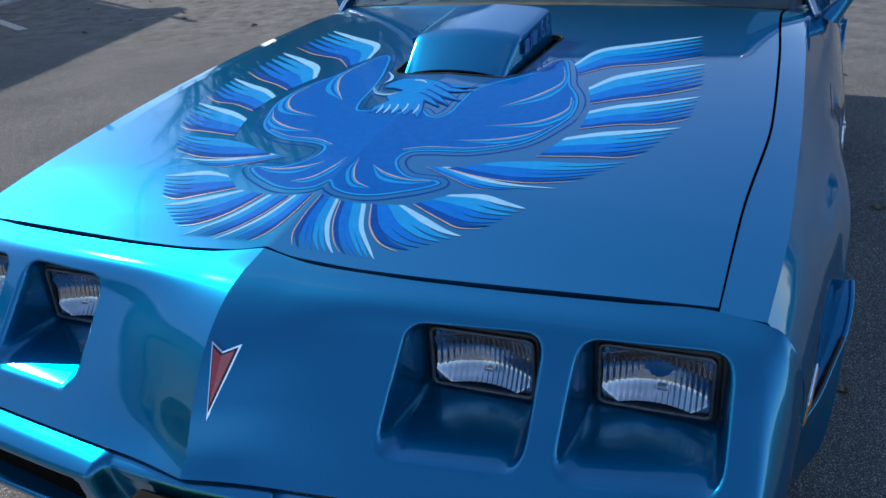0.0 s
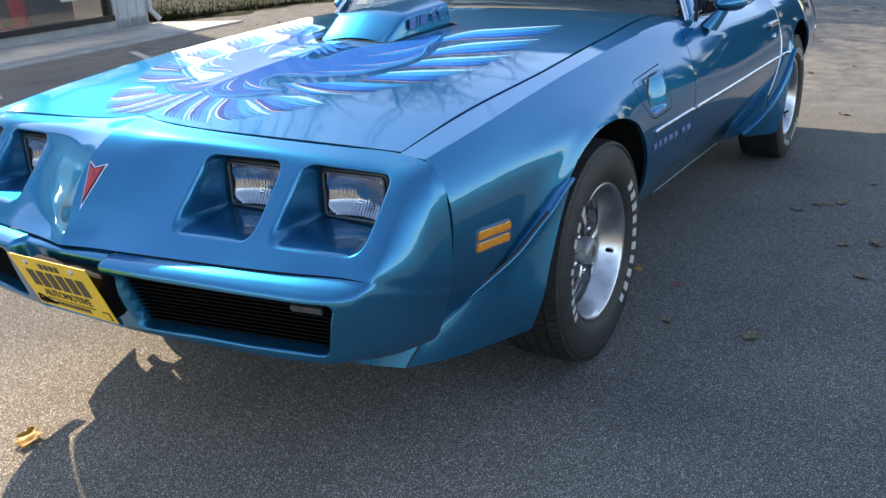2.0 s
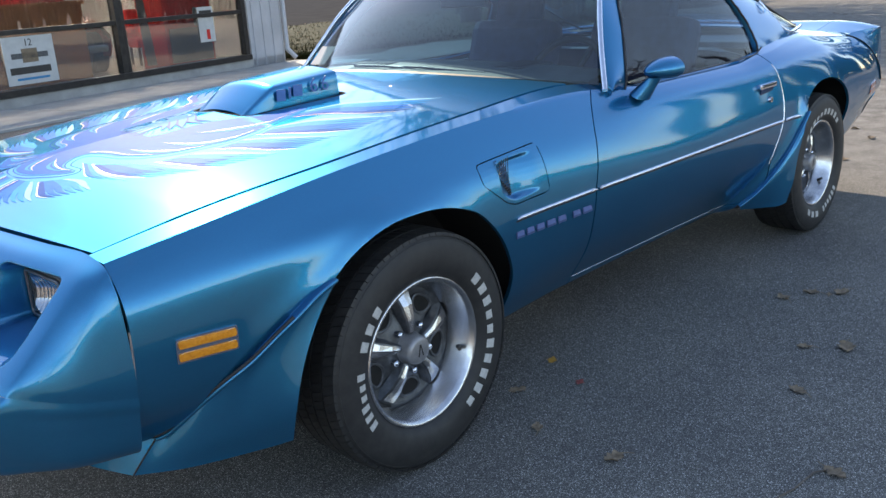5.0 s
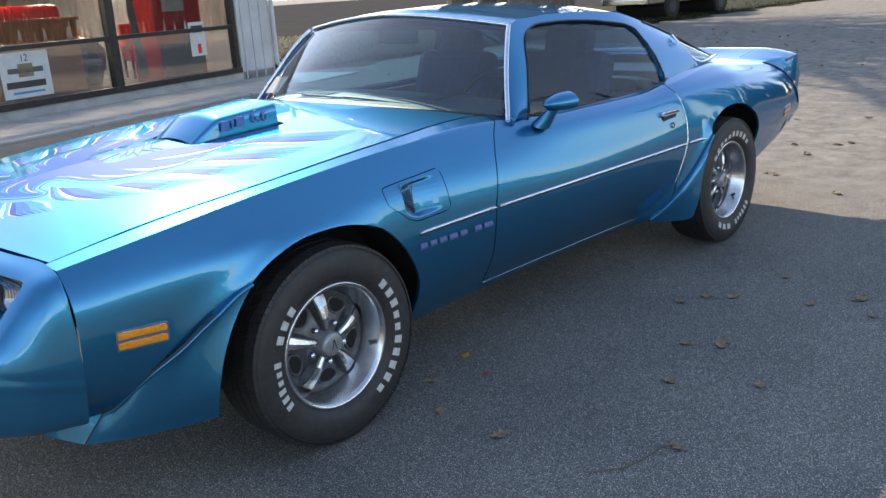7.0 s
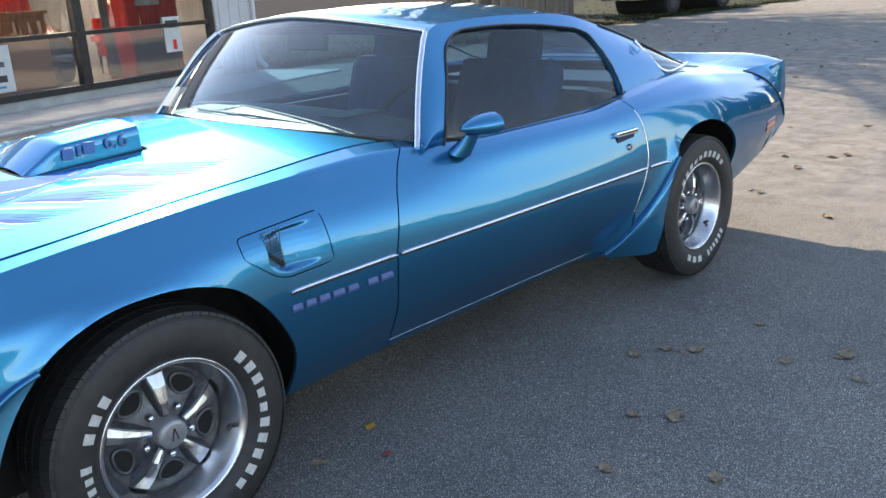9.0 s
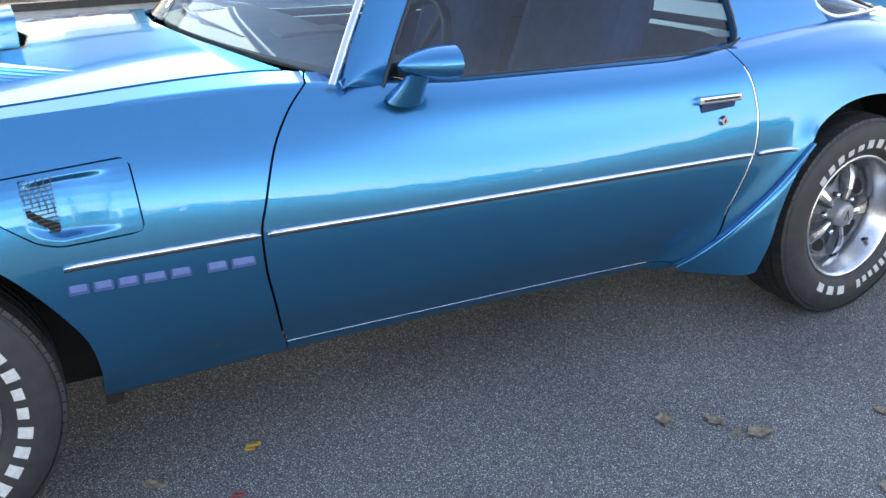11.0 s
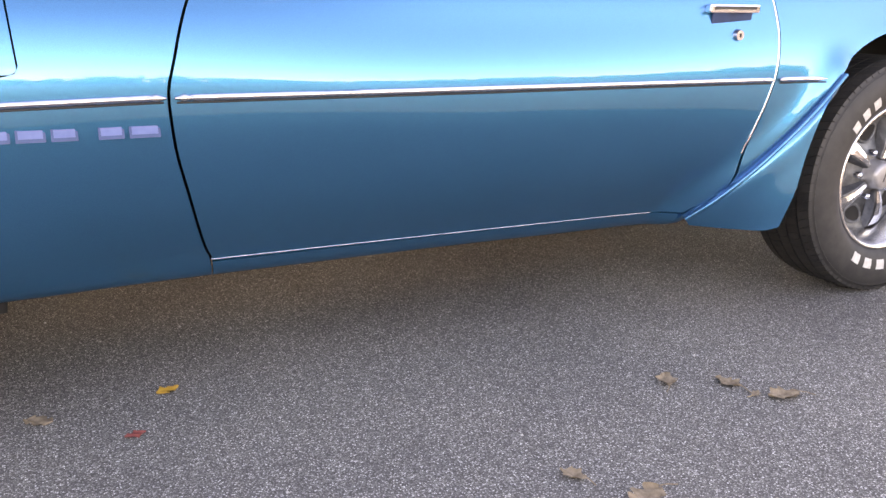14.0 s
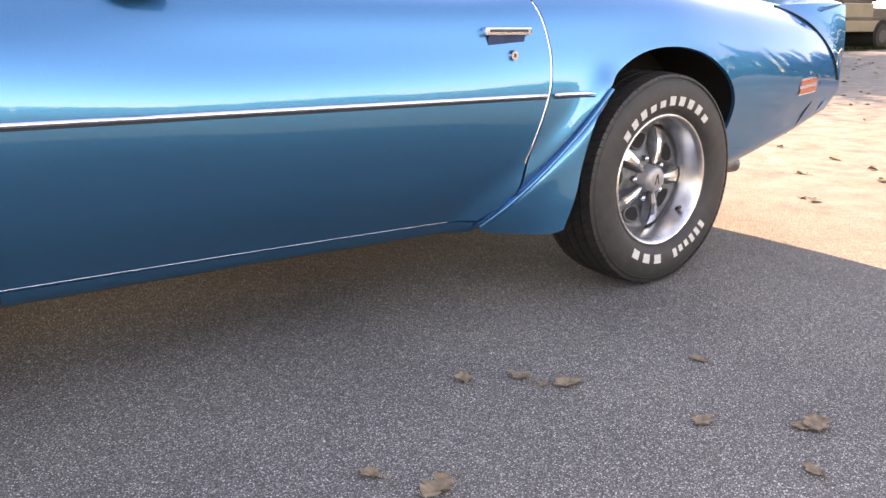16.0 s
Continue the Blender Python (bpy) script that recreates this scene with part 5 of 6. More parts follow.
for a in (90, 210, 330):
    tube("spoke", [rim_m @ Vector((0, 0, -0.02)), rim_m @ Vector((0.18 * math.cos(radians(a)), 0.18 * math.sin(radians(a)), 0))], 0.012, BLACK, sw)
boxpart("inside_mirror", (0.02, 0.24, 0.06), pose(1.20, 0, 1.20, 0, 10, 0), BLACK, car, 0.008)
boxpart("roof_lining_and_sunblock", (0.85, 1.08, 0.02), pose(1.72, 0, 1.232), TRIM_BLUE, car, 0.008)
# panel added below the rear glass's top edge to block sun coming through
boxpart("roof_lining_and_sunblock", (0.34, 1.10, 0.02), pose(2.29, 0, 1.195, 0, 15, 0), TRIM_BLUE, car, 0.008)
for side in (1, -1):
    boxpart("door_card", (1.15, 0.03, 0.55), pose(1.50, side * -0.735, 0.60), TRIM_BLUE, car, 0.01)
boxpart("window_sticker", (0.002, 0.08, 0.11), pose(0.945, 0.60, 1.0, 0, 52, 8), PAPER, car, 0.0005, "pale paper sticker")

# ---- exhaust tips, hidden frame ----
for y in (-0.70, -0.62):
    tube("exhaust_tip", [(3.02, y, 0.31), (3.335, y, 0.302)], 0.030, GUNMETAL, car, n=16)


# ---- wheels ----
CAP = material("argent_cap", (0.30, 0.30, 0.31), 0.4, 0.6)
noisy(CAP, ((0.26, 0.26, 0.27), (0.34, 0.34, 0.35)), 40.0)
def lathe(profile, n=64):
    """Turns (radius, y) points round the y axis: vertices and faces."""
    V, m = [], len(profile)
    for i in range(n):
        a = 2 * math.pi * i / n
        V += [(r * math.cos(a), y, r * math.sin(a)) for r, y in profile]
    F = [[i * m + j, i * m + j + 1, ((i + 1) % n) * m + j + 1, ((i + 1) % n) * m + j] for i in range(n) for j in range(m - 1)]
    return V, F


SIDEWALL = [(0.198, -0.080), (0.208, -0.092), (0.226, -0.106), (0.250, -0.1125), (0.280, -0.1120), (0.303, -0.106), (0.317, -0.098), (0.325, -0.088), (0.327, -0.07), (0.328, -0.03), (0.328, 0.03), (0.327, 0.07), (0.317, 0.099), (0.285, 0.1135), (0.262, 0.1165), (0.213, 0.101), (0.200, 0.09)]


def polar(r, a, y):
    return (r * math.cos(radians(a)), y, r * math.sin(radians(a)))


def wheel(at, spin, words, right=False, steer=0):
    """A five-spoke rally wheel with its tyre; words: spans of white sidewall bars (start angle, end angle, count)."""
    V, F = lathe([(0.0, -0.030), (0.05, -0.030), (0.075, -0.024), (0.10, -0.014), (0.13, -0.008), (0.158, -0.012), (0.168, -0.016), (0.168, 0.02), (0.0, 0.02)], 60)
    w = pymesh("wheel", V, F, GUNMETAL, car, "argent five-spoke rally wheel")
    w.matrix_basis = pose(*at, 0, 0, (180 if right else 0) + steer)
    V, F = lathe(smoothline(SIDEWALL, 64).tolist(), 110)
    tyre = pymesh("tyre", V, F, RUBBER, w, "black tyre with white sidewall marks")
    # tread blocks
    V, F = [], []
    for k in range(84):
        for row, (y0, y1) in enumerate(((-0.102, -0.066), (-0.060, -0.022), (-0.016, 0.016), (0.022, 0.060), (0.066, 0.102))):
            a0 = (k + (0.5 if row % 2 else 0.0)) * 360 / 84
            a1 = a0 + 360 / 84 * 0.90
            n0 = len(V)
            edge = 0.010 if row in (0, 4) else 0.0
            for r in (0.318, 0.3325):
                for a in (a0, a1):
                    for y in (y0, y1):
                        cut = edge if (r > 0.33 and ((row == 0 and y == y0) or (row == 4 and y == y1))) else 0
                        V.append(polar(r - cut * 0.6, a + y * 60, y + (cut * 0.3 if row == 0 else -cut * 0.3)))
            F += [[n0 + q for q in f] for f in ((4, 5, 7, 6), (0, 2, 3, 1), (0, 1, 5, 4), (2, 6, 7, 3), (0, 4, 6, 2), (1, 3, 7, 5))]
    pymesh("tread", V, F, RUBBER, w, smooth=False)
    # white sidewall bars
    for start, end, count, tall in words:
        for k in range(count):
            a = start + (end - start) * (k + 0.5) / count
            d = abs(end - start) / count * 0.29
            h = tall[k % len(tall)]
            V = []
            for r in (0.234, 0.234 + 0.5 * h, 0.234 + h):
                y = np.interp(r, [0.208, 0.226, 0.238, 0.250, 0.265, 0.280, 0.303], [-0.092, -0.106, -0.1105, -0.1125, -0.1129, -0.112, -0.106]) - 0.0016
                V += [polar(r, a - d, y), polar(r, a, y), polar(r, a + d, y)]
            pymesh("sidewall_bar", V, [[0, 1, 4, 3], [1, 2, 5, 4], [3, 4, 7, 6], [4, 5, 8, 7]], WHITE, w)
    tube("sidewall_line", [polar(0.310, a, -0.1025) for a in range(0, 360, 5)], 0.0012, RUBBER, w, closed=True)
    V, F = lathe([(0.2085, -0.086), (0.2080, -0.0935), (0.203, -0.0955), (0.196, -0.091), (0.190, -0.078), (0.182, -0.058), (0.172, -0.034), (0.166, -0.020), (0.164, -0.004), (0.180, 0.02), (0.20, 0.08)], 90)
    pymesh("trim_ring", V, F, ALLOY, w, "wide polished trim ring")
    for k in range(5):
        a = spin + 72 * k
        # spoke: a raised wedge with a bevelled silver face
        V = []
        for r, half, y in ((0.046, 0.010, -0.044), (0.085, 0.016, -0.046), (0.125, 0.022, -0.038), (0.160, 0.027, -0.022)):
            for s_, dy in ((-1.45, 0.026), (-0.92, 0.002), (0, -0.004), (0.92, 0.002), (1.45, 0.026)):
                c, n_ = math.cos(radians(a)), math.sin(radians(a))
                V.append((r * c - s_ * half * n_, y + dy, r * n_ + s_ * half * c))
        sp = pymesh("spoke", V, grid_faces(4, 5), GUNMETAL, w, smooth=False)
        V = []
        for r, half, y in ((0.050, 0.0065, -0.0505), (0.085, 0.0110, -0.0525), (0.125, 0.0165, -0.0445), (0.158, 0.0215, -0.0285)):
            for s_ in (-1, 0, 1):
                V.append((r * c - s_ * half * n_, y + abs(s_) * 0.0035, r * n_ + s_ * half * c))
        pymesh("spoke_face", V, grid_faces(4, 3), ALLOY, w, smooth=False)
        # oval opening between the spokes, a near-black face for its shade, with a pressed rim
        b = a + 36
        oval = []
        for t in np.linspace(0, 2 * math.pi, 25)[:-1]:
            rr, tt = 0.122 + 0.026 * math.sin(t), 0.036 * math.cos(t) * (1 + 0.25 * math.sin(t))
            c, n_ = math.cos(radians(b)), math.sin(radians(b))
            oval.append((rr * c - tt * n_, -0.014, rr * n_ + tt * c))
        bm = bmesh.new()
        bm.faces.new([bm.verts.new(p) for p in oval])
        part("opening", bm, DARK, w)
        tube("opening_rim", oval, 0.0045, GUNMETAL, w, closed=True)
        V, F = lathe([(0.0, -0.078), (0.007, -0.077), (0.0095, -0.072), (0.010, -0.040)], 12)
        ob = pymesh("lug_nut", V, F, CHROME, w)
        ob.location = polar(0.066, b, 0.030)
    V, F = lathe([(0.0, -0.074), (0.028, -0.0735), (0.034, -0.072), (0.0385, -0.067), (0.041, -0.059), (0.042, -0.038), (0.048, -0.028)], 40)
    cap = pymesh("center_cap", V, F, CAP, w)
    bm = bmesh.new()
    box(bm, (0.003, 0.001, 0.034), pose(-0.004, -0.0746, 0.001, 0, 14, 0))
    box(bm, (0.003, 0.001, 0.034), pose(0.005, -0.0746, 0.001, 0, -14, 0))
    part("cap_mark", bm, BLACK, w)
    vs = tube("valve_stem", [polar(0.180, spin - 110, -0.050), polar(0.160, spin - 110, -0.074)], 0.0065, BLACK, w)
    return w


TALL = (0.028, 0.028, 0.028, 0.021, 0.021, 0.028)
wheel((0.0, -0.776, 0.333), 92, ((44, -59, 10, TALL), (211, 170, 6, TALL), (161, 130, 3, TALL[:3])), steer=0)
wheel((2.702, -0.794, 0.333), 70, ((147, 44, 10, TALL), (-37, -78, 6, TALL), (-88, -126, 3, TALL[:3])))
wheel((0.0, 0.776, 0.333), 20, (), right=True)
wheel((2.702, 0.794, 0.333), 50, (), right=True)
# wheel wells: a liner from each opening inwards, wider than the opening behind the lip
for poly, cx_ in ((ARCH_F, 0.0), (ARCH_R, 2.702)):
    line = [q for q in poly if q[1] > 0.20]
    for side in (1, -1):
        P = []
        for x, z in line:
            y = side_y(x, z)
            gx, gz = cx_ + (x - cx_) * 1.10, 0.333 + (z - 0.333) * 1.08
            P.append([(x, side * (y + 0.010), z), ((x + gx) / 2, side * (y + 0.016), (z + gz) / 2), (gx, side * (y + 0.035), gz), (gx, side * -0.58, gz)])
        P = np.array(P)
        pymesh("wheel_well", P.reshape(-1, 3), grid_faces(len(line), 4), DARK, car)


# ---- bird decal on the hood: ribbons and fields laid on the sheet ----
def on_hood(x, y, lift):
    return np.stack([x, y, hood_z(x, y) + lift], -1)


def ribbon(a, b, mat, lift, n=28, m=5, taper=0.0, both=True):
    """A flat feather between two edges given in plan; it narrows to a point over the last part."""
    A, B = smoothline(a, n), smoothline(b, n)
    u = np.linspace(0, 1, n)
    k = np.ones(n) if not taper else np.sqrt(np.clip((1 - u) / taper, 0, 1))
    B = A + (B - A) * k[:, None]
    for side in (1, -1) if both else (1,):
        v = np.linspace(0, 1, m)
        Q = A[:, None] * (1 - v)[None, :, None] + B[:, None] * v[None, :, None]
        P = on_hood(Q[..., 0], Q[..., 1] * (1.0 if side > 0 else -1.06), lift).reshape(-1, 3)
        pymesh("feather_decal", P, outward(P, grid_faces(n, m), np.array([0, 0, 1.0])), mat, hood)


def field(outline, mat, lift, grow=0.0, step=0.0035):
    """A flat coloured field with a free outline."""
    o = np.asarray(outline)
    xs = np.arange(o[:, 0].min() - 0.02, o[:, 0].max() + 0.02, step)
    ys = np.arange(o[:, 1].min() - 0.02, o[:, 1].max() + 0.02, step)
    X, Y = np.meshgrid(xs, ys, indexing="ij")
    P = on_hood(X, Y, lift).reshape(-1, 3)
    V, F = clip(P, grid_faces(len(xs), len(ys)), inside(X, Y, o).ravel() + grow)
    pymesh("bird_decal", V, outward(V, F, np.array([0, 0, 1.0])), mat, hood)


def feathers(top, low, mats, lift=0.0007, gold=True):
    """A fan of feathers between its upper and lower edge, with a gold line under it."""
    top, low = np.asarray(top), np.asarray(low)
    n = len(mats)
    for k, mat in enumerate(mats):
        f0, f1 = k / n, (k + 1) / n
        ribbon(top + (low - top) * f0, top + (low - top) * f1, mat, lift + 0.00004 * k, taper=0.55)
    ribbon(top + (low - top) * 0.99, top + (low - top) * 1.02, DECAL_GOLD, lift + 0.0003, m=2, taper=0.3) if gold else None


FAN = (DECAL_LIGHT, DECAL_BRIGHT, DECAL_BRIGHT, DECAL_MID, DECAL_MID, DECAL_DARK)
feathers([(0.15, -0.271), (0.285, -0.304), (0.375, -0.415), (0.47, -0.541)], [(0.074, -0.301), (0.149, -0.361), (0.201, -0.459), (0.286, -0.566)], FAN)
feathers([(-0.008, -0.343), (0.088, -0.387), (0.157, -0.466), (0.231, -0.575)], [(-0.107, -0.37), (-0.06, -0.43), (-0.02, -0.495), (0.058, -0.588)], FAN)
feathers([(-0.15, -0.378), (-0.10, -0.429), (-0.055, -0.502), (0.002, -0.591)], [(-0.25, -0.381), (-0.204, -0.459), (-0.183, -0.523), (-0.139, -0.585)], FAN)
feathers([(-0.30, -0.366), (-0.255, -0.427), (-0.222, -0.497), (-0.186, -0.575)], [(-0.400, -0.335), (-0.372, -0.44), (-0.363, -0.481), (-0.339, -0.523)], FAN)
feathers([(-0.444, -0.275), (-0.421, -0.346), (-0.403, -0.437), (-0.376, -0.504)], [(-0.500, -0.187), (-0.515, -0.269), (-0.512, -0.342), (-0.480, -0.432)], FAN[1:])
feathers([(-0.492, -0.19), (-0.512, -0.25), (-0.522, -0.32), (-0.515, -0.408)], [(-0.507, -0.15), (-0.535, -0.212), (-0.556, -0.263), (-0.555, -0.299)], FAN[::2])
feathers([(-0.590, -0.231), (-0.574, -0.29), (-0.586, -0.335), (-0.598, -0.373)], [(-0.640, -0.18), (-0.674, -0.246), (-0.688, -0.281), (-0.680, -0.322)], FAN)
feathers([(-0.648, -0.164), (-0.673, -0.215), (-0.700, -0.266), (-0.710, -0.296)], [(-0.662, -0.108), (-0.732, -0.139), (-0.773, -0.179), (-0.785, -0.214)], FAN)
feathers([(-0.664, -0.098), (-0.735, -0.128), (-0.787, -0.165), (-0.815, -0.185)], [(-0.668, -0.050), (-0.735, -0.070), (-0.790, -0.100), (-0.818, -0.125)], FAN)
feathers([(-0.665, -0.045), (-0.735, -0.064), (-0.790, -0.092), (-0.822, -0.115)], [(-0.660, -0.008), (-0.735, -0.012), (-0.790, -0.022), (-0.826, -0.040)], FAN)

# body of the bird: the near half, then the far half with the wider neck opening under the head
NEAR_HALF = [(-0.286, -0.006), (-0.256, -0.034), (-0.278, -0.055), (-0.281, -0.081), (-0.251, -0.097), (-0.182, -0.098), (-0.085, -0.104), (-0.005, -0.151), (0.061, -0.201), (0.169, -0.237), (0.074, -0.273), (-0.004, -0.294),
             (-0.055, -0.320), (-0.107, -0.337), (-0.193, -0.343), (-0.261, -0.326), (-0.341, -0.294), (-0.370, -0.268), (-0.415, -0.201), (-0.435, -0.125)]
NEAR_HALF += [(-0.455, -0.088), (-0.492, -0.079), (-0.532, -0.098), (-0.556, -0.131), (-0.558, -0.192), (-0.584, -0.168), (-0.608, -0.133), (-0.629, -0.097), (-0.638, -0.055), (-0.630, -0.020)]
FAR_HALF = [(x, -1.06 * y) for x, y in NEAR_HALF[:8:-1]] + [(0.020, 0.190), (-0.110, 0.160), (-0.205, 0.146), (-0.258, 0.124), (-0.262, 0.090), (-0.272, 0.045)]
BODY = smoothline(NEAR_HALF + [(-0.606, 0.002)] + FAR_HALF + NEAR_HALF[:1], 220)
field(BODY, DECAL_DARK, 0.0003, grow=0.024)
field(BODY, PAINT, 0.0005, grow=0.0195)
field(BODY, DECAL_DARK, 0.0007, grow=0.0085)
field(BODY, DECAL_BRIGHT, 0.0009, grow=0.0055)
field(BODY, DECAL_BODY, 0.0012)
# flame shapes along the edge, each with a pale gold line on its inner side
for a, b in (([(0.124, -0.251), (0.011, -0.276), (-0.087, -0.244), (-0.188, -0.184)], [(0.095, -0.264), (-0.008, -0.290), (-0.112, -0.266), (-0.188, -0.184)]),
             ([(-0.081, -0.322), (-0.154, -0.330), (-0.238, -0.288), (-0.295, -0.189)], [(-0.107, -0.335), (-0.186, -0.342), (-0.258, -0.307), (-0.295, -0.189)]),
             ([(-0.249, -0.327), (-0.304, -0.293), (-0.353, -0.227), (-0.379, -0.158)], [(-0.262, -0.323), (-0.332, -0.294), (-0.371, -0.240), (-0.379, -0.158)]),
             ([(-0.366, -0.266), (-0.404, -0.198), (-0.422, -0.121), (-0.449, -0.076)], [(-0.372, -0.266), (-0.412, -0.200), (-0.432, -0.124), (-0.457, -0.079)]),
             ([(-0.556, -0.178), (-0.562, -0.138), (-0.552, -0.087), (-0.531, -0.048)], [(-0.560, -0.180), (-0.578, -0.143), (-0.579, -0.087), (-0.531, -0.048)]),
             ([(-0.612, -0.081), (-0.597, -0.047), (-0.561, -0.026), (-0.512, -0.012)], [(-0.614, -0.082), (-0.618, -0.045), (-0.575, -0.014), (-0.512, -0.012)])):
    ribbon(a, b, DECAL_BRIGHT, 0.0015)
    a, b = np.array(a), np.array(b)
    middle = (a + b) / 2
    ribbon(a + (b - a) * 0.38, a + (b - a) * 0.62, DECAL_BODY, 0.0017, m=2)
    ribbon(a, a + (b - a) * 0.14, DECAL_GOLD, 0.0018, m=2)
# head turned to the far side: beak, brow, ragged crest and the teeth of the neck
HEAD_LINE = [(-0.236, 0.090), (-0.275, 0.081), (-0.243, 0.076), (-0.282, 0.064), (-0.245, 0.058), (-0.287, 0.044), (-0.253, 0.038), (-0.292, 0.022), (-0.256, 0.014), (-0.295, -0.010), (-0.256, -0.012), (-0.296, -0.041), (-0.255, -0.034), (-0.193, -0.013)]
CREST = [(-0.218, -0.058), (-0.182, -0.028), (-0.205, -0.076), (-0.160, -0.037), (-0.173, -0.092), (-0.128, -0.042), (-0.108, -0.098), (-0.100, -0.045), (-0.078, -0.100), (-0.078, -0.035)]
HEAD_LINE += CREST + [(-0.070, -0.002), (-0.052, 0.029), (-0.035, 0.068), (-0.034, 0.098), (-0.047, 0.115), (-0.072, 0.126), (-0.100, 0.128), (-0.104, 0.098), (-0.124, 0.066), (-0.148, 0.070), (-0.150, 0.096), (-0.174, 0.087), (-0.194, 0.070)]
field(HEAD_LINE, DECAL_DARK, 0.0015, grow=0.0035, step=0.002)
field(HEAD_LINE, DECAL_HEAD, 0.0018, step=0.002)
for k in range(4):
    x, y = CREST[2 * k + 1]
    tip_x, tip_y = CREST[2 * k + 2]
    ribbon([(x + 0.030, y + 0.045), (x + 0.016, y + 0.022), (x, y), (tip_x, tip_y)], [(x + 0.035, y + 0.042), (x + 0.022, y + 0.020), (x + 0.008, y - 0.002), (tip_x, tip_y)], DECAL_DARK, 0.0021, both=False)
for y in (0.074, 0.056, 0.036, 0.012, -0.014):
    ribbon([(-0.225, y), (-0.240, y - 0.004), (-0.255, y - 0.006), (-0.280, y - 0.009)], [(-0.225, y - 0.003), (-0.240, y - 0.008), (-0.255, y - 0.011), (-0.280, y - 0.011)], DECAL_LIGHT, 0.0021, both=False)
for a, b, mat in (([(-0.091, 0.160), (-0.130, 0.132), (-0.148, 0.099), (-0.136, 0.065)], [(-0.112, 0.153), (-0.150, 0.124), (-0.159, 0.090), (-0.136, 0.065)], DECAL_LIGHT),
                  ([(-0.098, 0.158), (-0.134, 0.129), (-0.150, 0.096), (-0.138, 0.066)], [(-0.104, 0.156), (-0.142, 0.127), (-0.154, 0.093), (-0.138, 0.066)], DECAL_MID),
                  ([(0.019, 0.169), (-0.017, 0.141), (-0.052, 0.134), (-0.069, 0.147)], [(0.019, 0.173), (-0.017, 0.149), (-0.047, 0.142), (-0.069, 0.147)], DECAL_LIGHT),
                  ([(-0.048, 0.070), (-0.050, 0.055), (-0.058, 0.040), (-0.078, 0.026)], [(-0.054, 0.070), (-0.060, 0.055), (-0.066, 0.042), (-0.078, 0.026)], DECAL_LIGHT),
                  ([(-0.053, 0.064), (-0.055, 0.054), (-0.060, 0.044), (-0.070, 0.034)], [(-0.057, 0.064), (-0.060, 0.054), (-0.064, 0.044), (-0.070, 0.034)], DECAL_GOLD)):
    ribbon(a, b, mat, 0.0024, both=False)


# ---- ground ----
bm = bmesh.new()
bmesh.ops.create_grid(bm, x_segments=40, y_segments=40, size=600)
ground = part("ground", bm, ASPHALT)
tagged(ground, "worn grey asphalt yard turning sandy towards the road", "ground", kind="structure")
B = Matrix.Translation((4.84, 10.0, 0)) @ pose(0, 0, 0, 0, 0, 14.7)


def at_building(s, d, z):
    return B @ pose(s, d, z)


def setting(name, size, m, mat, label, category, bevel=0.004):
    return tagged(boxpart(name, size, m, mat, None, bevel), label, category, kind="structure")


for k in range(6):
    setting("pavement", (2.96, 1.7, 0.06), at_building(2.4 - 3.0 * k, -0.95, 0.0), CONCRETE, "light concrete walkway slab along the showroom", "pavement", 0.01)
STRIPE = material("faded_stripe_paint", (0.5, 0.49, 0.45), 0.8)
noisy(STRIPE, ((0.2, 0.195, 0.185), (0.6, 0.59, 0.55)), 25.0, 8.0)
for x, y in ((5.1, 7.2), (2.6, 6.4)):
    bm = bmesh.new()
    box(bm, (1.1, 0.10, 0.006), pose(x, y, 0.002, 0, 0, 62), 0.001)
    tagged(part("parking_stripe", bm, STRIPE), "faded pale parking stripe on dark asphalt", "road marking", kind="structure")

# ---- showroom building ----
setting("wall_base", (18.0, 0.22, 0.16), at_building(-5.3, 0.11, 0.08), CONCRETE, "low concrete base wall under shop windows", "wall")
setting("wall_upper", (18.0, 0.22, 0.96), at_building(-5.3, 0.11, 3.18), SIDING, "white siding above the shop windows", "wall")
end = setting("wall_end", (0.88, 0.22, 2.74), at_building(3.26, 0.11, 1.37), SIDING, "pale ribbed metal siding at the showroom corner", "wall")
for k in range(4):
    bm = bmesh.new()
    box(bm, (0.022, 0.024, 2.70), at_building(2.92 + k * 0.26, -0.010, 1.37), 0.008)
    part("rib", bm, SIDING, end)
setting("wall_side", (0.22, 7.0, 3.66), at_building(3.59, 3.72, 1.83), SIDING, "pale siding on the showroom's end", "wall")
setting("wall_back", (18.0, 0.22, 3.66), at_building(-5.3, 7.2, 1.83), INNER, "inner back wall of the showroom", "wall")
setting("floor", (17.6, 7.0, 0.04), at_building(-5.3, 3.7, 0.13), SHOPFLOOR, "polished concrete showroom floor", "floor")
setting("ceiling", (17.8, 7.2, 0.10), at_building(-5.3, 3.7, 2.86), INNER, "dull grey showroom ceiling", "ceiling")
setting("roof", (18.6, 7.8, 0.16), at_building(-5.3, 3.6, 3.74), SIDING, "flat showroom roof", "roof")
tube_ob = tube("downspout", [at_building(3.74, -0.06, 4.4).translation, at_building(3.74, -0.06, 0.25).translation, at_building(3.80, -0.20, 0.08).translation], 0.045, SIDING)
tagged(tube_ob, "white metal downspout at the showroom corner", "pipe")
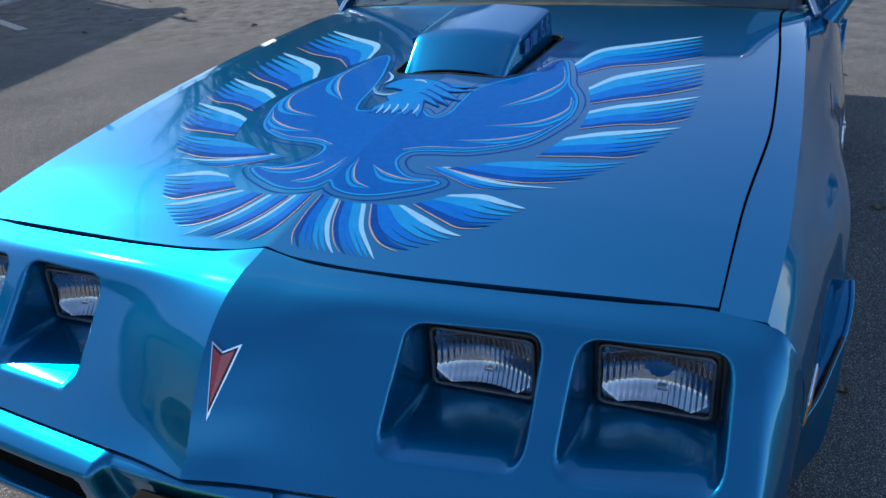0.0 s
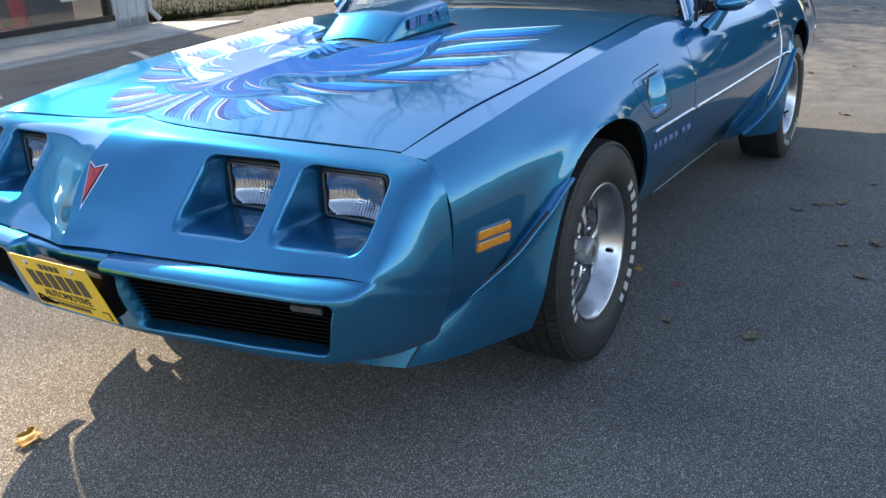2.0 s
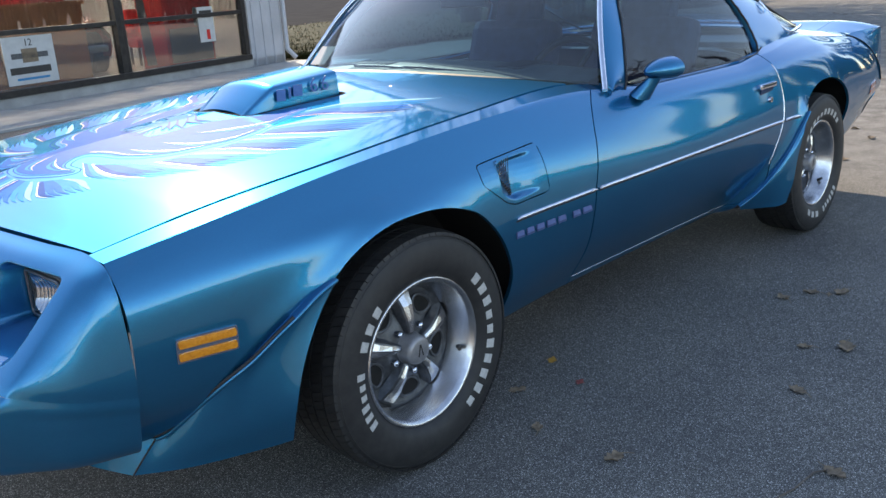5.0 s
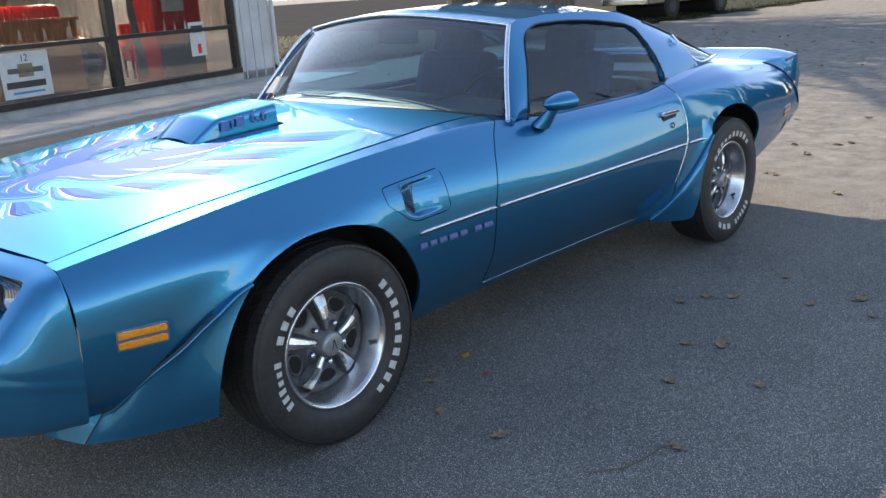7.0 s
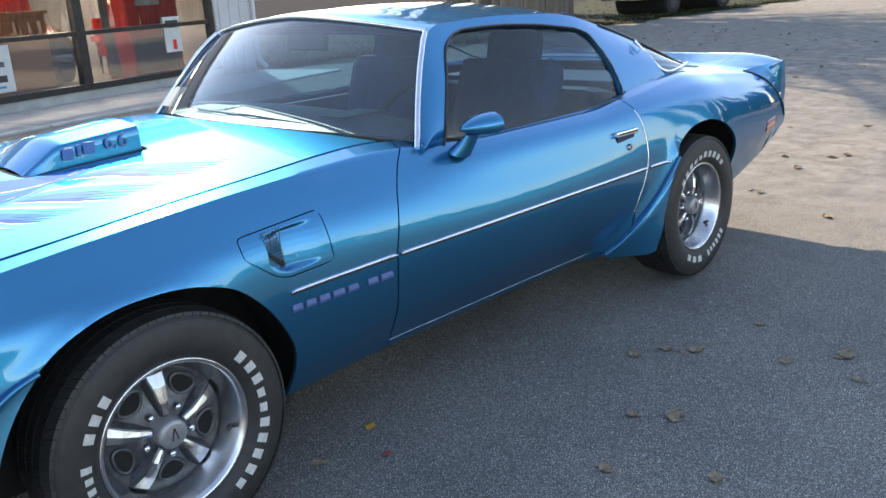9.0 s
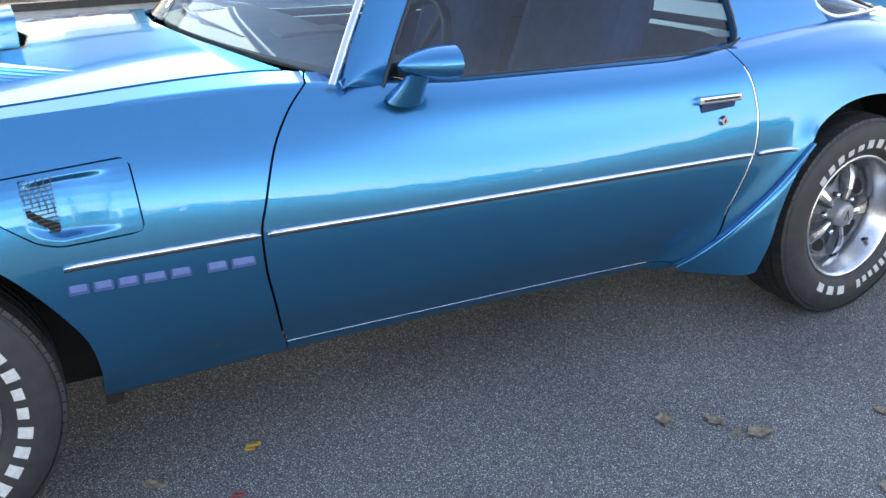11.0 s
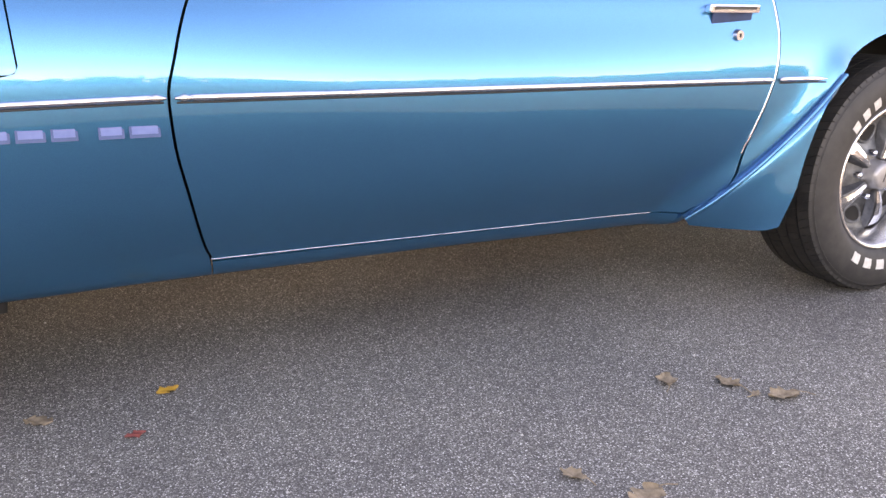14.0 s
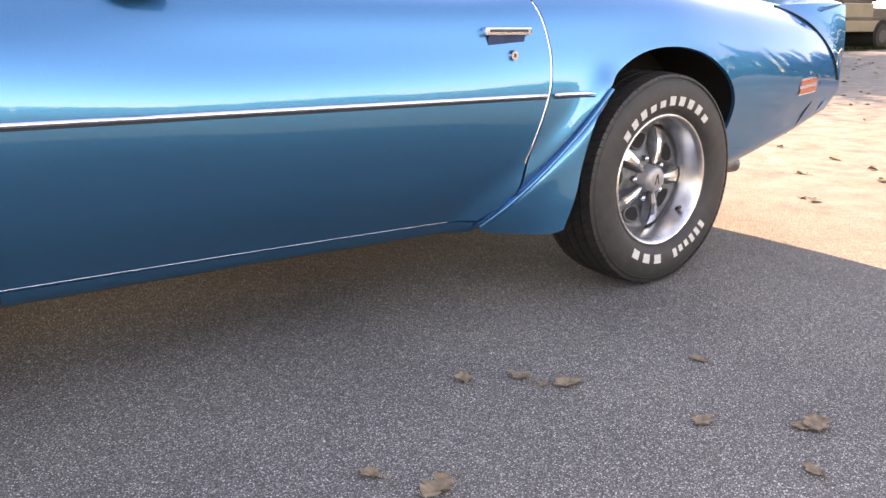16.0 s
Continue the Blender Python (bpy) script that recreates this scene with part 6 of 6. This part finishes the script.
for k in range(5):
    s1 = 2.78 - 2.75 * k
    w = empty("window_%d" % (k + 1))
    w.matrix_basis = at_building(s1 - 1.375, 0.06, 0)
    tagged(w, "dark-framed shop window with two panes and a cross bar", "window", group="shop windows", kind="structure")
    for name, size, p in (("mullion", (0.10, 0.12, 2.56), (1.325, 0, 1.44)), ("mullion", (0.06, 0.12, 2.56), (-1.345, 0, 1.44)), ("sill", (2.75, 0.16, 0.09), (0, -0.02, 0.20)), ("cross_bar", (2.59, 0.08, 0.065), (0, 0, 0.97)), ("head_bar", (2.75, 0.12, 0.09), (0, 0, 2.68))):
        bm = bmesh.new()
        box(bm, size, pose(*p), 0.006)
        part(name, bm, FRAME, w)
    for z0, z1 in ((0.245, 0.94), (1.0, 2.64)):
        bm = bmesh.new()
        box(bm, (2.58, 0.006, z1 - z0), pose(0, 0.01, (z0 + z1) / 2))
        pane = part("pane", bm, SHOPGLASS, w)
        pane.visible_shadow = False


def poster(s, z, w, h, bars, number=""):
    p = boxpart("poster", (w, 0.004, h), at_building(s, 0.055, z), PAPER, None, 0.001)
    tagged(p, "white printed paper poster taped inside a shop window", "poster")
    for bs, bz, bw, bh, mat in bars:
        bm = bmesh.new()
        box(bm, (bw, 0.002, bh), at_building(s + bs, 0.051, z + bz), 0.0004)
        part("print_bar", bm, mat, p)
    if number:
        lettering("print_number", number, 0.13, at_building(s, 0.05, z + h * 0.36) @ pose(0, 0, 0, 90, 0, 0), PRINT, p)


poster(-1.55, 0.60, 0.78, 0.62, [(-0.02, -0.13, 0.62, 0.09, PRINT), (0, 0.06, 0.56, 0.07, GUNMETAL), (0, 0.06, 0.24, 0.18, LEAF_TAN), (0, -0.24, 0.5, 0.03, DECAL_TEAL)], "12")
poster(1.84, 0.82, 0.36, 0.56, [(0.0, 0.20, 0.28, 0.05, PRINT), (0, 0.12, 0.2, 0.02, PRINT), (0.02, -0.16, 0.08, 0.16, SHOP_RED)])


def display_car(m, mat, label):
    """A car standing inside: body, cabin glass and wheels."""
    c = empty("display_car")
    c.matrix_basis = m
    tagged(c, label, "car", group="cars in the showroom")
    n = 40
    P = np.zeros((n, 13, 3))
    for i, x in enumerate(np.linspace(-2.2, 2.2, n)):
        topz = 0.95 - 0.18 * max(0, abs(x) - 1.2) ** 1.5
        hw = 0.88 - 0.10 * max(0, abs(x) - 1.6)
        q = smoothline([(-hw + 0.05, 0.28), (-hw, 0.5), (-hw + 0.02, topz - 0.12), (-hw + 0.14, topz), (0, topz + 0.04), (hw - 0.14, topz), (hw - 0.02, topz - 0.12), (hw, 0.5), (hw - 0.05, 0.28)], 13)
        P[i] = np.stack([np.full(13, x), q[:, 0], q[:, 1]], 1)
    pymesh("body", P.reshape(-1, 3), grid_faces(n, 13), mat, c)
    bm = bmesh.new()
    box(bm, (2.0, 1.4, 0.5), pose(0.2, 0, 1.15), 0.16, 4)
    part("cabin", bm, mat, c, smooth=True)
    for x in (-0.25, 0.6):
        bm = bmesh.new()
        box(bm, (0.7, 1.41, 0.26), pose(x, 0, 1.18), 0.03)
        part("side_window", bm, FRAME, c)
    bm = bmesh.new()
    box(bm, (4.42, 1.5, 0.12), pose(0, 0, 0.42), 0.03)
    part("bumper", bm, CHROME, c)
    for x in (-1.4, 1.4):
        for y in (-0.82, 0.82):
            bm = bmesh.new()
            bmesh.ops.create_cone(bm, cap_ends=True, segments=28, radius1=0.33, radius2=0.33, depth=0.2)
            bmesh.ops.transform(bm, matrix=pose(x, y, 0.33, 90), verts=bm.verts[:])
            t = part("wheel", bm, RUBBER, c)
            bm = bmesh.new()
            bmesh.ops.create_cone(bm, cap_ends=True, segments=24, radius1=0.19, radius2=0.17, depth=0.22)
            bmesh.ops.transform(bm, matrix=pose(x, y, 0.33, 90), verts=bm.verts[:])
            part("rim", bm, ALLOY, t)


display_car(at_building(-2.7, 2.9, 0.15) @ pose(0, 0, 0, 0, 0, 8), SHOP_RED, "red car with dark cabin inside the showroom")
display_car(at_building(0.7, 3.4, 0.15) @ pose(0, 0, 0, 0, 0, 70), SHOP_RED, "red car nosed towards the shop window in the showroom")
counter = empty("sales_counter")
counter.matrix_basis = at_building(-1.30, 1.5, 0.15)
tagged(counter, "orange wood sales counter behind the shop window", "counter")
for name, size, p, mat in (("front_panel", (3.2, 0.05, 1.12), (0, -0.35, 0.56), SHOP_ORANGE), ("counter_top", (3.3, 0.8, 0.05), (0, 0, 1.145), SHOP_ORANGE), ("side_panel", (0.05, 0.7, 1.12), (-1.57, 0, 0.56), SHOP_ORANGE), ("side_panel", (0.05, 0.7, 1.12), (1.57, 0, 0.56), SHOP_ORANGE)):
    bm = bmesh.new()
    box(bm, size, pose(*p), 0.006)
    part(name, bm, mat, counter)
for s, d, label in ((1.75, 0.75, "tall red dispenser cabinet behind the shop window"),):
    c = empty("drinks_machine")
    c.matrix_basis = at_building(s, d, 0.15)
    tagged(c, label, "vending machine")
    for name, size, p, mat in (("body", (1.1, 0.6, 1.8), (0.1, 0, 0.9), SHOP_RED), ("front_panel", (0.5, 0.02, 0.4), (0, -0.31, 1.35), PAPER), ("coin_panel", (0.12, 0.02, 0.3), (0.26, -0.31, 0.8), ALLOY), ("header", (1.0, 0.03, 0.26), (0.1, -0.31, 1.62), SIDING), ("lower_door", (0.95, 0.02, 0.55), (0.1, -0.31, 0.36), TRUCK_BROWN)):
        bm = bmesh.new()
        box(bm, size, pose(*p), 0.02)
        part(name, bm, mat, c)
chair = empty("armchair")
chair.matrix_basis = at_building(2.25, 1.9, 0.15) @ pose(0, 0, 0, 0, 0, -25)
tagged(chair, "dark red padded armchair behind the shop window", "chair")
for name, size, p in (("seat", (0.55, 0.55, 0.18), (0, 0, 0.40)), ("backrest", (0.55, 0.14, 0.50), (0, 0.27, 0.72)), ("armrest", (0.10, 0.55, 0.10), (-0.31, 0, 0.62)), ("armrest", (0.10, 0.55, 0.10), (0.31, 0, 0.62))):
    boxpart(name, size, pose(*p), SHOP_RED, chair, 0.04)
for x in (-0.24, 0.24):
    for y in (-0.22, 0.24):
        boxpart("leg", (0.04, 0.04, 0.32), pose(x, y, 0.16), FRAME, chair, 0.005)
banner = empty("banner_stand")
banner.matrix_basis = at_building(1.02, 0.55, 0.15)
tagged(banner, "tall narrow pale banner on a stand behind glass", "banner")
P = np.array([[(-0.10 + 0.20 * u_ * (1 - 0.75 * v_ * v_) - 0.06 * v_, 0.03 * math.sin(3 * v_), 0.10 + 1.9 * v_) for v_ in np.linspace(0, 1, 14)] for u_ in np.linspace(0, 1, 5)])
thick(pymesh("banner_cloth", P.reshape(-1, 3), grid_faces(5, 14), INNER, banner), 0.004)
bm = bmesh.new()
box(bm, (0.32, 0.26, 0.03), pose(0, 0, 0.015), 0.006)
part("foot", bm, FRAME, banner)
lamp_mat = material("unseen_lamp_tube", (0.9, 0.9, 0.9), 0.5)
lamp_mat.node_tree.nodes["Principled BSDF"].inputs["Emission Color"].default_value = (1, 0.96, 0.88, 1)
lamp_mat.node_tree.nodes["Principled BSDF"].inputs["Emission Strength"].default_value = 40.0
# lamps out of view, added to brighten the room behind the glass
for s in (-6.5, -3.5, -0.5, 2.0):
    l_ = boxpart("unseen_ceiling_light", (1.3, 0.3, 0.06), at_building(s, 3.2, 2.77), lamp_mat, None, 0.01)
    tagged(l_, "unseen white tube light added under the showroom ceiling", "lamp", group="showroom lights")

# ---- grass strip and its fallen leaves ----
rng = np.random.default_rng(7)
gx0, gx1, gy0, gy1 = 8.75, 46.0, 10.7, 24.0
n = 150
X, Y = np.meshgrid(np.linspace(gx0, gx1, n), np.linspace(gy0, gy1, 90), indexing="ij")
edge = np.minimum(np.minimum(X - gx0, gx1 - X), np.minimum(Y - gy0, gy1 - Y))
P = np.stack([X, Y + (0.25 * np.sin(X * 1.7) + 0.15 * np.sin(X * 4.1)) * (Y < gy0 + 0.3), 0.05 * np.clip(edge / 0.3, 0, 1) - 0.005 + 0.02 * np.sin(X * 3.1) * np.sin(Y * 2.3) * (edge > 0.2)], -1)
turf = pymesh("lawn", P.reshape(-1, 3), outward(P.reshape(-1, 3), grid_faces(n, 90), np.array([0, 0, 1])), GRASS)
tagged(turf, "autumn lawn strip beyond the showroom corner", "lawn", kind="structure")
V, F = [], []
for k in range(16000):
    x, y = gx0 + (gx1 - gx0) * rng.random() ** 3.0, gy0 + 0.1 + (gy1 - gy0 - 0.2) * rng.random() ** 2.6
    h, a, w = 0.04 + 0.07 * rng.random(), rng.random() * 6.28, 0.012
    i = len(V)
    V += [(x - w * math.cos(a), y - w * math.sin(a), 0.03), (x + w * math.cos(a), y + w * math.sin(a), 0.03), (x + 0.05 * math.sin(a), y - 0.05 * math.cos(a), 0.03 + h)]
    F.append([i, i + 1, i + 2])
tagged(pymesh("grass", V, F, GRASS, smooth=False), "short green and straw-coloured grass blades", "grass", kind="stuff")


def scatter_leaves(name, count, x0, x1, y0, y1, z, mat, label):
    V, F = [], []
    for k in range(count):
        x, y = x0 + (x1 - x0) * rng.random(), y0 + (y1 - y0) * rng.random()
        s, a = 0.025 + 0.03 * rng.random(), rng.random() * 6.28
        c, q = math.cos(a) * s, math.sin(a) * s
        lift = 0.01 + 0.02 * rng.random()
        i = len(V)
        V += [(x - c, y - q, z + 0.003), (x - q * 0.6, y + c * 0.6, z + lift), (x + c, y + q, z + 0.004), (x + q * 0.6, y - c * 0.6, z + lift * 0.7)]
        F.append([i, i + 1, i + 2, i + 3])
    tagged(pymesh(name, V, F, mat, smooth=False), label, "leaves", kind="stuff")


scatter_leaves("leaf_litter", 700, gx0, gx0 + 16, gy0, gy1, 0.06, LEAF_TAN, "brown fallen leaves strewn on the lawn")
scatter_leaves("yard_leaves", 420, 4.6, 20.0, -6.0, 9.0, 0.0, LEAF_TAN, "dry leaves strewn over the far yard")


# ---- single fallen leaves ----
def leaf(x, y, size, turn, mat, stem=True, curl=0.5, label="dry brown fallen leaf lying on the asphalt"):
    n, m = 18, 9
    P = np.zeros((n, m, 3))
    for i, t in enumerate(np.linspace(0, 1, n)):
        w = 0.36 * math.sin(math.pi * min(1, t * 0.97 + 0.02)) ** 0.8 * (1 - 0.25 * t) * (1 + 0.30 * math.sin(t * 19 + turn) + 0.12 * math.sin(t * 37))
        for j, s_ in enumerate(np.linspace(-1, 1, m)):
            P[i, j] = ((t - 0.5) * size, s_ * w * size, size * (0.035 + curl * 0.5 * s_ * s_ * w + curl * 0.28 * abs(t - 0.45) + 0.04 * math.sin(9 * t + 4 * s_ + turn)))
    root = pymesh("leaf", P.reshape(-1, 3), outward(P.reshape(-1, 3), grid_faces(n, m), np.array([0, 0, 1])), mat)
    root.matrix_basis = pose(x, y, 0.001, 0, 0, turn)
    tagged(root, label, "leaf", group="fallen leaves")
    if stem:
        tube("stem", [(size * -0.5, 0, size * 0.12), (size * -0.72, size * 0.05, size * 0.08), (size * -0.95, size * 0.16, 0.002)], 0.0011, mat, root)


YL, RL = "yellow fallen leaf lying on the asphalt beside the car", "dark red fallen leaf lying on the asphalt"
leaf(0.73, -0.744, 0.050, 20, LEAF_YELLOW, False, 0.15, YL)
leaf(0.481, -0.786, 0.060, 150, LEAF_TAN, False, 0.1)
leaf(0.645, -0.917, 0.040, 10, LEAF_RED, False, 0.1, RL)
for x, y, s, a in ((1.726, -1.14, 0.062, 60), (1.84, -1.205, 0.060, 110), (1.902, -1.302, 0.075, 170), (1.998, -1.608, 0.060, 190), (2.176, -1.758, 0.085, 215), (1.384, -1.498, 0.085, 200), (1.317, -1.382, 0.05, 120), (1.997, -1.858, 0.05, 80), (1.139, -1.762, 0.06, 30), (2.145, -1.746, 0.05, 140), (1.857, -1.27, 0.03, 20)):
    leaf(x, y, s, a, LEAF_TAN)
for x, y, s, a in ((2.274, -1.384, 0.05, 100), (0.59, -1.743, 0.065, 250), (0.314, -1.254, 0.065, 160), (0.324, -0.986, 0.05, 40), (0.986, -1.489, 0.06, 75), (4.338, -0.467, 0.08, 20), (4.98, 0.0, 0.08, 100), (5.124, -0.386, 0.09, 200), (3.981, -1.018, 0.08, 60), (4.352, -0.395, 0.05, 150), (5.711, -0.522, 0.08, 10), (6.998, -0.234, 0.09, 170)):
    leaf(x, y, s, a, LEAF_TAN)
leaf(-1.153, 0.292, 0.10, 40, LEAF_YELLOW, True, 0.5, "large curled orange leaf lying in the sun")

tw = tube("twig", [(0.30, -1.60, 0.004), (0.38, -1.67, 0.006), (0.46, -1.69, 0.004), (0.56, -1.70, 0.005), (0.62, -1.74, 0.003)], 0.0022, BARK)
tagged(tw, "thin dry twig lying on the asphalt", "twig")

# pebbles and grit near the car
V, F = [], []
for k in range(900):
    x, y = -1.5 + 6.5 * rng.random(), -2.2 + 3.4 * rng.random()
    s = 0.001 + 0.0025 * rng.random() ** 3
    i = len(V)
    V += [(x - s, y - s, 0), (x + s, y - s * 0.8, 0), (x + s * 0.7, y + s, 0), (x - s, y + s, 0), (x, y, s * 1.5)]
    F += [[i, i + 1, i + 4], [i + 1, i + 2, i + 4], [i + 2, i + 3, i + 4], [i + 3, i, i + 4]]
tagged(pymesh("grit", V, F, CONCRETE, smooth=False), "loose pale grit on the asphalt", "gravel", kind="stuff")


# ---- pickup truck far across the yard ----
truck = empty("pickup_truck")
truck.matrix_basis = pose(27.0, 12.8, 0, 0, 0, 176)
tagged(truck, "old tan and brown pickup truck parked across the yard", "truck")
for name, size, p, mat, bv in (("hood", (1.35, 1.85, 0.45), (-1.75, 0, 1.02), TRUCK_BROWN, 0.08), ("cab", (1.6, 1.8, 0.55), (-0.35, 0, 1.62), TRUCK_BROWN, 0.12), ("bed", (2.3, 1.9, 0.5), (1.55, 0, 1.00), TRUCK_BROWN, 0.05),
                               ("lower_body", (5.1, 1.92, 0.36), (0.12, 0, 0.68), TRUCK_TAN, 0.06), ("cab_lower", (1.6, 1.9, 0.5), (-0.3, 0, 1.12), TRUCK_TAN, 0.05), ("roof", (1.35, 1.7, 0.10), (-0.30, 0, 1.90), TRUCK_TAN, 0.04), ("side_strip", (5.0, 1.93, 0.05), (0.12, 0, 0.93), TRUCK_BROWN, 0.01), ("front_bumper", (0.16, 1.9, 0.2), (-2.52, 0, 0.55), TRUCK_BROWN, 0.03), ("rear_bumper", (0.14, 1.8, 0.18), (2.74, 0, 0.58), CHROME, 0.03)):
    bm = bmesh.new()
    box(bm, size, pose(*p), bv, 3)
    part(name, bm, mat, truck)
for x, w in ((-0.62, 0.62), (0.12, 0.5)):
    bm = bmesh.new()
    box(bm, (w, 1.83, 0.36), pose(x, 0, 1.62), 0.05)
    part("side_window", bm, FRAME, truck)
for y in (-1.02, 1.02):
    bm = bmesh.new()
    box(bm, (0.06, 0.16, 0.22), pose(-0.95, y, 1.52), 0.02)
    part("door_mirror", bm, ALLOY, truck)
for x in (-1.65, 1.45):
    # near-black discs standing proud of the body, for the shade inside the arches
    bm = bmesh.new()
    bmesh.ops.create_cone(bm, cap_ends=True, segments=30, radius1=0.46, radius2=0.46, depth=1.935)
    bmesh.ops.transform(bm, matrix=pose(x, 0, 0.42, 90), verts=bm.verts[:])
    part("arch_shade_disc", bm, DARK, truck)
    for y in (-0.88, 0.88):
        bm = bmesh.new()
        bmesh.ops.create_cone(bm, cap_ends=True, segments=30, radius1=0.37, radius2=0.37, depth=0.24)
        bmesh.ops.transform(bm, matrix=pose(x, y, 0.37, 90), verts=bm.verts[:])
        t = part("wheel", bm, RUBBER, truck)
        bm = bmesh.new()
        bmesh.ops.create_cone(bm, cap_ends=True, segments=24, radius1=0.2, radius2=0.17, depth=0.26)
        bmesh.ops.transform(bm, matrix=pose(x, y, 0.37, 90), verts=bm.verts[:])
        part("rim", bm, GUNMETAL, t)


# ---- bare autumn trees ----
def tree(x, y, height, seed, label):
    r = random.Random(seed)
    root = empty("tree", (x, y, 0))
    tagged(root, label, "tree", group="bare trees")
    parts = {0: ([], []), 1: ([], []), 2: ([], [])}

    def limb(p, d, length, rad, level):
        V, F = parts[min(level, 2)]
        steps = 5 if level < 2 else 3
        sides = 8 if level == 0 else 5 if level == 1 else 3
        ring0 = None
        for k in range(steps + 1):
            t = k / steps
            rr = rad * (1 - 0.62 * t)
            u = d.orthogonal().normalized()
            v = d.cross(u)
            ring = []
            for s_ in range(sides):
                a = 2 * math.pi * s_ / sides
                q = p + (u * math.cos(a) + v * math.sin(a)) * rr
                ring.append(len(V))
                V.append(tuple(q))
            if ring0:
                F.extend([[ring0[s_], ring0[(s_ + 1) % sides], ring[(s_ + 1) % sides], ring[s_]] for s_ in range(sides)])
            ring0 = ring
            if level < 3 and t > (0.35 if level == 0 else 0.2):
                for b in range(2):
                    side = Vector((r.uniform(-1, 1), r.uniform(-1, 1), r.uniform(-0.2, 0.7))).normalized()
                    limb(p.copy(), (d * 0.55 + side * 0.8).normalized(), length * r.uniform(0.42, 0.62), rr * 0.62, level + 1)
            p = p + d * (length / steps)
            d = (d + Vector((r.uniform(-0.16, 0.16), r.uniform(-0.16, 0.16), r.uniform(-0.04, 0.10)))).normalized()

    limb(Vector((0, 0, -0.05)), Vector((0, 0, 1)), height * 0.62, height * 0.026, 0)
    for k, name in ((0, "trunk"), (1, "limbs"), (2, "twigs")):
        pymesh(name, parts[k][0], parts[k][1], BARK, root)


# trees kept out of view, spots and heights chosen so shadows streak the yard
for x, y, h, k in ((17.7, 11.6, 11.0, 3), (19.0, 15.6, 13.0, 5), (23.8, 19.9, 20.0, 21), (27.5, 21.5, 21.0, 33), (22.5, 15.5, 17.0, 8), (25.5, 17.0, 18.0, 40), (14.2, 9.6, 8.0, 61), (15.9, 10.8, 8.5, 62), (20.2, 12.8, 10.0, 63), (18.2, 13.2, 9.0, 67), (24.0, 15.2, 14.0, 74), (26.5, 18.5, 17.0, 75), (21.5, 13.6, 12.0, 76)):
    tree(x, y, h, k, "tall bare deciduous tree on the lawn strip")
tree(27.0, -12.5, 10.0, 14, "bare tree across the yard behind the viewpoint")
tree(-6.0, -20.0, 10.0, 51, "bare tree across the street behind the viewpoint")
tree(-13.0, -14.0, 9.0, 52, "bare tree across the street behind the viewpoint")


# ---- far woods all round, seen mostly as reflections ----
def far_woods(name, pts, height, seed, label):
    """An uneven belt of bare crowns: many upright tapering clumps along a line."""
    r = random.Random(seed)
    V, F = [], []
    for (x0, y0), (x1, y1) in zip(pts, pts[1:]):
        length = math.hypot(x1 - x0, y1 - y0)
        for k in range(int(length * 7)):
            u = r.random()
            cx_, cy_ = x0 + (x1 - x0) * u + r.uniform(-3, 3), y0 + (y1 - y0) * u + r.uniform(-3, 3)
            h, w = height * r.uniform(0.35, 1.0) * (0.8 + 0.2 * math.sin(cx_ * 0.3)), r.uniform(0.12, 0.5)
            turn = r.random() * 6.28
            for lean in range(3):
                a = turn + lean * 1.05
                i = len(V)
                dx_, dy_ = math.cos(a) * w, math.sin(a) * w
                tx, ty = r.uniform(-0.6, 0.6), r.uniform(-0.6, 0.6)
                V += [(cx_ - dx_ * 0.3, cy_ - dy_ * 0.3, 0), (cx_ + dx_ * 0.3, cy_ + dy_ * 0.3, 0), (cx_ + dx_, cy_ + dy_, h * 0.55), (cx_ + tx, cy_ + ty, h), (cx_ - dx_, cy_ - dy_, h * 0.5)]
                F.append([i, i + 1, i + 2, i + 3, i + 4])
    tagged(pymesh(name, V, F, FAR_WOOD, smooth=False), label, "woods", kind="stuff")


far_woods("far_woods", [(-60, 10), (-50, -30), (-20, -48)], 9.0, 4, "distant belt of bare grey woods across the street")
far_woods("far_woods", [(-20, -48), (20, -50), (60, -45), (90, -20)], 4.5, 5, "distant low belt of bare grey woods across the street")
# belt out of view, sized to darken the low sky reflected in the paint
far_woods("far_woods", [(43, 8), (40, 0), (36, -10), (32, -17)], 13.0, 9, "unseen belt of taller bare woods beyond the yard")
bm = bmesh.new()
box(bm, (240.0, 130.0, 0.02), pose(70.0, 84.8, 0.0), 0.0)
tagged(part("road", bm, ROAD), "dark asphalt road beyond the lawn", "road", kind="structure")
